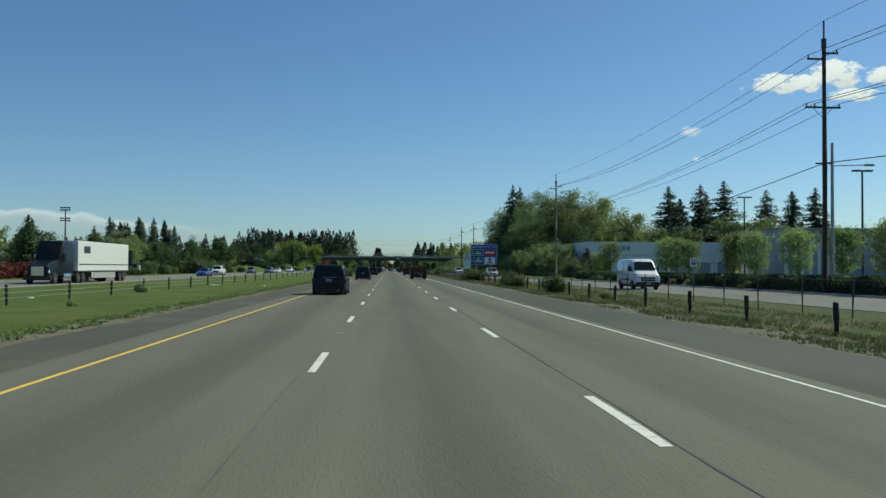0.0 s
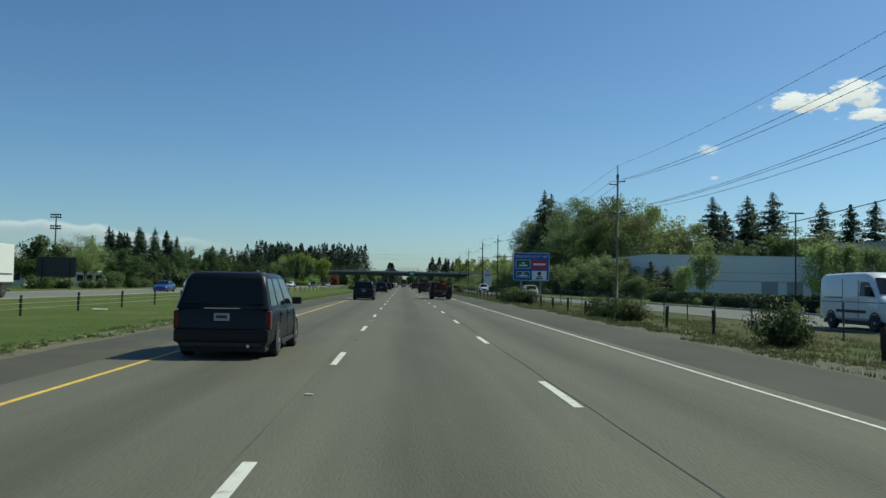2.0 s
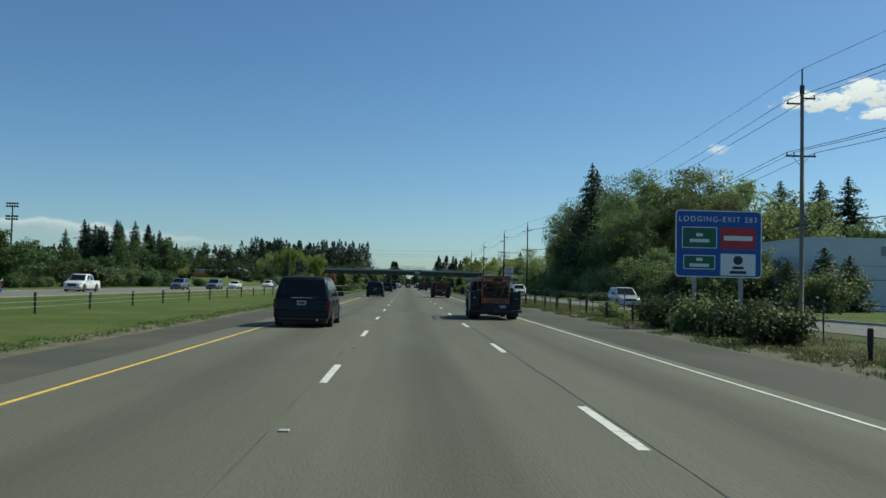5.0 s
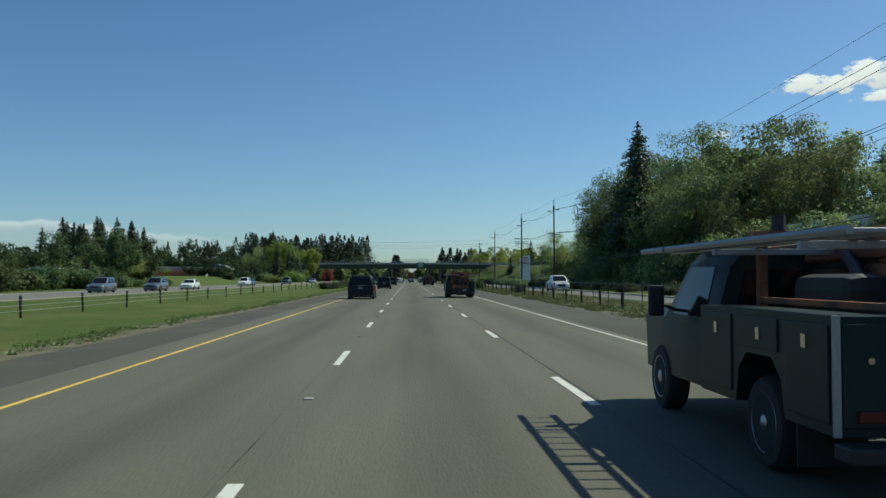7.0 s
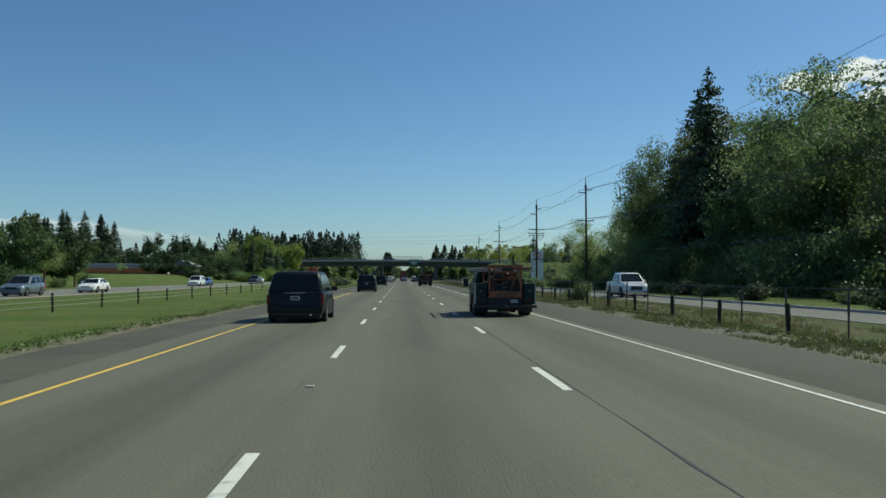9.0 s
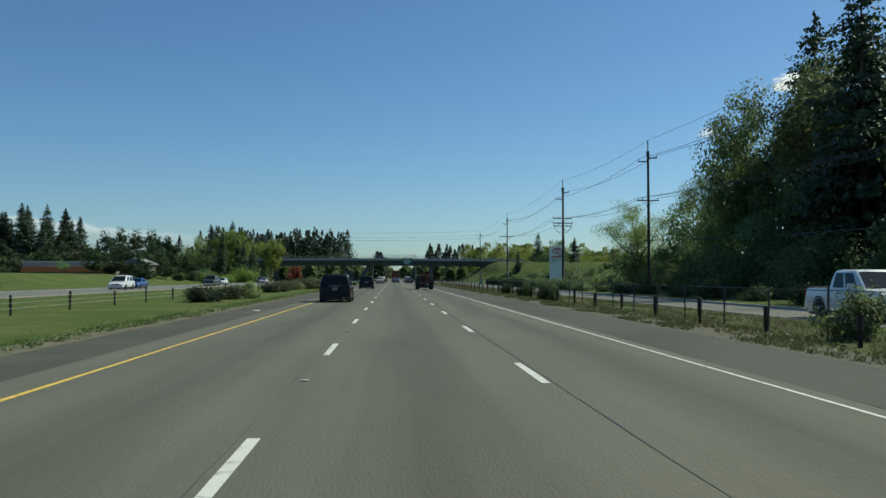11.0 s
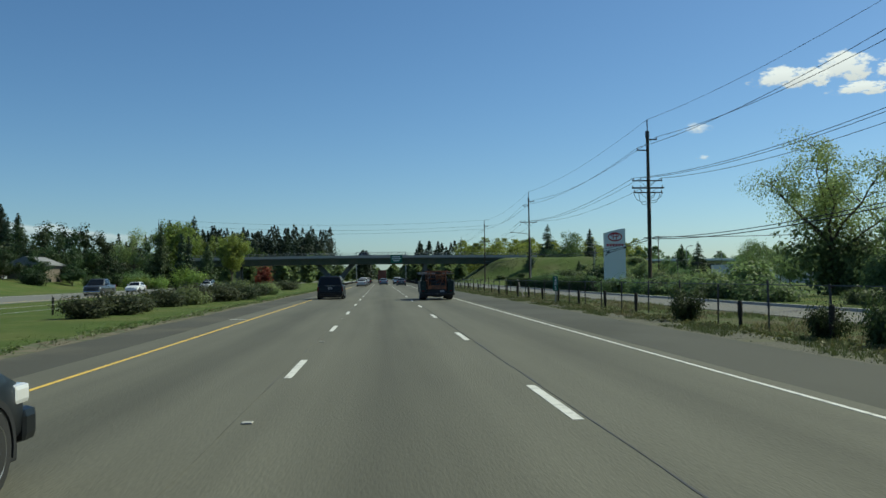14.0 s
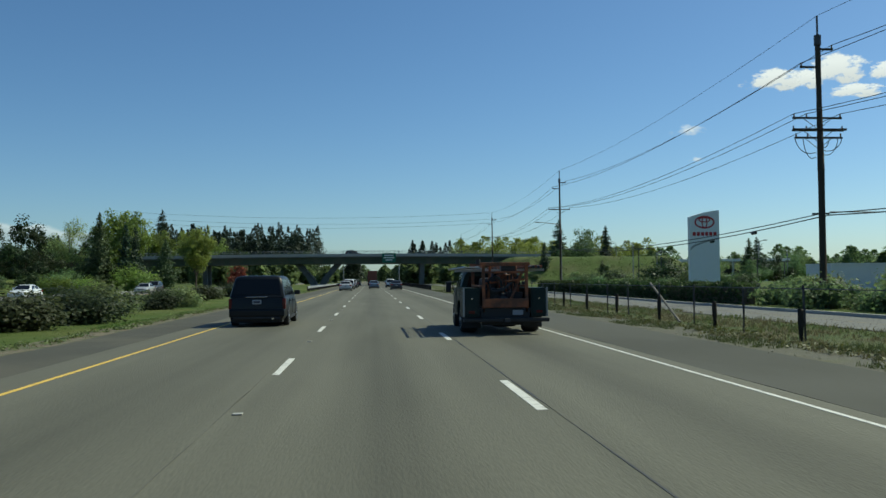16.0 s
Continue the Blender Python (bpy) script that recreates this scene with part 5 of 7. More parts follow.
WORDS = dict(
    willow=("pale silvery-green tree in thin new leaf", "tree"),
    lime=("bright lime-green clipped shrub below the bank", "shrub"),
    dense=("broadleaf tree with a full round crown, shade put into its dark leaves", "tree"), thicket_n=("dense thicket of shrubs with shade put into its dark leaves", "shrub"),
    airy=("thin pale-leaved tree with bare branches showing through", "tree"), round_l=("rounded green broadleaf tree", "tree"), dark_l=("dark green broadleaf tree with a dense crown", "tree"), thicket_l=("dark green thicket of shrubs", "shrub"),
    maple=("tall green maple with a full uneven crown", "tree"), maple_b=("tall green maple with a full uneven crown", "tree"), maple_f=("tall green maple with a full uneven crown", "tree"), dark=("dark green broadleaf tree with a dense crown", "tree"),
    spring=("bright yellow-green broadleaf tree in spring leaf", "tree"), pale=("thin pale-leaved tree with branches showing through", "tree"), round=("rounded green broadleaf tree", "tree"),
    young=("young yellow-green street tree on a thin trunk", "tree"), fir=("tall dark green fir tree", "tree"), fir_b=("tall narrow dark fir tree", "tree"), cedar=("broad dark cedar tree with low boughs", "tree"),
    column=("narrow dark column-shaped cypress", "tree"), bush_b=("low green leafy shrub", "shrub"), thicket=("tall green thicket of shrubs", "shrub"),
    bush_m=("sprawling dull green shrub in the median grass", "shrub"),
    bush_e=("dark green leafy shrub by the wire fence", "shrub"), near_thicket=("tall green thicket of shrubs", "shrub"), near_thicket_d=("dark green thicket of shrubs", "shrub"),
    thicket_d=("dark green thicket of shrubs", "shrub"), red=("red-leaved shrub in full colour", "shrub"))


def put(kind, x, y, h, wide=1.0, z=-0.05, group=""):
    s = h / HT[kind]
    label, cat = WORDS[kind]
    return plant(TREE[kind], x, y, z + rise(x, y), s * wide, label, cat, group, sz=s)


# grove beside the frontage road
for k, x, y, h, w in (("fir", 35.9, 254.4, 26.5, 1.0), ("fir", 40.5, 271, 27.5, 1.0), ("maple", 42, 240, 24, 0.85), ("maple_b", 37, 227, 19, 0.85), ("maple", 47, 220, 21.5, 0.85), ("maple_b", 35.5, 274, 23, 0.75),
                      ("maple", 40, 264, 23.5, 0.8), ("maple_b", 47, 252, 25, 0.9), ("maple_f", 54, 234, 24, 0.9), ("maple_f", 50, 242, 25, 0.9), ("maple_f", 46, 262, 24, 0.85), ("maple_f", 58, 214, 18, 0.9), ("dark", 34.5, 214, 12, 0.8), ("round", 33, 202, 7.5, 1.0), ("dark", 44, 204, 14, 0.8),
                      ("maple_b", 36.5, 285, 17, 0.7), ("dark", 34, 240, 13, 0.8), ("dark", 34, 262, 12, 0.8), ("dark", 35, 292, 12.5, 0.7), ("airy", 31.5, 301, 13.5, 0.95), ("dark", 40, 300, 9, 0.9), ("fir_b", 52, 275, 24, 1.0), ("maple_f", 62, 262, 20, 0.9)):
    put(k, x, y, h, w, group="roadside grove")
for k in range(22):
    put("near_thicket_d" if k % 3 else "near_thicket", 32.2 + SPOT.uniform(-1, 1.5), 196 + 5.0 * k, SPOT.uniform(3.0, 5.4), 0.9, group="grove thickets")
for k, x, y, h in (("near_thicket", 31.5, 150, 3.2), ("cedar", 36.2, 159, 5.6), ("cedar", 39.0, 160, 5.0), ("cedar", 33.8, 161, 4.4), ("near_thicket_d", 33, 170, 4.5), ("round", 37, 176, 7), ("near_thicket", 31, 182, 4.5), ("near_thicket_d", 36, 190, 6), ("round", 33.5, 168, 6), ("round", 33, 175, 6.5), ("round", 33.5, 186, 7), ("dark", 34.5, 194, 8.5), ("round", 32.5, 192, 6.5), ("round", 35, 181, 7.5)):
    put(k, x, y, h, 1.6 if k == "cedar" else 1.0)
# tall firs behind the warehouse
for k, x, y, h in (("fir", 109.6, 335, 34.5), ("fir_b", 116, 340, 30), ("fir", 125, 342, 36), ("fir_b", 131, 352, 33), ("fir", 138, 350, 38.5), ("fir", 147, 330, 33), ("fir_b", 160, 335, 33), ("fir", 172, 340, 35), ("fir_b", 120, 360, 30),
                   ("maple_f", 128, 318, 24), ("maple_f", 140, 316, 23), ("maple_f", 84, 300, 19), ("maple_f", 94, 306, 19), ("maple_f", 72, 290, 17), ("maple_f", 104, 300, 18)):
    put(k, x, y, h, 1.4 if k.startswith("fir") else 0.9)
# young street trees over the hedge
for x, y, h in ((30.5, 52, 4.9), (30.7, 58, 4.7), (30.5, 64, 4.9), (30.4, 71.4, 5.0), (30.6, 76.5, 5.1), (30.5, 88, 4.7), (30.4, 91.7, 5.0), (30.6, 95.7, 5.3), (30.5, 120.2, 5.5), (30.6, 126.8, 4.2), (31, 128.8, 3.4)):
    put("young", x, y, h, 1.0, 0.05, "young street trees")
# beyond the far carriageway
for k, x, y, h, w in (("cedar", -58, 141, 9.8, 1.1), ("cedar", -61, 150, 9.6, 1.0), ("cedar", -55, 134, 8.4, 1.0), ("spring", -58.5, 127, 9.6, 0.9), ("dark_l", -64, 160, 9, 1.0), ("red", -51, 115, 2.0, 1.3), ("red", -51.5, 121, 2.1, 1.3), ("red", -52, 126, 1.8, 1.2), ("thicket_l", -49, 131, 3.2, 1.0),
                      ("round_l", -58, 172, 8.6, 1.0), ("dark_l", -62, 182, 9.5, 0.9), ("pale", -54, 181, 10.2, 1.0), ("pale", -57, 190, 9, 0.9), ("round_l", -54, 199, 7.6, 1.1), ("willow", -67, 216.6, 12.3, 1.0), ("willow", -71, 212, 10, 0.95), ("round_l", -60.5, 222, 6.6, 1.35), ("dark_l", -60, 232, 3.6, 1.3), ("thicket_l", -52, 222, 4, 1.2), ("dark_l", -57, 246, 3.4, 1.5),
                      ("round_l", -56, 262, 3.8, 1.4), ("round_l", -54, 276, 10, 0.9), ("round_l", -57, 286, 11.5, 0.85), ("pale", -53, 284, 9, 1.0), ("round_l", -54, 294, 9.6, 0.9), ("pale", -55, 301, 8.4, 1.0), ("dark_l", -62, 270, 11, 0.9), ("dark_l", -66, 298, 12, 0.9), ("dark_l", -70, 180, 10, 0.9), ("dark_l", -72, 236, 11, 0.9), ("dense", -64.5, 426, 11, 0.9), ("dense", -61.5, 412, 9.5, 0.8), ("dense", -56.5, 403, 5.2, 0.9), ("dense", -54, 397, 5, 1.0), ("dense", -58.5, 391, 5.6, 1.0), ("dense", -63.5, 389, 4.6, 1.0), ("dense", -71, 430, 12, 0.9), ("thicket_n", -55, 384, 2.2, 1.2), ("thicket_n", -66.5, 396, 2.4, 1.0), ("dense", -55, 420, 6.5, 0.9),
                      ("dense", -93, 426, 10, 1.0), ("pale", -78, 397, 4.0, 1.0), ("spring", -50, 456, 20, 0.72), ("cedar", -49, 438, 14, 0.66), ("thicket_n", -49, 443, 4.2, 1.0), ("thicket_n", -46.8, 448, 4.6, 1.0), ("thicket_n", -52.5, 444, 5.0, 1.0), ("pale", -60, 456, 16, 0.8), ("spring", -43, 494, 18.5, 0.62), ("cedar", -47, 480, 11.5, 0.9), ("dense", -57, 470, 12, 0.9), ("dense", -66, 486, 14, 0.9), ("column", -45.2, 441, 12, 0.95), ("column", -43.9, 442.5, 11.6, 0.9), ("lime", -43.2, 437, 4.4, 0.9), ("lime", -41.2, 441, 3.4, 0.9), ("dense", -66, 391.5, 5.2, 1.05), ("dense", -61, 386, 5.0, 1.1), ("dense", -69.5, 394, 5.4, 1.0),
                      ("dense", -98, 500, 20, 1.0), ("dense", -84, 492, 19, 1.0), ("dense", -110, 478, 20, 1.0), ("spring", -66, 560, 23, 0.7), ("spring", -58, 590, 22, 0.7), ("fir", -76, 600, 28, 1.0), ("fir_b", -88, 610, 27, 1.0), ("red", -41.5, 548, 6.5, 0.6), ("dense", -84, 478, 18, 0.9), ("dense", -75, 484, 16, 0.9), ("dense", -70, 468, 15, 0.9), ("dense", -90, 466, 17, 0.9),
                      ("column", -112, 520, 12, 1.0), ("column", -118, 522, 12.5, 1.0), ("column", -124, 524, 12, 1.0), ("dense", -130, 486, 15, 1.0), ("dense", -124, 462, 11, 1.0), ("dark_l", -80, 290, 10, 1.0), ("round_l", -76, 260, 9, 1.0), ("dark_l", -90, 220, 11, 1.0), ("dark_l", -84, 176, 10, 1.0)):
    put(k, x, y, h, w)
for k in range(22):
    put("fir" if k % 2 else "fir_b", -151 - 2.2 * k + SPOT.uniform(-1.6, 1.6), 600 + SPOT.uniform(-12, 12), SPOT.uniform(27, 36), 1.0, group="distant fir stand")
for k in range(60):
    y = 70 + 6.4 * k
    x = -50.5 + SPOT.uniform(-2.5, 1.2)
    if 305 < y < 400 or 112 < y < 162 and x > -51 or k % 5 == 3:
        continue
    put(("thicket_l", "thicket_d", "thicket_l")[k % 3], x, y, SPOT.uniform(1.3, 3.4), SPOT.uniform(0.8, 1.3), group="thickets on the far bank")
for x in (-42.2, -43.8, -45.4, -47.0):
    put("lime", x, 408, 2.4, 0.8, group="lime shrubs")
for k in range(7):
    put("thicket_l", -56.2 + 0.5 * (k % 2), 246 + 4.4 * k, 3.0 + 0.3 * (k % 3), 1.0, group="thickets on the far bank")
# shrubs in the median
for k, x, y, h, w in (("bush_m", -12.6, 246, 0.94, 1.55), ("bush_m", -12.4, 253, 0.90, 2.02), ("bush_b", -11.2, 255.5, 0.67, 1.1), ("bush_b", -13.4, 267, 1.18, 0.8), ("bush_m", -13.4, 281, 0.9, 1.5), ("bush_m", -13.0, 284.6, 1.0, 1.5), ("bush_m", -13.2, 288.2, 0.9, 1.3), ("bush_m", -13.6, 296.4, 1.06, 1.5), ("bush_b", -12.6, 300, 1.15, 1.2),
                      ("bush_m", -13.8, 303, 1.27, 1.71), ("bush_m", -12.6, 308, 1.20, 1.71), ("bush_m", -11.8, 313, 1.27, 1.71), ("bush_b", -13.0, 318, 1.50, 1.2), ("bush_m", -14.2, 323, 1.27, 1.86), ("bush_m", -12.4, 329, 0.94, 1.55), ("bush_b", -11.9, 333, 1.25, 1.0), ("bush_m", -13.9, 338, 1.06, 1.71),
                      ("bush_m", -14.6, 350, 1.14, 1.86), ("bush_m", -14.9, 358, 1.06, 1.86), ("bush_m", -14.5, 369, 1.27, 1.86), ("bush_m", -15, 385, 1.20, 2.02), ("bush_b", -16.4, 56, 0.59, 0.9), ("bush_b", -13.5, 36, 0.25, 1.0)):
    put(k, x, y, h, w, group="median shrubs")
# shrubs by the shoulder fence
for k, x, y, h, w in (("bush_e", 10.4, 57, 1.25, 0.75), ("bush_e", 10.3, 73.2, 1.08, 0.85), ("bush_e", 10.6, 75.4, 1.15, 0.8), ("bush_e", 10.2, 77.8, 1.0, 0.9), ("bush_e", 10.5, 80.2, 1.1, 0.85), ("bush_e", 10.6, 110, 1.25, 1.1), ("bush_e", 11.0, 114, 1.42, 1.0), ("bush_b", 10.6, 117, 1.33, 1.0), ("bush_e", 10.6, 121, 1.42, 1.0),
                      ("bush_e", 11.4, 126, 1.08, 1.0), ("bush_b", 10.9, 132, 0.84, 1.0), ("bush_b", 11.3, 211.4, 1.25, 0.7), ("bush_b", 10.2, 246.6, 1.08, 0.45), ("bush_e", 10.4, 251.2, 1.18, 0.6), ("bush_e", 10.5, 259.8, 1.08, 0.6), ("bush_e", 10.3, 262, 0.84, 0.7), ("bush_e", 10.2, 271.2, 1.05, 0.7), ("bush_b", 10.6, 44, 0.50, 0.9)):
    put(k, x, y, h, w, group="shoulder shrubs")
for y in (66, 79.5, 83.6, 88, 92.4, 108, 112.5, 117):
    put("bush_b", 27.25, y, SPOT.uniform(0.45, 0.7), 0.9, 0.06, "low shrubs before the hedge")
# around the dealership and the eastern bank
for k, x, y, h, w in (("fir", 62, 560, 21, 1.0), ("dark", 70, 556, 20, 0.9), ("fir_b", 78, 560, 19, 1.0), ("fir", 72, 434, 9, 1.2), ("round", 58, 430, 5, 1.0), ("dark", 52.5, 393, 4.6, 1.0), ("dark", 48, 398, 4.8, 1.0), ("dense", 57, 402, 5.2, 1.0), ("dense", 63, 408, 5.4, 1.0), ("cedar", 59.6, 410, 7.6, 0.8), ("thicket_n", 36, 384, 3.2, 1.0), ("thicket_n", 39, 388, 3.0, 1.0), ("thicket_n", 33, 392, 2.4, 1.1), ("round", 66, 440, 5.5, 1.0), ("round", 76, 446, 6, 1.0), ("dark", 88, 452, 7, 1.0), ("dark", 98, 470, 9, 1.0),
                      ("pale", 35, 322, 5.8, 0.9), ("pale", 39, 330, 6.2, 0.9), ("round", 43, 322, 5.6, 0.9), ("pale", 47, 334, 6.4, 0.9), ("round", 50, 345, 5.4, 0.9), ("pale", 54, 356, 5.0, 1.0), ("round", 62, 352, 5.0, 1.0), ("thicket_d", 36, 372, 2.2, 1.0), ("thicket_d", 40, 368, 2.0, 1.0),
                      ("thicket", 33, 318, 2.6, 1.0), ("thicket", 34, 330, 2.0, 1.1), ("thicket", 33, 338, 1.6, 1.2), ("thicket", 35, 344, 1.5, 1.3), ("thicket", 38, 350, 1.5, 1.3), ("thicket", 42, 342, 1.8, 1.2), ("thicket_d", 41, 358, 1.6, 1.2), ("cedar", 56, 484, 6, 0.8), ("column", 52, 514, 8, 0.7)):
    put(k, x, y, h, w)
for k in range(18):
    put("thicket_d" if k % 2 else "thicket", 34.5 + 1.9 * k + SPOT.uniform(-1, 1), 424 + SPOT.uniform(-3, 10), SPOT.uniform(1.6, 2.6), 1.0, group="shrubs below the bank")
for k in range(14):
    put("thicket_d", 20.6 + SPOT.uniform(-0.4, 1.4), 286 + 2.7 * k, SPOT.uniform(0.9, 1.5), 1.3, group="low frontage shrubs")
# added dark shrubs in place of the grove's shade behind the kerb
for k in range(26):
    put("thicket_n" if k % 4 else "thicket_d", 23.0 + SPOT.uniform(-1.2, 3.5), 184 + 4.0 * k, SPOT.uniform(0.7, 1.4), 1.3, group="low frontage shrubs")
for k in range(12):
    put("thicket_d", 29.5 + SPOT.uniform(-0.3, 0.3), 362 + 4.2 * k, SPOT.uniform(1.4, 1.9), 0.8, group="frontage shrub row")

# growth on the bank of the overpass
for k in range(11):
    x, y = 36 + 5.0 * k + SPOT.uniform(-1.5, 1.5), SPOT.uniform(488, 500)
    put("thicket_d" if k % 3 else "thicket", x, y, SPOT.uniform(0.7, 1.7), SPOT.uniform(1.0, 1.6), bank_z(x, y, *EAST) - 0.1, "shrubs on the bank")
put("column", 43.8, 494, 7.4, 1.0, bank_z(43.8, 494, *EAST) - 0.3)

for t in TREE.values():
    discard(t)


def bank_growth(name, seed, n, box, where, size, material, label):
    """Rough grass tufts over a bank's face."""
    rng = np.random.default_rng(seed)
    c = np.stack([rng.uniform(box[0], box[1], n), rng.uniform(box[2], box[3], n), np.zeros(n)], 1)
    c = c[np.array([noise.noise((a * 0.25, b * 0.25, seed)) > -0.15 for a, b, _ in c])]
    c[:, 2] = [bank_z(a, b, *where) + 0.1 for a, b, _ in c]
    return tagged(new(name, card_mesh(name, rng, c, size, material, up=0.5)), label, "grass", kind="stuff")


bank_growth("bank_grass", 61, 3500, (24, 92, 487, 503), EAST, 0.3, M["weed"], "rough green grass tufts on the bank")
bank_growth("bank_grass", 62, 2500, (-110, -64, 487, 503), WEST, 0.35, M["weed"], "rough green grass tufts on the bank")


# far woods
def far_woods(name, seed, spots, material, label, card=1.5, fat=0.24, n=330):
    rng = np.random.default_rng(seed)
    cen = []
    for x, y, h, pointed in spots:
        f = rng.uniform(0, 1, n) ** 0.8
        r = h * fat * ((1 - f) ** 1.05 if pointed else np.sqrt(np.clip(1 - (2 * f - 0.9) ** 2, 0.05, 1)) * 1.5) * rng.uniform(0.3, 1.05, n)
        a = rng.uniform(0, 6.28, n)
        cen.append(np.stack([x + r * np.cos(a), y + r * np.sin(a), h * (0.04 + 0.94 * f)], 1))
    return tagged(new(name, card_mesh(name, rng, np.concatenate(cen), card, material, up=0.6)), label, "woods", kind="stuff")


RW = random.Random(3)
far_woods("far_fir_woods", 31, [(RW.uniform(-150, -36), RW.uniform(850, 960), RW.uniform(28, 42), True) for _ in range(190)] + [(-12 + RW.uniform(-3, 3), 877 + RW.uniform(-6, 6), RW.uniform(18, 26), True) for _ in range(9)]
          + [(RW.uniform(24, 62), RW.uniform(820, 900), RW.uniform(20, 29), True) for _ in range(26)] + [(RW.uniform(-420, -150), RW.uniform(800, 1000), RW.uniform(24, 34), True) for _ in range(100)], M["needle"], "distant dark fir woods on the skyline", 1.5, 0.44, 330)
far_woods("near_leaf_woods", 35, [(RW.uniform(40, 135), RW.uniform(660, 720), RW.uniform(15, 22), False) for _ in range(70)], M["leaf_c"], "yellow-green woods beyond the overpass bank", 0.8, 0.22, 1000)
far_woods("fir_understorey", 36, [(RW.uniform(-152, -38), RW.uniform(820, 860), RW.uniform(12, 23), RW.random() < 0.5) for _ in range(80)] + [(RW.uniform(-215, -145), RW.uniform(575, 592), RW.uniform(10, 19), False) for _ in range(26)] + [(RW.uniform(26, 60), RW.uniform(800, 820), RW.uniform(10, 15), False) for _ in range(18)], M["leaf_l"], "dark mixed trees below the distant firs", 1.3, 0.3, 420)
far_woods("far_leaf_woods", 32, [(RW.uniform(125, 500), RW.uniform(640, 800), RW.uniform(11, 17), False) for _ in range(110)], M["leaf_b"], "distant green woods beyond the overpass", 1.3, 0.24, 480)
far_woods("far_dark_woods", 33, [(RW.uniform(-60, 60), RW.uniform(960, 1300), RW.uniform(9, 14), False) for _ in range(60)] + [(RW.uniform(9.5, 30), RW.uniform(540, 800), RW.uniform(4, 9), False) for _ in range(44)] + [(RW.uniform(-60, -20), RW.uniform(540, 800), RW.uniform(5, 11), False) for _ in range(50)]
          + [(RW.uniform(-600, 700), RW.uniform(1000, 1500), RW.uniform(13, 20), RW.random() < 0.4) for _ in range(160)] + [(RW.uniform(150, 420), RW.uniform(250, 600), RW.uniform(8, 14), False) for _ in range(80)] + [(RW.uniform(-420, -100), RW.uniform(100, 600), RW.uniform(7, 12), False) for _ in range(90)], M["leaf_b"], "distant mixed dark woods along the horizon", 2.1, 0.24, 240)
# added out of view; these woods only darken what is reflected
far_woods("side_fir_woods", 34, [(-125 + RW.uniform(-30, 30), RW.uniform(-150, 60), RW.uniform(12, 22), True) for _ in range(30)] + [(150 + RW.uniform(-30, 30), RW.uniform(-200, 200), RW.uniform(12, 22), True) for _ in range(30)] + [(RW.uniform(-150, 150), RW.uniform(-400, -300), RW.uniform(12, 22), True) for _ in range(40)], M["needle"], "unseen dark woods beside and behind the start", 2.8, 0.24, 120)

# ---- vehicles ----
AWAY, TOWARDS = 0, 180
MOTORWAY, FAR_SIDE, SIDE_ROAD = "motorway traffic", "oncoming traffic", "frontage road traffic"


def wheel(parent, x, y, r=0.33, w=0.22, dual=False):
    """side: sign of x. The tyre with its rim and hub."""
    s = 1 if x > 0 else -1
    bm = bmesh.new()
    prof = [(-w / 2, r * 0.62), (-w / 2, r * 0.9), (-w * 0.4, r * 0.985), (-w * 0.2, r), (w * 0.2, r), (w * 0.4, r * 0.985), (w / 2, r * 0.9), (w / 2, r * 0.62)]
    n = 24
    loft(bm, [[(x + a, y + b * math.cos(2 * math.pi * k / n), r + b * math.sin(2 * math.pi * k / n)) for k in range(n)] for a, b in prof])
    ty = part("wheel", bm, M["tyre"], parent, smooth=True)
    bm = bmesh.new()
    xo = x + s * (w / 2 + 0.004)
    loft(bm, [[(xo + s * dx, y + b * math.cos(2 * math.pi * k / n), r + b * math.sin(2 * math.pi * k / n)) for k in range(n)] for dx, b in ((-0.02, r * 0.66), (0.0, r * 0.64), (-0.03 if not dual else -0.08, r * 0.5), (0.0, r * 0.14), (0.015, r * 0.08))])
    part("rim", bm, M["rim"], ty, "silver wheel rim", smooth=True)
    return ty


def each(name, material, parent, specs, label="", bevel=0.0):
    for sp in specs:
        part(name, boxes(sp, bevel=bevel), material, parent, label)


def rod(name, a, b, r, material, parent, label="", n=8):
    part(name, tube(bmesh.new(), a, b, r, n=n), material, parent, label)


def body_ring(y, w, z0, z1):
    zm = (z0 + z1) / 2
    half = [(w * 0.88, z0), (w * 0.99, z0 + 0.14), (w, zm), (w * 0.985, z1 - 0.12), (w * 0.94, z1 - 0.03), (w * 0.84, z1), (w * 0.4, z1 + 0.015)]
    return [(a, y, b) for a, b in half] + [(-a, y, b) for a, b in half[::-1]]


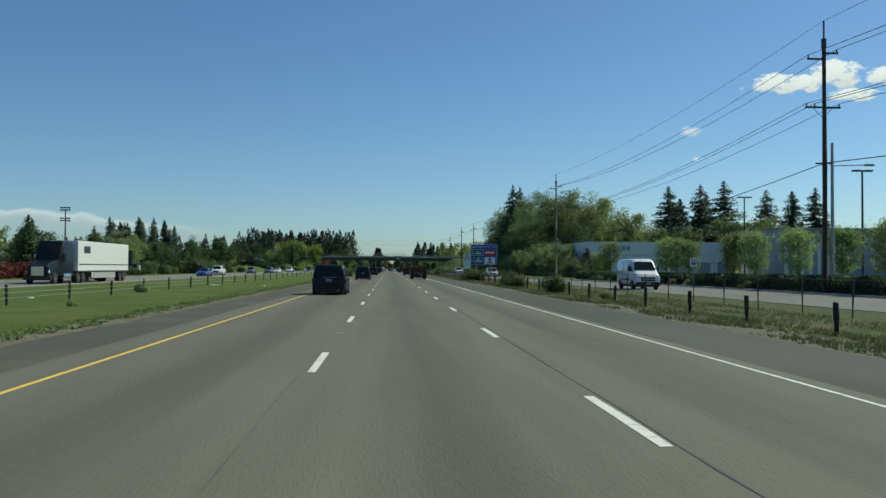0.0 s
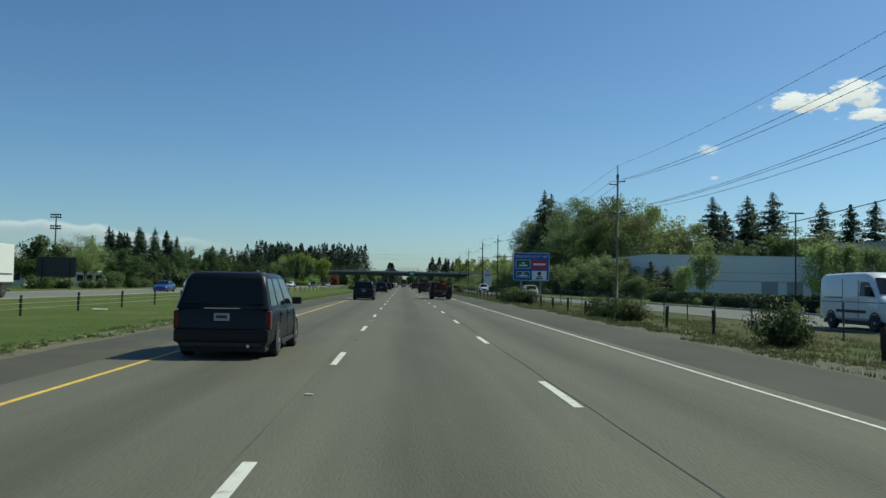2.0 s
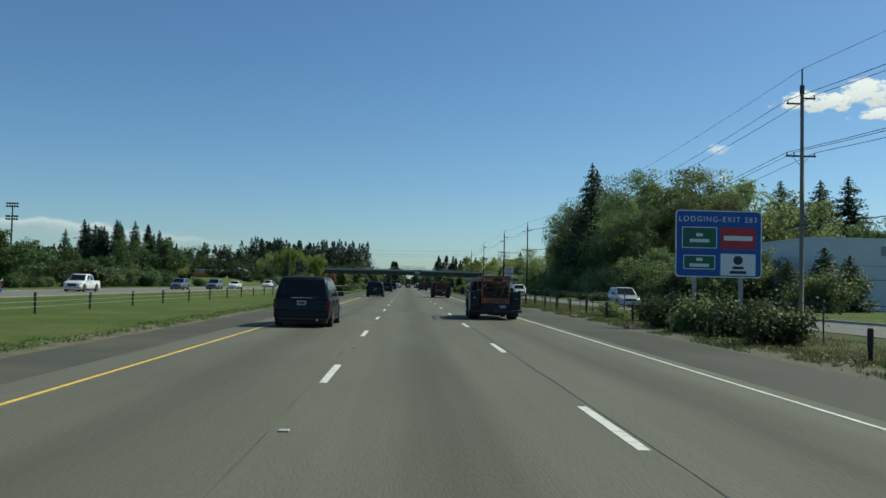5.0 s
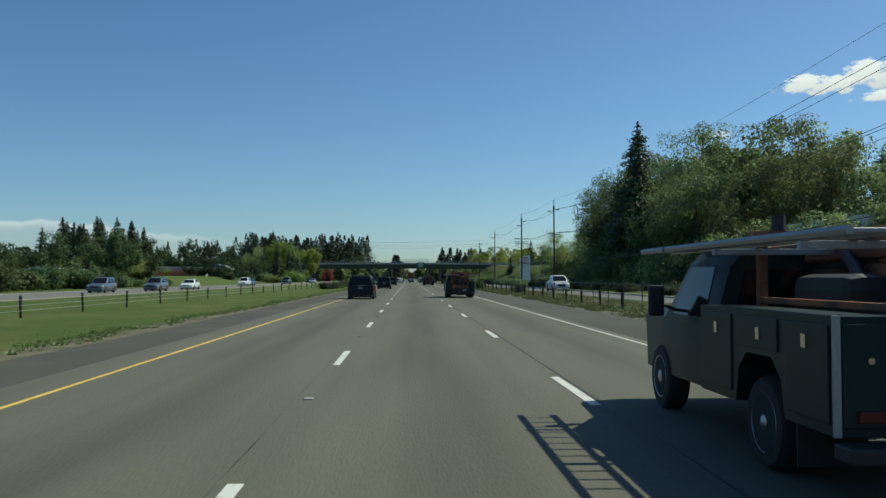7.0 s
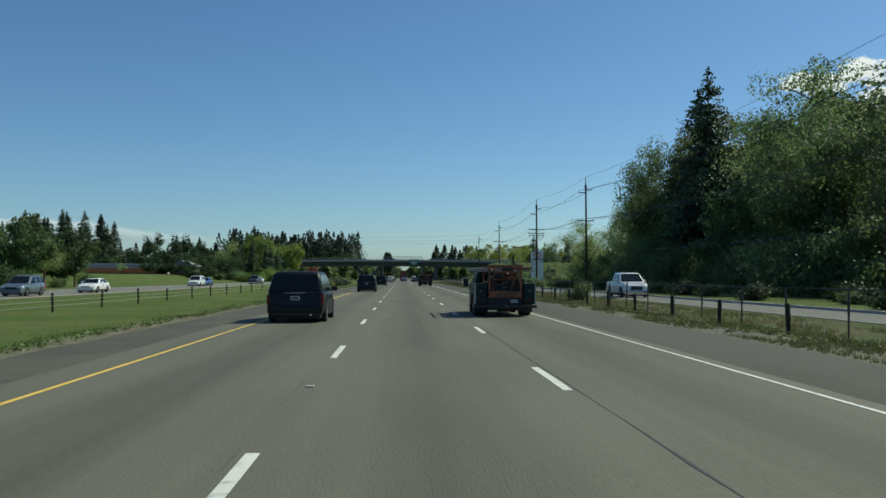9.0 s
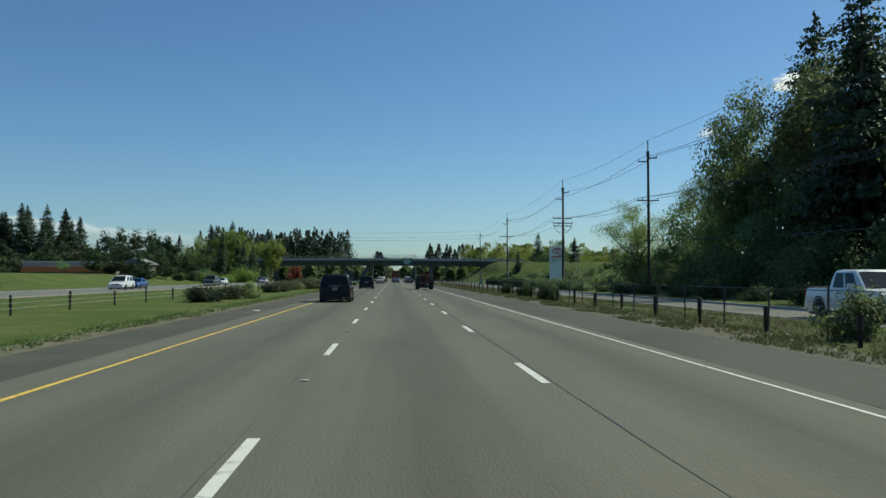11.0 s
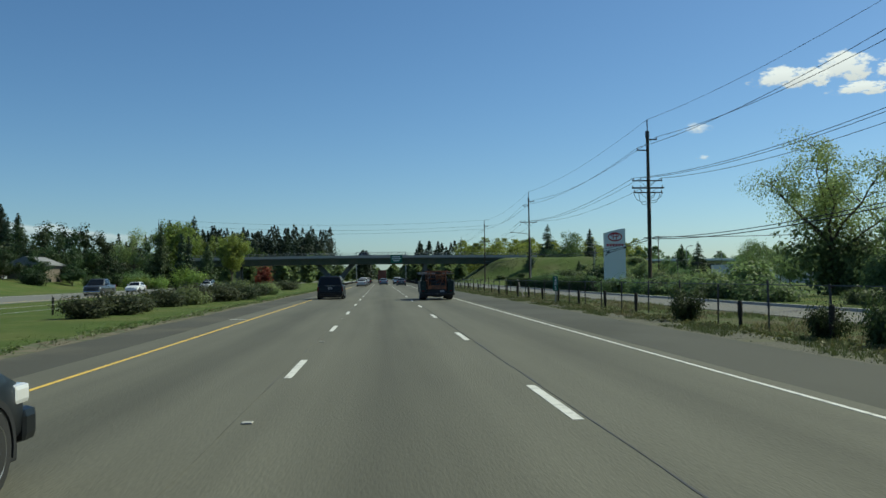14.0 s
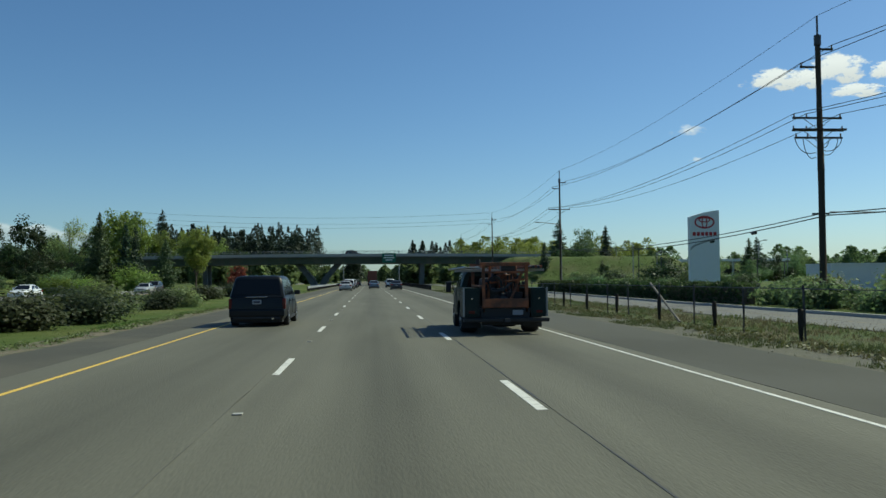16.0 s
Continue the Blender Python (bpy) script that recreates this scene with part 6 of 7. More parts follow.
KINDS = dict(
    sedan=dict(L=4.75, W=1.84, H=1.46, belt=0.97, body=((0, .66, .80), (.05, .88, .88), (.3, 1.03, .96), (.9, 1.03, 1), (2.4, .98, 1), (3.3, .96, 1), (4.1, .86, .97), (4.55, .74, .90), (4.72, .60, .80)), base=(.5, 3.4), roof=(1.25, 2.55), wheels=(.95, 3.75), r=.32, doors=2),
    suv=dict(L=4.65, W=1.88, H=1.72, belt=1.08, body=((0, .8, .84), (.05, 1.02, .93), (.25, 1.1, .98), (.9, 1.1, 1), (2.4, 1.07, 1), (3.2, 1.05, 1), (4.0, .97, .97), (4.45, .86, .91), (4.62, .7, .82)), base=(.06, 3.35), roof=(.42, 2.5), wheels=(.9, 3.65), r=.36, doors=3),
    minivan=dict(L=5.0, W=2.0, H=1.78, belt=1.06, body=((0, .72, .86), (.05, 1.0, .94), (.25, 1.08, .985), (.9, 1.08, 1), (2.4, 1.06, 1), (3.6, 1.03, 1), (4.3, .94, .97), (4.8, .8, .9), (5.0, .66, .82)), base=(.05, 4.1), roof=(.38, 2.95), wheels=(1.0, 4.0), r=.34, doors=3),
    pickup=dict(L=5.7, W=2.0, H=1.9, belt=1.2, body=((0, .9, .9), (.05, 1.15, .97), (.3, 1.2, 1), (1.9, 1.2, 1), (2.8, 1.2, 1), (4.1, 1.18, 1), (4.9, 1.14, .985), (5.3, 1.1, .95), (5.55, 1.0, .9), (5.68, .8, .82)), base=(1.9, 4.45), roof=(2.05, 3.6), wheels=(1.25, 4.75), r=.41, doors=2),
    cargo=dict(L=5.95, W=2.06, H=2.5, belt=1.25, body=((0, 1.1, .95), (.05, 1.25, .98), (.3, 1.27, 1), (2.4, 1.27, 1), (4.4, 1.25, 1), (5.2, 1.15, .97), (5.7, .95, .92), (5.93, .75, .84)), base=(.03, 5.15), roof=(.1, 4.45), wheels=(1.1, 4.85), r=.35, doors=1),
)


def vehicle(kind, colour, m, label, category="car", group=""):
    """Faces along +y, its tail at the origin. Body, glasshouse, panes, lamps, bumpers, mirrors, wheels."""
    K = KINDS[kind]
    L, hw, H, belt = K["L"], K["W"] / 2, K["H"], K["belt"]
    v = thing({"cargo": "cargo_van", "suv": "suv", "minivan": "minivan", "pickup": "pickup_truck", "sedan": "sedan"}[kind], m, label, category, group)
    col = PAINT[colour]
    bm = bmesh.new()
    loft(bm, [body_ring(y, hw * w, 0.24, z) for y, z, w in K["body"]])
    part("body", bm, col, v, smooth=True)
    part("underbody", boxes(((-hw * 0.86, 0.15, 0.14), (hw * 0.86, L - 0.2, 0.3)), bevel=0.03), M["black"], v)
    (b0, b1), (r0, r1) = K["base"], K["roof"]
    wb, wr = hw * 0.955, hw * {"cargo": 0.88, "minivan": 0.78, "sedan": 0.7}.get(kind, 0.77)
    zb = belt - 0.04
    bm = bmesh.new()
    rows = []
    for f, drop in ((0, 0), (0.55, 0), (0.88, 0), (1.0, 0)):
        z = zb + (H - 0.05 - zb) * f
        w = wb + (wr - wb) * f ** 1.15
        y0, y1 = b0 + (r0 - b0) * f ** 0.9, b1 + (r1 - b1) * f
        rows.append([(-w, y0, z), (w, y0, z), (w, y1, z), (-w, y1, z)])

    def rounded(q, c):
        (x0, ya, z), (x1, yb) = q[0], q[2][:2]
        return [(x0 + c, ya, z), (x1 - c, ya, z), (x1 - c * 0.3, ya + c * 0.3, z), (x1, ya + c, z), (x1, yb - c, z), (x1 - c * 0.3, yb - c * 0.3, z), (x1 - c, yb, z), (x0 + c, yb, z), (x0 + c * 0.3, yb - c * 0.3, z), (x0, yb - c, z), (x0, ya + c, z), (x0 + c * 0.3, ya + c * 0.3, z)]
    top = lambda f, e, z: [(-wr * f, r0 + e, z), (wr * f, r0 + e, z), (wr * f, r1 - e, z), (-wr * f, r1 - e, z)]
    loft(bm, [rounded(q, 0.09) for q in rows[:3]] + [rounded(top(f, e, H - d), c) for f, e, d, c in ((0.985, 0.0, 0.075, 0.1), (0.93, 0.04, 0.035, 0.11), (0.82, 0.11, 0.012, 0.12), (0.6, 0.22, 0.0, 0.12))])
    part("glasshouse", bm, col, v, smooth=True)
    lo, hi = rows[0], rows[3]

    def side(s, t0, t1, name="side_window"):
        e = 0.07
        zz0, zz1 = 0.06, 0.90

        def at(t, f):
            a = Vector((s * wb, b0 + (b1 - b0) * t, zb)).lerp(Vector((s * wr, r0 + (r1 - r0) * t, H - 0.05)), f)
            return a
        c = [at(t0, zz0), at(t1, zz0), at(t1, zz1), at(t0, zz1)]
        if s < 0:
            c = [c[1], c[0], c[3], c[2]]
        part(name, panel(bmesh.new(), c, 0.03, 0.014, 0.03), M["glass"], v)

    cuts = {2: ((.12, .46), (.5, .86)), 3: ((.03, .24), (.28, .56), (.6, .9)), 1: ((.74, .93),)}[K["doors"]]
    for s in (-1, 1):
        for t0, t1 in cuts:
            side(s, t0, t1)
    a = [Vector(p) for p in lo]
    c = [Vector(p) for p in hi]
    rear = [a[0].lerp(a[1], 0.06).lerp(c[0], 0.12), a[1].lerp(a[0], 0.06).lerp(c[1], 0.12), c[1].lerp(c[0], 0.05).lerp(a[1], 0.12), c[0].lerp(c[1], 0.05).lerp(a[0], 0.12)]
    if kind == "cargo":
        for q in (0, 1):
            rr = [rear[0].lerp(rear[1], 0.52 * q), rear[0].lerp(rear[1], 0.48 + 0.52 * q), rear[3].lerp(rear[2], 0.48 + 0.52 * q), rear[3].lerp(rear[2], 0.52 * q)]
            rr = [rr[0].lerp(rr[3], .35), rr[1].lerp(rr[2], .35), rr[2].lerp(rr[1], .15), rr[3].lerp(rr[0], .15)]
            part("rear_window", panel(bmesh.new(), rr, 0.05, 0.014, 0.03), M["glass"], v)
    else:
        part("rear_window", panel(bmesh.new(), rear, 0.02, 0.016, 0.03), M["glass"], v)
    front = [a[2].lerp(a[3], 0.05).lerp(c[2], 0.06), a[3].lerp(a[2], 0.05).lerp(c[3], 0.06), c[3].lerp(c[2], 0.05).lerp(a[3], 0.06), c[2].lerp(c[3], 0.05).lerp(a[2], 0.06)]
    part("windscreen", panel(bmesh.new(), front, 0.02, 0.016, 0.03), M["glass"], v)
    # tail: lamps, bumper, plate, handle bar
    zl = belt - 0.08
    tall = kind in ("suv", "minivan", "cargo", "pickup")
    for s in (-1, 1):
        x0, x1 = sorted((s * hw * (0.86 if tall else 0.60), s * hw * 0.975))
        part("tail_lamp", boxes(((x0, -0.005 + (0.02 if tall else 0.0), zl - (0.38 if tall else 0.16)), (x1, 0.22, zl)), bevel=0.03), M["dark_lens"] if kind == "minivan" else M["red_lens"], v, "red tail lamp")
        x0, x1 = sorted((s * hw * 0.55, s * hw * 0.93))
        zf = K["body"][-2][1] - 0.1
        part("headlamp", boxes(((x0, L - 0.42, zf - 0.09), (x1, L - 0.13, zf + 0.07)), bevel=0.04), M["clear_lens"], v, "clear headlamp")
        part("mirror", boxes((tuple(sorted((s * hw * 0.97, s * (hw + 0.2))))[:1] + (b1 - 0.75, belt - 0.0), tuple(sorted((s * hw * 0.97, s * (hw + 0.2))))[1:] + (b1 - 0.6, belt + 0.17)), bevel=0.035), M["black"] if colour != "white" else col, v, "door mirror")
        for y in K["wheels"]:
            wheel(v, s * (hw - 0.105), y, K["r"], 0.23)
            bm = arch(s, hw + 0.004, y, K["r"], K["r"] * 1.02, K["r"] * 1.17, 0.08)
            part("wheel_arch", bm, M["black"], v)
    bump = M["black"] if kind in ("suv", "cargo") else (M["chrome"] if kind == "pickup" else col)
    part("rear_bumper", boxes(((-hw * 0.95, -0.09, 0.34), (hw * 0.95, 0.2, 0.62)), bevel=0.06), bump, v)
    part("front_bumper", boxes(((-hw * 0.92, L - 0.25, 0.28), (hw * 0.92, L + 0.06, 0.56)), bevel=0.07), bump if kind == "pickup" else col, v)
    part("grille", boxes(((-hw * 0.45, L - 0.2, 0.58), (hw * 0.45, L + 0.015, K["body"][-1][1] + 0.06)), bevel=0.02), M["black"], v)
    part("exhaust_pipe", tube(bmesh.new(), (hw * 0.55, -0.12, 0.28), (hw * 0.55, 0.3, 0.28), 0.035, n=10), M["chrome"], v)
    part("rear_valance", boxes(((-hw * 0.8, -0.1, 0.26), (hw * 0.8, 0.05, 0.35)), bevel=0.02), M["black"], v)
    zp = 0.86 if tall else 0.72
    pl = part("number_plate", boxes(((-0.155, -0.05, zp - 0.08), (0.155, -0.012 if tall else 0.02, zp + 0.075)), bevel=0.008), M["plate"], v, "pale number plate")
    part("plate_bar", boxes(((-0.11, -0.056, zp - 0.03), (0.11, -0.049, zp + 0.03))), M["ink"], pl)
    if kind in ("minivan", "suv"):
        part("tailgate_trim", boxes(((-0.36, -0.045, zp + 0.16), (0.36, 0.02, zp + 0.185)), bevel=0.01), M["chrome"], v, "chrome tailgate strip")
    if kind == "suv":
        each("roof_rail", M["black"], v, (((-wr * 0.86, r0 + 0.2, H - 0.02), (-wr * 0.80, r1 - 0.2, H + 0.035)), ((wr * 0.80, r0 + 0.2, H - 0.02), (wr * 0.86, r1 - 0.2, H + 0.035))), "", 0.01)
    if kind == "pickup":
        # solid block; the dark inside of an open bed is put into its colour
        part("load_bed", boxes(((-hw * 0.84, 0.12, 0.95), (hw * 0.84, 1.85, 1.235))), M["black"], v, "black block in place of the open load bed")
    for s in (-1, 1):
        xa, xb = sorted((s * hw * 0.985, s * (hw + 0.003)))
        for t in (.3, .58, .86):
            y = b0 + (b1 - b0) * t
            part("door_seam", boxes(((xa, y, 0.42), (xb, y + 0.012, belt - 0.1))), M["black"], v)
        part("sill", boxes(((xa, K["wheels"][0] + 0.5, 0.24), (xb + 0.004 * s, K["wheels"][1] - 0.5, 0.34)), bevel=0.02), M["black"], v)
        for t in ((.5,) if K["doors"] < 2 else (.34, .62)):
            y = b0 + (b1 - b0) * t
            part("door_handle", boxes((tuple(sorted((s * hw * 0.985, s * (hw + 0.03))))[:1] + (y, belt - 0.2), tuple(sorted((s * hw * 0.985, s * (hw + 0.03))))[1:] + (y + 0.18, belt - 0.165)), bevel=0.008), M["black"], v)
    return v


def semi(m, cab, label, trailer=True, trailer_paint="white"):
    """Tractor and box trailer, facing +y, the trailer's tail at the origin."""
    v = thing("semi_truck", m, label, "truck")
    if trailer:
        part("trailer_box", boxes(((-1.3, 0, 1.15), (1.3, 16.0, 4.1)), bevel=0.04), PAINT[trailer_paint], v, "long white box trailer body" if trailer_paint == "white" else "red box trailer body")
        each("trailer_rail", M["black"], v, (((-1.31, 0.02, 1.05), (1.31, 15.9, 1.2)), ((-1.315, 0.3, 1.75), (1.315, 15.7, 1.86))), "", 0.01)
        for s in (-1, 1):
            part("skirt", boxes((tuple(sorted((s * 1.22, s * 1.28)))[:1] + (4.6, 0.45), tuple(sorted((s * 1.22, s * 1.28)))[1:] + (11.5, 1.05))), M["grey_wall"], v)
            part("logo_patch", boxes((tuple(sorted((s * 1.29, s * 1.312)))[:1] + (12.6, 2.9), tuple(sorted((s * 1.29, s * 1.312)))[1:] + (14.4, 3.6))), M["ink"], v, "plain dark square emblem")
            for y in (1.6, 2.9):
                wheel(v, s * 1.02, y, 0.51, 0.5, True)
            part("tail_lamp", boxes(((s * 1.05 - 0.12, -0.03, 1.0), (s * 1.05 + 0.12, 0.05, 1.12)), bevel=0.01), M["red_lens"], v)
        each("rear_door", PAINT[trailer_paint], v, (((-1.22, -0.03, 1.25), (-0.01, 0.01, 4.0)), ((0.01, -0.03, 1.25), (1.22, 0.01, 4.0))), "", 0.01)
        part("under_guard", boxes(((-1.1, -0.02, 0.5), (1.1, 0.06, 0.6)), ((-0.7, 0, 0.6), (-0.62, 0.06, 1.1)), ((0.62, 0, 0.6), (0.7, 0.06, 1.1))), M["galv"], v)
    o = 16.3
    part("chassis", boxes(((-0.5, 13.2, 0.6), (0.5, o + 6.0, 0.95)), bevel=0.03), M["black"], v)
    bm = bmesh.new()
    sec = lambda y, w, z0, z1: [(-w, y, z0), (w, y, z0), (w, y, z1 - 0.25), (w * 0.86, y, z1), (-w * 0.86, y, z1), (-w, y, z1 - 0.25)]
    loft(bm, [sec(o + 0.7, 1.22, 0.75, 3.9), sec(o + 2.9, 1.22, 0.75, 3.95), sec(o + 3.5, 1.15, 0.75, 3.1), sec(o + 3.95, 1.1, 0.75, 2.2), sec(o + 5.3, 1.0, 0.62, 1.95), sec(o + 6.0, 0.92, 0.5, 1.65)])
    part("cab", bm, PAINT[cab], v, smooth=True)
    part("windscreen", panel(bmesh.new(), [(1.05, o + 3.93, 2.22), (-1.05, o + 3.93, 2.22), (-1.08, o + 3.5, 3.05), (1.08, o + 3.5, 3.05)], 0.05, 0.02, 0.03), M["glass"], v)
    part("grille", boxes(((-0.55, o + 5.9, 0.75), (0.55, o + 6.04, 1.6)), bevel=0.03), M["chrome"], v)
    part("front_bumper", boxes(((-1.2, o + 5.75, 0.35), (1.2, o + 6.15, 0.72)), bevel=0.06), M["black"], v)
    for s in (-1, 1):
        part("side_window", panel(bmesh.new(), [(s * 1.2, o + 2.5, 2.2), (s * 1.14, o + 3.6, 2.2), (s * 1.14, o + 3.3, 2.95), (s * 1.2, o + 2.5, 2.95)][::s], 0.04, 0.03, 0.04), M["glass"], v)
        part("headlamp", boxes(((s * 0.8 - 0.18, o + 5.72, 1.0), (s * 0.8 + 0.18, o + 5.98, 1.25)), bevel=0.04), M["clear_lens"], v)
        part("mirror", boxes(((s * 1.42 - 0.08, o + 3.5, 2.0), (s * 1.42 + 0.08, o + 3.62, 2.8)), bevel=0.03), M["black"], v)
        part("fuel_tank", tube(bmesh.new(), (s * 0.98, o + 1.4, 0.75), (s * 0.98, o + 3.2, 0.75), 0.32, n=14), M["chrome"], v)
        part("exhaust_stack", tube(bmesh.new(), (s * 1.05, o + 0.55, 1.0), (s * 1.05, o + 0.55, 4.0), 0.08), M["chrome"], v)
        wheel(v, s * 1.05, o + 5.0, 0.51, 0.32)
        for y in (o - 1.9, o - 0.55):
            wheel(v, s * 1.02, y, 0.51, 0.5, True)
    return v


def cargo_van(m):
    """A tall panel van facing +y, its tail at the origin."""
    v = thing("cargo_van", m, "tall white cargo van with a black grille on the frontage road", "van", SIDE_ROAD)
    W = PAINT["white"]
    hw = 1.0

    def ring(y, w, z0, z1, top, soft):
        zb = min(1.35, z1 - soft * 1.5)
        half = [(w * 0.9, z0), (w * 0.985, z0 + 0.1), (w, (z0 + zb) / 2), (w * 0.995, zb), (w * (0.5 + 0.5 * top), z1 - soft), (w * top * 0.97, z1 - soft * 0.35), (w * top * 0.85, z1 - soft * 0.06), (w * top * 0.4, z1)]
        return [(a, y, b) for a, b in half] + [(-a, y, b) for a, b in half[::-1]]
    bm = bmesh.new()
    loft(bm, [ring(*r) for r in ((0.0, 0.95, 0.5, 2.26, .88, .2), (0.04, 0.985, 0.42, 2.33, .89, .22), (0.3, 1.0, 0.4, 2.37, .9, .24), (2.6, 1.0, 0.4, 2.42, .9, .24), (3.55, 1.0, 0.4, 2.41, .89, .24), (3.85, 1.0, 0.4, 2.34, .87, .22),
                                   (4.05, 1.0, 0.4, 2.2, .86, .2), (4.7, 1.0, 0.4, 1.5, .9, .12), (4.82, 1.0, 0.4, 1.4, .9, .1), (5.2, 0.98, 0.4, 1.27, .88, .1), (5.42, 0.94, 0.36, 1.1, .88, .1), (5.52, 0.88, 0.36, 0.86, .9, .1))])
    part("body", bm, W, v, smooth=True)
    part("windscreen", panel(bmesh.new(), [(0.86, 4.7, 1.52), (-0.86, 4.7, 1.52), (-0.74, 4.09, 2.17), (0.74, 4.09, 2.17)], 0.03, 0.03, 0.05), M["glass"], v)
    part("underbody", boxes(((-0.86, 0.1, 0.22), (0.86, 5.3, 0.46)), bevel=0.03), M["black"], v)
    part("front_bumper", boxes(((-0.93, 5.2, 0.26), (0.93, 5.62, 0.6)), bevel=0.09), M["black"], v, "black plastic front bumper")
    part("rear_bumper", boxes(((-0.93, -0.1, 0.4), (0.93, 0.15, 0.6)), bevel=0.04), M["black"], v)
    part("grille", boxes(((-0.56, 5.3, 0.66), (0.56, 5.56, 0.98)), bevel=0.05), M["black"], v, "wide black grille")
    part("grille_bar", boxes(((-0.5, 5.55, 0.8), (0.5, 5.575, 0.84))), M["chrome"], v)
    part("number_plate", boxes(((-0.16, 5.615, 0.4), (0.16, 5.63, 0.54))), M["plate"], v)
    for s in (-1, 1):
        x0, x1 = sorted((s * 0.6, s * 0.91))
        part("headlamp", boxes(((x0, 5.12, 0.9), (x1, 5.47, 1.1)), bevel=0.06), M["clear_lens"], v, "clear headlamp")
        c = [(s * 0.996, 3.4, 1.4), (s * 0.996, 4.55, 1.4), (s * 0.93, 4.02, 2.0), (s * 0.93, 3.4, 2.05)]
        part("side_window", panel(bmesh.new(), c if s > 0 else [c[1], c[0], c[3], c[2]], 0.02, 0.02, 0.05), M["glass"], v)
        a, b = sorted((s * 0.99, s * 1.012))
        part("side_moulding", boxes(((a, 1.5, 0.72), (b, 3.9, 0.84)), bevel=0.008), M["black"], v)
        each("door_seam", M["black"], v, (((a, 3.3, 0.5), (b - 0.006 * (s > 0), 3.318, 2.1)), ((a, 2.0, 0.5), (b - 0.006 * (s > 0), 2.018, 2.15))))
        part("slide_track", boxes(((a, 0.5, 1.32), (b, 2.0, 1.36))), M["black"], v)
        a, b = sorted((s * 1.0, s * 1.24))
        part("mirror", boxes(((a, 4.2, 1.42), (b, 4.34, 1.82)), bevel=0.05), M["black"], v, "tall door mirror")
        a, b = sorted((s * 0.82, s * 0.97))
        part("tail_lamp", boxes(((a, -0.02, 0.9), (b, 0.06, 1.7)), bevel=0.02), M["red_lens"], v)
        part("rear_window", panel(bmesh.new(), [(s * 0.45 - 0.36, -0.0, 1.5), (s * 0.45 + 0.36, -0.0, 1.5), (s * 0.45 + 0.34, 0.0, 2.05), (s * 0.45 - 0.34, 0.0, 2.05)], 0.02, 0.015, 0.03), M["glass"], v)
        for y in (1.05, 4.55):
            wheel(v, s * 0.89, y, 0.35, 0.24)
            bm = arch(s, 1.004, y, 0.36, 0.36, 0.43, 0.0)
            part("wheel_arch", bm, M["black"], v)
    return v


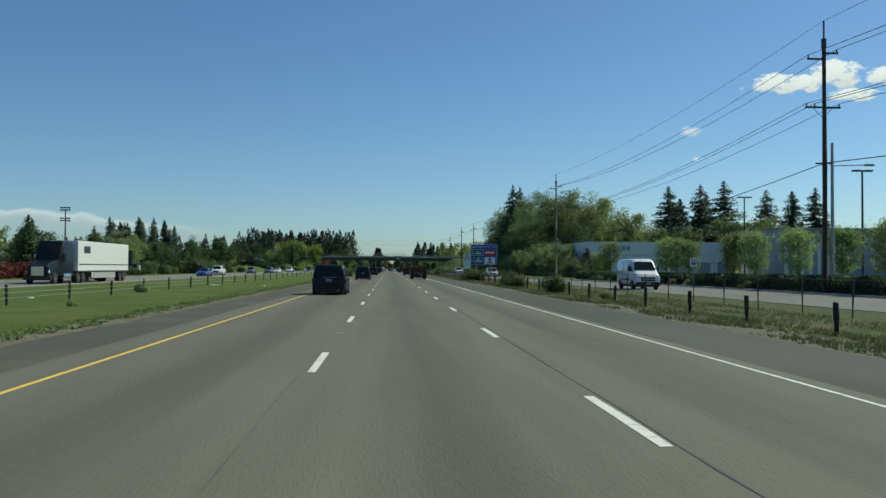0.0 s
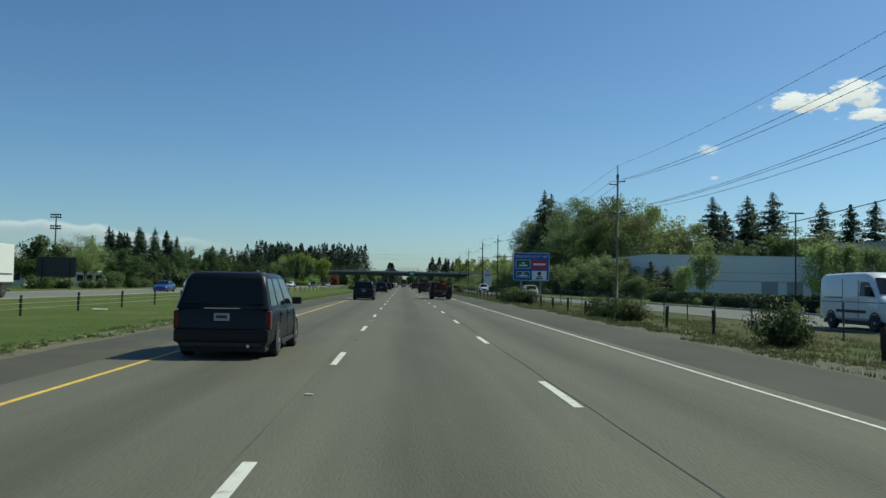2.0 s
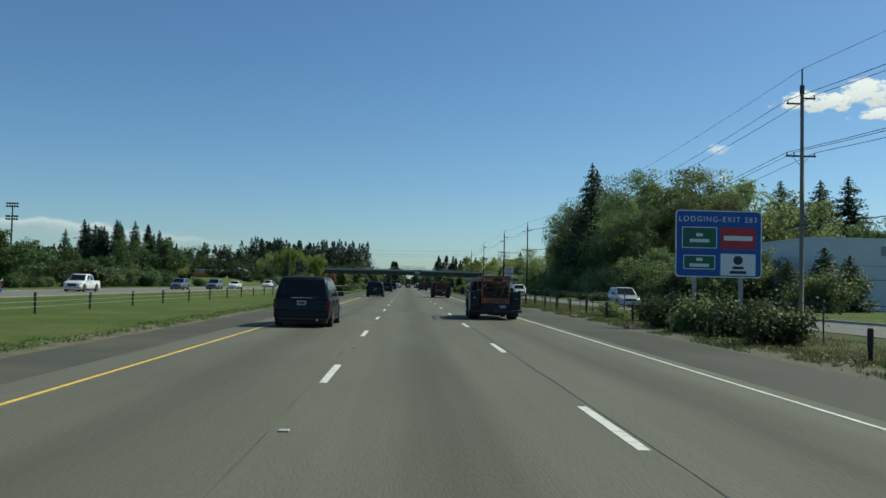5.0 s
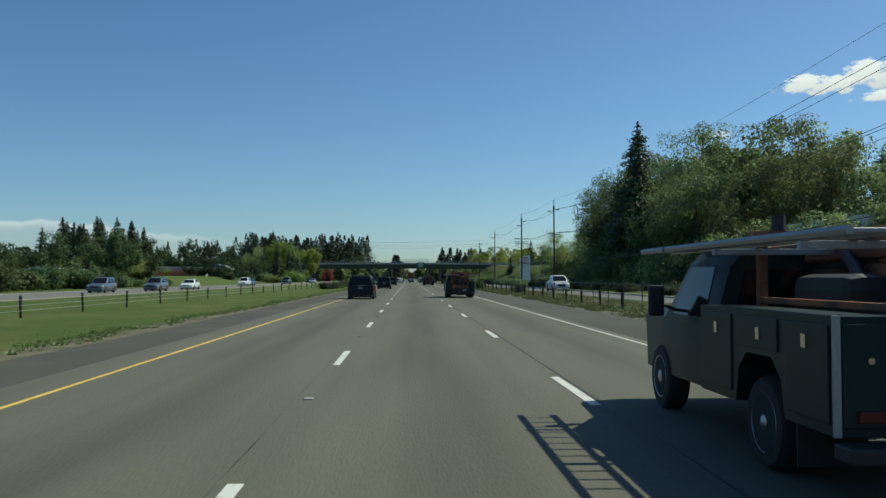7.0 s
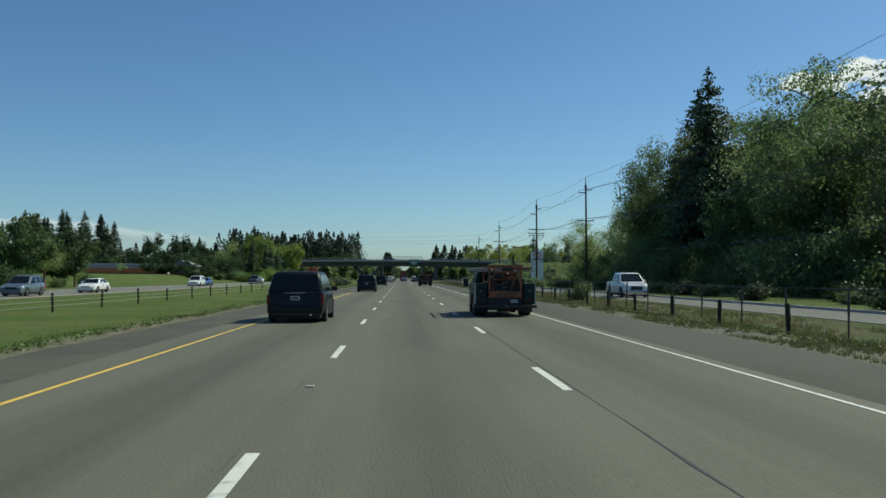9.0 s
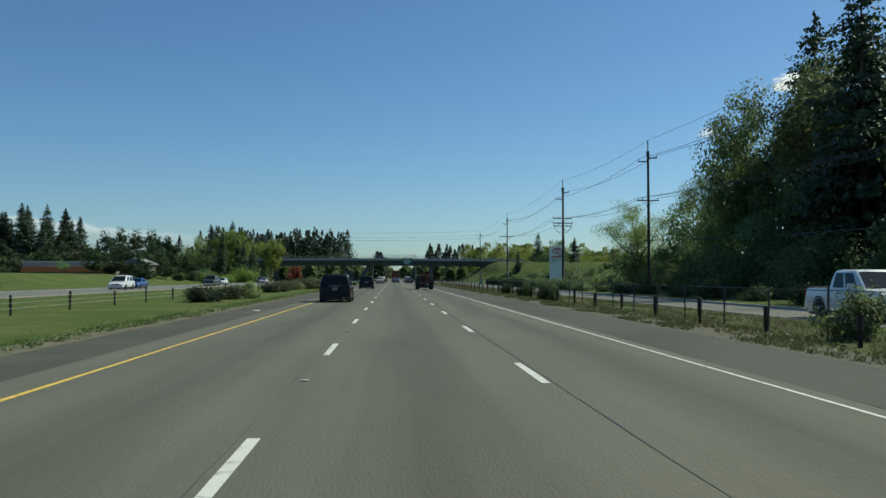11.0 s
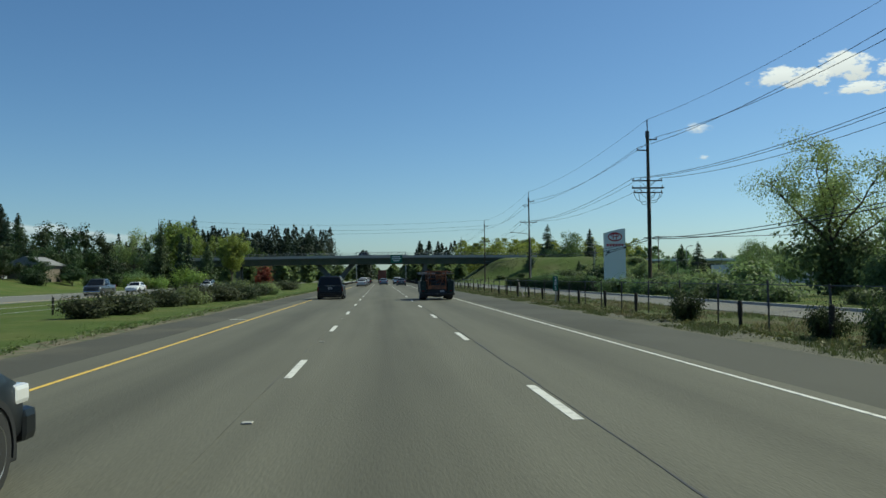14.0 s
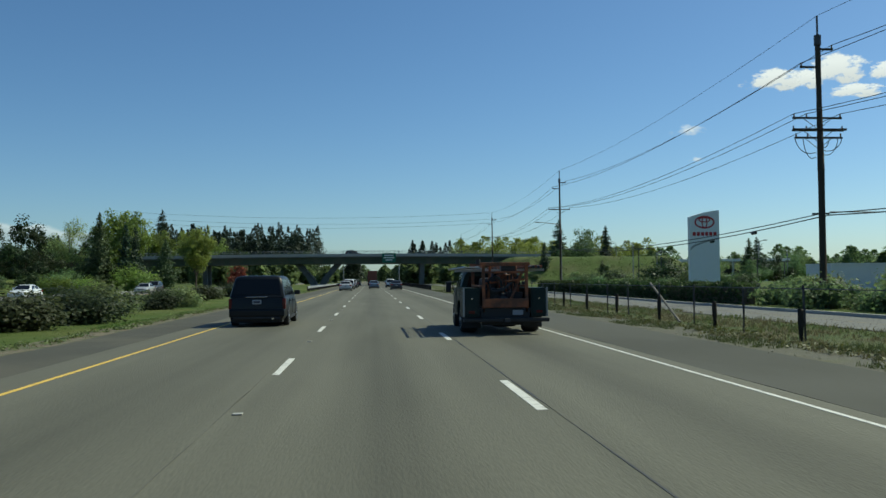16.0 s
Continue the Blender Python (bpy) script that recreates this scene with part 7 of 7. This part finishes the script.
def service_truck(m):
    """A low utility truck: dark side lockers, an orange frame over the bed with lifting gear in it, a rack with a ladder and pipes."""
    v = thing("service_truck", m, "dark green utility truck loaded with orange lifting gear", "truck", MOTORWAY)
    G, O = PAINT["green"], PAINT["orange"]
    part("chassis", boxes(((-0.45, 0.2, 0.42), (0.45, 5.6, 0.62)), bevel=0.02), M["black"], v)
    for s in (-1, 1):
        a, b = sorted((s * 0.74, s * 1.2))
        # the locker steps up over the wheel
        bm = bmesh.new()
        prof = [(0.05, 0.5), (0.85, 0.5), (0.92, 0.8), (1.1, 0.95), (1.6, 0.95), (1.78, 0.8), (1.85, 0.5), (2.75, 0.5), (2.75, 1.32), (0.05, 1.32)]
        loft(bm, [[(x, y, z) for y, z in prof] for x in (a, b)])
        part("locker", bm, G, v, "dark green side locker")
        for y0, y1, z0 in ((0.12, 0.82, 0.58), (0.95, 1.75, 1.0), (1.92, 2.68, 0.58)):
            xx = tuple(sorted((s * 1.195, s * 1.215)))
            d = part("locker_door", boxes(((xx[0], y0, z0), (xx[1], y1, 1.26)), bevel=0.008), G, v)
            hx = tuple(sorted((s * 1.215, s * 1.235)))
            part("latch", boxes(((hx[0], y0 + 0.3, 1.08), (hx[1], y0 + 0.37, 1.18))), M["chrome"], d)
        part("rear_panel", boxes(((a + 0.04, 0.025, 0.56), (b - 0.04, 0.045, 1.27)), bevel=0.01), G, v)
        part("corner_trim", boxes(((s * 1.195 - 0.025, 0.02, 0.5), (s * 1.195 + 0.025, 0.06, 1.33)), bevel=0.008), M["galv"], v, "pale grey strip on the locker's rear corner")
        part("locker_knob", tube(bmesh.new(), (s * 0.97, 0.0, 1.02), (s * 0.97, 0.03, 1.02), 0.025, n=8), M["chrome"], v)
        part("tail_lamp", boxes(((s * 0.97 - 0.09, 0.0, 0.6), (s * 0.97 + 0.09, 0.03, 0.68)), bevel=0.01), M["dark_lens"], v)
        part("mud_flap", boxes(((s * 0.9 - 0.27, 0.7, 0.16), (s * 0.9 + 0.27, 0.72, 0.56))), M["black"], v)
        wheel(v, s * 0.93, 1.35, 0.39, 0.46, True)
        wheel(v, s * 0.9, 4.75, 0.39, 0.26)
        each("rack_post", O, v, (((s * 0.62 - 0.045, 0.06, 0.62), (s * 0.62 + 0.045, 0.15, 2.0)), ((s * 0.62 - 0.045, 2.6, 0.62), (s * 0.62 + 0.045, 2.69, 2.0))), "orange upright of the load rack", 0.012)
        part("rack_rail", boxes(((s * 0.62 - 0.03, 0.15, 1.9), (s * 0.62 + 0.03, 2.6, 1.97)), bevel=0.01), O, v)
        part("side_bar", boxes(((s * 0.64 - 0.03, 0.15, 1.34), (s * 0.64 + 0.03, 2.6, 1.4)), bevel=0.01), O, v)
    part("bed_floor", boxes(((-0.74, 0.1, 0.64), (0.74, 2.75, 0.74))), M["black"], v)
    part("tail_beam", boxes(((-0.66, -0.02, 0.76), (0.66, 0.06, 1.02)), bevel=0.02), O, v, "orange cross beam at the tail")
    part("rear_apron", boxes(((-0.7, 0.06, 0.26), (0.7, 0.1, 0.75)), bevel=0.015), M["black"], v)
    part("rear_bumper", boxes(((-1.22, -0.2, 0.36), (1.22, 0.05, 0.47)), bevel=0.02), M["black"], v)
    each("top_beam", O, v, (((-0.72, 0.03, 1.95), (0.72, 0.15, 2.05)), ((-0.72, 2.58, 1.95), (0.72, 2.7, 2.05)), ((-0.62, 0.06, 1.74), (0.62, 0.13, 1.8))), "", 0.012)
    each("cross_rack", M["galv"], v, (((-1.22, 0.5, 1.8), (1.22, 0.56, 1.86)), ((-1.22, 2.3, 1.8), (1.22, 2.36, 1.86)), ((-1.22, 4.0, 1.88), (1.22, 4.06, 1.94))), "", 0.008)
    part("turntable", tube(bmesh.new(), (0.05, 1.5, 0.74), (0.05, 1.5, 1.15), 0.4, 0.33, 16), O, v)
    part("boom_base", boxes(((-0.02, 1.1, 1.1), (0.42, 1.9, 1.72)), bevel=0.06), O, v)
    bm = box(bmesh.new(), (-0.13, -1.4, -0.1), (0.13, 3.0, 0.1), 0.03, pose(0.1, 1.7, 1.86, -1, 0, 3))
    part("boom", bm, O, v, "orange lifting boom")
    part("boom_head", tube(bmesh.new(), (-0.1, 0.25, 1.88), (0.3, 0.25, 1.88), 0.13, n=12), M["steel_dark"], v)
    for a, b, r in (((0.3, 0.9, 1.1), (0.34, 2.4, 1.9), 0.06), ((-0.3, 0.5, 0.8), (-0.1, 2.0, 1.8), 0.055), ((-0.55, 0.3, 0.8), (0.5, 0.4, 1.7), 0.035)):
        rod("hydraulic_ram", a, b, r, M["steel_dark"], v)
    for a, b, r in (((-0.6, 0.25, 1.45), (0.6, 0.3, 1.56), 0.03), ((-0.48, 0.25, 0.85), (-0.4, 0.25, 1.98), 0.045), ((0.46, 0.5, 0.85), (0.34, 0.4, 1.98), 0.045), ((0.2, 0.2, 1.02), (0.52, 0.3, 1.75), 0.04)):
        rod("tie_bar", a, b, r, O, v, "", 6)
    for k in range(5):
        pts = [(0.2 + 0.12 * k - 0.3, 0.25 + 0.1 * k, 1.1 + 0.12 * math.sin(q + k) + 0.1 * q) for q in range(6)]
        part("hose", chain(bmesh.new(), pts, [0.026] * 6, 5), M["black"], v)
    part("winch", tube(bmesh.new(), (-0.42, 0.6, 0.98), (0.42, 0.6, 0.98), 0.19, n=12), M["steel_dark"], v)
    each("tool_crate", M["black"], v, (((-0.56, 0.3, 0.74), (-0.08, 1.0, 1.3)), ((0.12, 0.35, 0.74), (0.56, 1.1, 1.2))), "", 0.03)
    part("tarpaulin", boxes(((-0.5, 1.2, 0.74), (-0.05, 2.3, 1.62)), bevel=0.14), M["black"], v, "dark bundled cover in the bed")
    pts = [(-0.27 + (0.17 + 0.012 * (q % 7)) * math.cos(q * 0.45), 0.08 + 0.0015 * q, 1.42 + (0.19 + 0.012 * (q % 5)) * math.sin(q * 0.45)) for q in range(60)]
    bm = chain(bmesh.new(), pts, [0.026] * 60, 5)
    part("cable_coil", bm, M["black"], v, "coiled black cable")
    part("beacon", tube(bmesh.new(), (-0.45, 2.64, 2.05), (-0.45, 2.64, 2.2), 0.07, n=10), M["black"], v)
    bm = bmesh.new()
    for x in (-1.16, -0.78):
        tube(bm, (x, -0.1, 1.91), (x, 5.0, 1.91), 0.035, n=6)
    for k in range(17):
        tube(bm, (-1.16, 0.0 + 0.3 * k, 1.91), (-0.78, 0.0 + 0.3 * k, 1.91), 0.02, n=5)
    part("ladder", bm, M["galv"], v, "aluminium ladder on the rack")
    for k in range(4):
        rod("pipe", (0.76 + 0.11 * k, -0.25 + 0.18 * k, 1.91 + 0.02 * (k % 2)), (0.76 + 0.11 * k, 4.4, 1.95), 0.045, O if k % 2 else M["steel_dark"], v, "", 7)
    bm = bmesh.new()
    sec = lambda y, w, z0, z1: [(-w, y, z0), (w, y, z0), (w * 1.02, y, 1.12), (w * 0.86, y, z1 - 0.12), (w * 0.74, y, z1), (-w * 0.74, y, z1), (-w * 0.86, y, z1 - 0.12), (-w * 1.02, y, 1.12)]
    loft(bm, [sec(2.85, 1.0, 0.5, 1.82), sec(3.0, 1.02, 0.45, 1.87), sec(4.0, 1.02, 0.45, 1.86), sec(4.55, 1.0, 0.45, 1.35), sec(5.6, 0.94, 0.45, 1.2), sec(5.75, 0.88, 0.5, 1.0)])
    part("cab", bm, G, v, "dark green truck cab", smooth=True)
    part("cab_window", panel(bmesh.new(), [(-0.84, 2.85, 1.22), (0.84, 2.85, 1.22), (0.74, 2.85, 1.68), (-0.74, 2.85, 1.68)], 0.03, 0.015, 0.03), M["glass"], v)
    for s in (-1, 1):
        c = [(s * 1.03, 3.1, 1.16), (s * 1.03, 4.2, 1.16), (s * 0.88, 3.95, 1.72), (s * 0.88, 3.15, 1.72)]
        part("side_window", panel(bmesh.new(), c if s > 0 else [c[1], c[0], c[3], c[2]], 0.03, 0.012, 0.03), M["glass"], v)
        part("mirror_arm", tube(bmesh.new(), (s * 0.98, 4.15, 1.2), (s * 1.22, 4.1, 1.3), 0.02, n=6), M["black"], v)
        part("mirror", boxes(((s * 1.26 - 0.09, 4.05, 1.15), (s * 1.26 + 0.09, 4.13, 1.5)), bevel=0.03), M["black"], v)
    part("number_plate", boxes(((0.2, 0.02, 0.55), (0.5, 0.038, 0.69))), M["plate"], v)
    part("hitch", boxes(((-0.08, -0.35, 0.36), (0.08, -0.1, 0.47)), bevel=0.01), M["steel_dark"], v)
    part("axle", tube(bmesh.new(), (-0.7, 1.35, 0.39), (0.7, 1.35, 0.39), 0.07, n=10), M["black"], v)
    part("axle_housing", tube(bmesh.new(), (-0.05, 1.2, 0.39), (-0.05, 1.5, 0.39), 0.17, n=12), M["black"], v)
    part("spare_wheel", tube(bmesh.new(), (0.05, 0.7, 0.2), (0.05, 0.7, 0.38), 0.32, n=18), M["tyre"], v)
    return v


for y in (50.5, 114.5, 184, 244.5, 308):
    vehicle("minivan", "navy", pose(-4.15, y, 0, 0, 0, AWAY), "dark navy minivan with a chrome tailgate strip on the motorway", "minivan", MOTORWAY)
for y in (124.5, 188, 302):
    service_truck(pose(3.6, y, 0, 0, 0, AWAY))
for kind, col, x, y, label in (
        ("sedan", "silver", -3.95, 406, "silver sedan on the motorway near the bridge"), ("suv", "white", -3.9, 424, "white sport utility car in motorway traffic"), ("suv", "silver", -3.8, 446, "silver sport utility car in motorway traffic"),
        ("sedan", "steel", 0.35, 435, "blue-grey sedan on the motorway near the bridge"), ("sedan", "charcoal", 3.8, 413.5, "dark grey sedan on the motorway"), ("suv", "white", 3.7, 452, "white sport utility car in motorway traffic"),
        ("suv", "charcoal", -3.9, 476, "dark sport utility car in motorway traffic"), ("sedan", "silver", 0.3, 492, "silver sedan in motorway traffic under the bridge"), ("sedan", "black", -3.8, 508, "black sedan in motorway traffic under the bridge")):
    vehicle(kind, col, pose(x, y, 0, 0, 0, AWAY), label, "car", MOTORWAY)
semi(pose(0.2, 520, 0, 0, 0, AWAY), "red", "red semi truck ahead beyond the bridge", True, "red")
semi(pose(-31.8, 101, 0, 0, 0, TOWARDS), "navy", "dark blue semi truck pulling a long white trailer", True)
for kind, col, x, y, label in (
        ("sedan", "white", -35.6, 104, "white sedan driving on the far carriageway"), ("suv", "steel", -32, 230, "blue-grey sport utility car on the far carriageway"),
        ("sedan", "blue", -31.9, 151, "bright blue car on the far carriageway"), ("pickup", "white", -35.5, 182, "white pickup truck on the far carriageway"), 
        ("suv", "steel", -34.8, 219, "grey sport utility car on the far carriageway"), ("sedan", "white", -31.8, 246, "white sedan on the far carriageway"), 
        ("minivan", "white", -35.2, 305, "white minivan on the far carriageway"), ("sedan", "blue", -35.6, 313, "blue car on the far carriageway"), ("pickup", "charcoal", -32, 345, "dark pickup truck on the far carriageway"), ("sedan", "white", -35.6, 372, "white sedan on the far carriageway"), 
        ("sedan", "silver", -32, 405, "silver sedan on the far carriageway"), ("suv", "charcoal", -35.6, 425, "dark sport utility car on the far carriageway")):
    vehicle(kind, col, pose(x, y, 0, 0, 0, TOWARDS), label, "car" if kind != "pickup" else "pickup truck", FAR_SIDE)
cargo_van(pose(19.3, 71.0, 0, 0, 0, TOWARDS))
for kind, col, x, y, label in (("suv", "silver", 18.3, 161, "silver sport utility car on the frontage road"), ("pickup", "white", 17.2, 224, "white pickup truck on the frontage road")):
    vehicle(kind, col, pose(x, y, 0, 0, 0, TOWARDS), label, "car" if kind != "pickup" else "pickup truck", SIDE_ROAD)
vehicle("suv", "charcoal", pose(-7.0, 509.5, 7.78, 0, 0, -90), "dark sport utility car crossing the bridge", "car")

# ---- hedge, weeds and small road things ----
def hedge(x0, x1, y0, y1, h, label, group):
    rng = np.random.default_rng(int(y0) + 5)
    hd = thing("hedge", pose((x0 + x1) / 2, (y0 + y1) / 2, 0.05), label, "hedge", group)
    lx, ly = (x1 - x0) / 2, (y1 - y0) / 2
    part("hedge_core", boxes(((-lx * 0.7, -ly * 0.97, 0), (lx * 0.7, ly * 0.97, h * 0.86)), bevel=0.1), M["bark"], hd)
    n = int(4 * ly * h * 150)
    c = np.stack([rng.uniform(-lx, lx, n), rng.uniform(-ly, ly, n), rng.uniform(0.05, h, n)], 1)
    face = rng.integers(0, 3, n)
    c[face == 0, 0] = -lx + rng.normal(0, 0.06, (face == 0).sum())
    c[face == 1, 2] = h + rng.normal(0, 0.06, (face == 1).sum())
    c[:, 2] += 0.08 * np.sin(c[:, 1] * 1.7)
    ob = new("hedge_leaves", card_mesh("hedge_leaves", rng, c, 0.17, M["leaf_h"]))
    ob.parent = hd


for k in range(6):
    hedge(27.9, 29.3, 46 + 14.2 * k, 59.8 + 14.2 * k, 1.05, "clipped dark green hedge beside the frontage road", "frontage hedge")
for k in range(5):
    hedge(19.3 + 0.25 * k, 20.4 + 0.25 * k, 322 + 12.2 * k, 333.9 + 12.2 * k, 1.1, "low dark green hedge close behind the kerb", "far hedge")


def tufts(name, seed, n, xr, yr, size, material, label, dens=None, z=-0.02):
    """Weeds and grass blades standing in small clumps along a strip."""
    rng = np.random.default_rng(seed)
    x = rng.uniform(*xr, n)
    y = rng.uniform(*yr, n)
    keep = np.array([noise.noise((a * 0.8, b * 0.25, seed)) > (dens if dens is not None else -0.1) for a, b in zip(x, y)])
    x, y = x[keep], y[keep]
    b = 5
    X, Y = np.repeat(x, b) + rng.normal(0, size * 0.3, len(x) * b), np.repeat(y, b) + rng.normal(0, size * 0.3, len(x) * b)
    h = size * rng.uniform(0.35, 1.2, len(X))
    a = rng.uniform(0, 6.28, len(X))
    w = size * 0.09
    lean = rng.normal(0, 0.35, (len(X), 2)) * h[:, None]
    p0 = np.stack([X - np.cos(a) * w, Y - np.sin(a) * w, np.full_like(X, z)], 1)
    p1 = np.stack([X + np.cos(a) * w, Y + np.sin(a) * w, np.full_like(X, z)], 1)
    p2 = np.stack([X + lean[:, 0], Y + lean[:, 1], z + h], 1)
    vs = np.stack([p0, p1, p2], 1).reshape(-1, 3)
    me = bpy.data.meshes.new(name)
    me.vertices.add(len(vs))
    me.vertices.foreach_set("co", vs.ravel())
    me.loops.add(len(vs))
    me.loops.foreach_set("vertex_index", np.arange(len(vs), dtype=np.int32))
    me.polygons.add(len(vs) // 3)
    me.polygons.foreach_set("loop_start", (np.arange(len(vs) // 3) * 3).astype(np.int32))
    me.materials.append(material)
    me.update(calc_edges=True)
    return tagged(new(name, me), label, "grass", kind="stuff")


tufts("median_edge_weeds", 41, 17000, (-9.9, -8.75), (0, 420), 0.1, M["blade"], "green weeds along the edge of the median grass", 0.02)
tufts("median_edge_straw", 47, 16000, (-9.5, -8.4), (0, 420), 0.07, M["dry"], "dry straw along the edge of the median grass", 0.0)
tufts("median_grass_blades", 42, 5000, (-11.5, -9), (0, 420), 0.05, M["blade"], "short grass blades in the median", -0.25)
tufts("gravel_weeds", 43, 44000, (8.3, 10.8), (8, 400), 0.12, M["weed"], "green weeds growing in the gravel edge", 0.0)
tufts("dry_verge_grass", 44, 30000, (9.0, 14.2), (8, 380), 0.14, M["dry"], "dry straw-coloured grass on the verge", 0.0)
tufts("verge_grass", 45, 17000, (10.5, 14.4), (8, 380), 0.15, M["weed"], "rough green grass on the verge", 0.05)


def leaf_clumps(name, seed, n, xr, yr, material, label):
    """Low broad-leaved weeds in separate rosettes."""
    rng = np.random.default_rng(seed)
    x, y = rng.uniform(*xr, n), rng.uniform(*yr, n)
    x += 0.12 * np.sin(y * 0.9) + 0.1 * np.sin(y * 0.23)
    r = rng.uniform(0.07, 0.25, n)
    k = 16
    a, d = rng.uniform(0, 6.28, (n, k)), rng.uniform(0, 1, (n, k)) ** 0.6
    c = np.stack([x[:, None] + r[:, None] * d * np.cos(a), y[:, None] + 1.5 * r[:, None] * d * np.sin(a), r[:, None] * (0.75 - 0.6 * d) * rng.uniform(0.3, 1.0, (n, k))], 2).reshape(-1, 3)
    return tagged(new(name, card_mesh(name, rng, c, 0.085, material, up=0.7)), label, "weeds", kind="stuff")


leaf_clumps("median_weeds", 51, 1700, (-9.15, -8.6), (8, 420), M["weed"], "low leafy weeds along the median edge")
leaf_clumps("verge_weeds", 52, 2000, (9.0, 10.3), (8, 400), M["weed"], "low leafy weeds along the gravel edge")


def stones(name, seed, n, xr, yr, size, material, label):
    rng = np.random.default_rng(seed)
    vs, fs = [], []
    base = np.array([(1, 0, 0), (0, 1, 0), (-1, 0, 0), (0, -1, 0), (0, 0, 0.9)])
    for _ in range(n):
        s = size * rng.uniform(0.4, 1.5)
        o = len(vs)
        vs += list(base * s * rng.uniform(0.7, 1.3, (5, 3)) + (rng.uniform(*xr), rng.uniform(*yr), -0.015))
        fs += [(o + k, o + (k + 1) % 4, o + 4) for k in range(4)]
    return tagged(new(name, mesh_of(name, vs, fs, material)), label, "stones", kind="stuff")


stones("loose_gravel", 46, 2500, (7.9, 9.6), (8, 330), 0.022, M["gravel"], "loose gravel stones beside the shoulder")


def marker(x, y):
    bm = boxes(((-0.06, -0.06, 0), (0.06, 0.06, 0.018)), bevel=0.008)
    ob = tagged(part("road_stud", bm, M["concrete_pale"]), "small pale raised road stud", "road stud", "lane studs")
    ob.location = (x, y, 0.001)
    return ob


stud = marker(-LANE + 0.02, 13.22 + 3.05 + 4.57)
for k in range(1, 44):
    copy_thing(stud, pose(-LANE + 0.02, 20.84 + 12.15 * k, 0.001))


def rail_gate():
    """A broken slanting brace on the chain-link fence."""
    g = thing("fence_brace", pose(10.5, 307, 0), "thin slanting wooden brace against the wire fence", "fence brace")
    part("brace_bar", tube(bmesh.new(), (0.0, 0.0, 0.02), (0.1, 3.4, 1.35), 0.04), M["pole_grey"], g)


rail_gate()


# ---- small signs and litter ----
def sign_back(x, y, w, z0, z1, legs, label, face="sign_back", turn=0.0, name="road_sign"):
    s = thing(name, pose(x, y, 0, 0, 0, turn), label, "road sign")
    part("sign_plate", rounded_sheet(bmesh.new(), -w / 2, w / 2, z0, z1, 0.0, 0.03, min(0.12, w * 0.1)), M[face], s)
    for px in legs:
        part("sign_leg", boxes(((px - 0.05, -0.12, -0.1), (px + 0.05, -0.004, z1 - 0.15)), bevel=0.008), M["post"] if w > 1 else M["galv"], s)
    if w > 1:
        part("stiffener", boxes(((-w / 2 + 0.1, -0.05, z0 + 0.4), (w / 2 - 0.1, -0.003, z0 + 0.5)), ((-w / 2 + 0.1, -0.05, z1 - 0.5), (w / 2 - 0.1, -0.003, z1 - 0.4))), M["steel_dark"], s)
    return s


sign_back(-48.5, 155, 5.4, 1.7, 4.45, (-1.9, 1.9), "back of a large dark road sign on two posts", "steel_dark")
SMALL = sign_back(27.6, 78.7, 0.64, 1.82, 2.68, (0.0,), "small white sign with dark bars on a thin post", "sign_white", 180)
part("sign_bar", boxes(((-0.2, 0.031, 2.42), (0.2, 0.036, 2.5))), M["ink"], SMALL)
part("sign_bar", boxes(((-0.18, 0.031, 2.0), (-0.03, 0.036, 2.28)), ((0.03, 0.031, 2.0), (0.18, 0.036, 2.28))), M["ink"], SMALL)


def litter(x, y, w, l, turn):
    rng = np.random.default_rng(int(y))
    bm = bmesh.new()
    ring = [(w * math.cos(a) * rng.uniform(0.6, 1.1), l * math.sin(a) * rng.uniform(0.6, 1.1)) for a in np.linspace(0, 2 * math.pi, 9)[:-1]]
    loft(bm, [[(a, b, 0) for a, b in ring], [(a * 0.8, b * 0.8, rng.uniform(0.01, 0.06)) for a, b in ring]])
    ob = tagged(part("litter", bm, M["sign_white"]), "crumpled white scrap lying in the grass", "litter", "scraps in the median")
    ob.matrix_world = pose(x, y, -0.02, 0, 0, turn)


for x, y, w, l, a in ((-16.2, 78.6, 0.5, 0.09, 4), (-11.4, 75.4, 0.16, 0.08, 70), (-8.5, 73.6, 0.14, 0.07, 5), (-6.9, 231, 0.22, 0.09, 12), (-18.8, 45.1, 0.2, 0.1, 40)):
    litter(x, y, w, l, a)
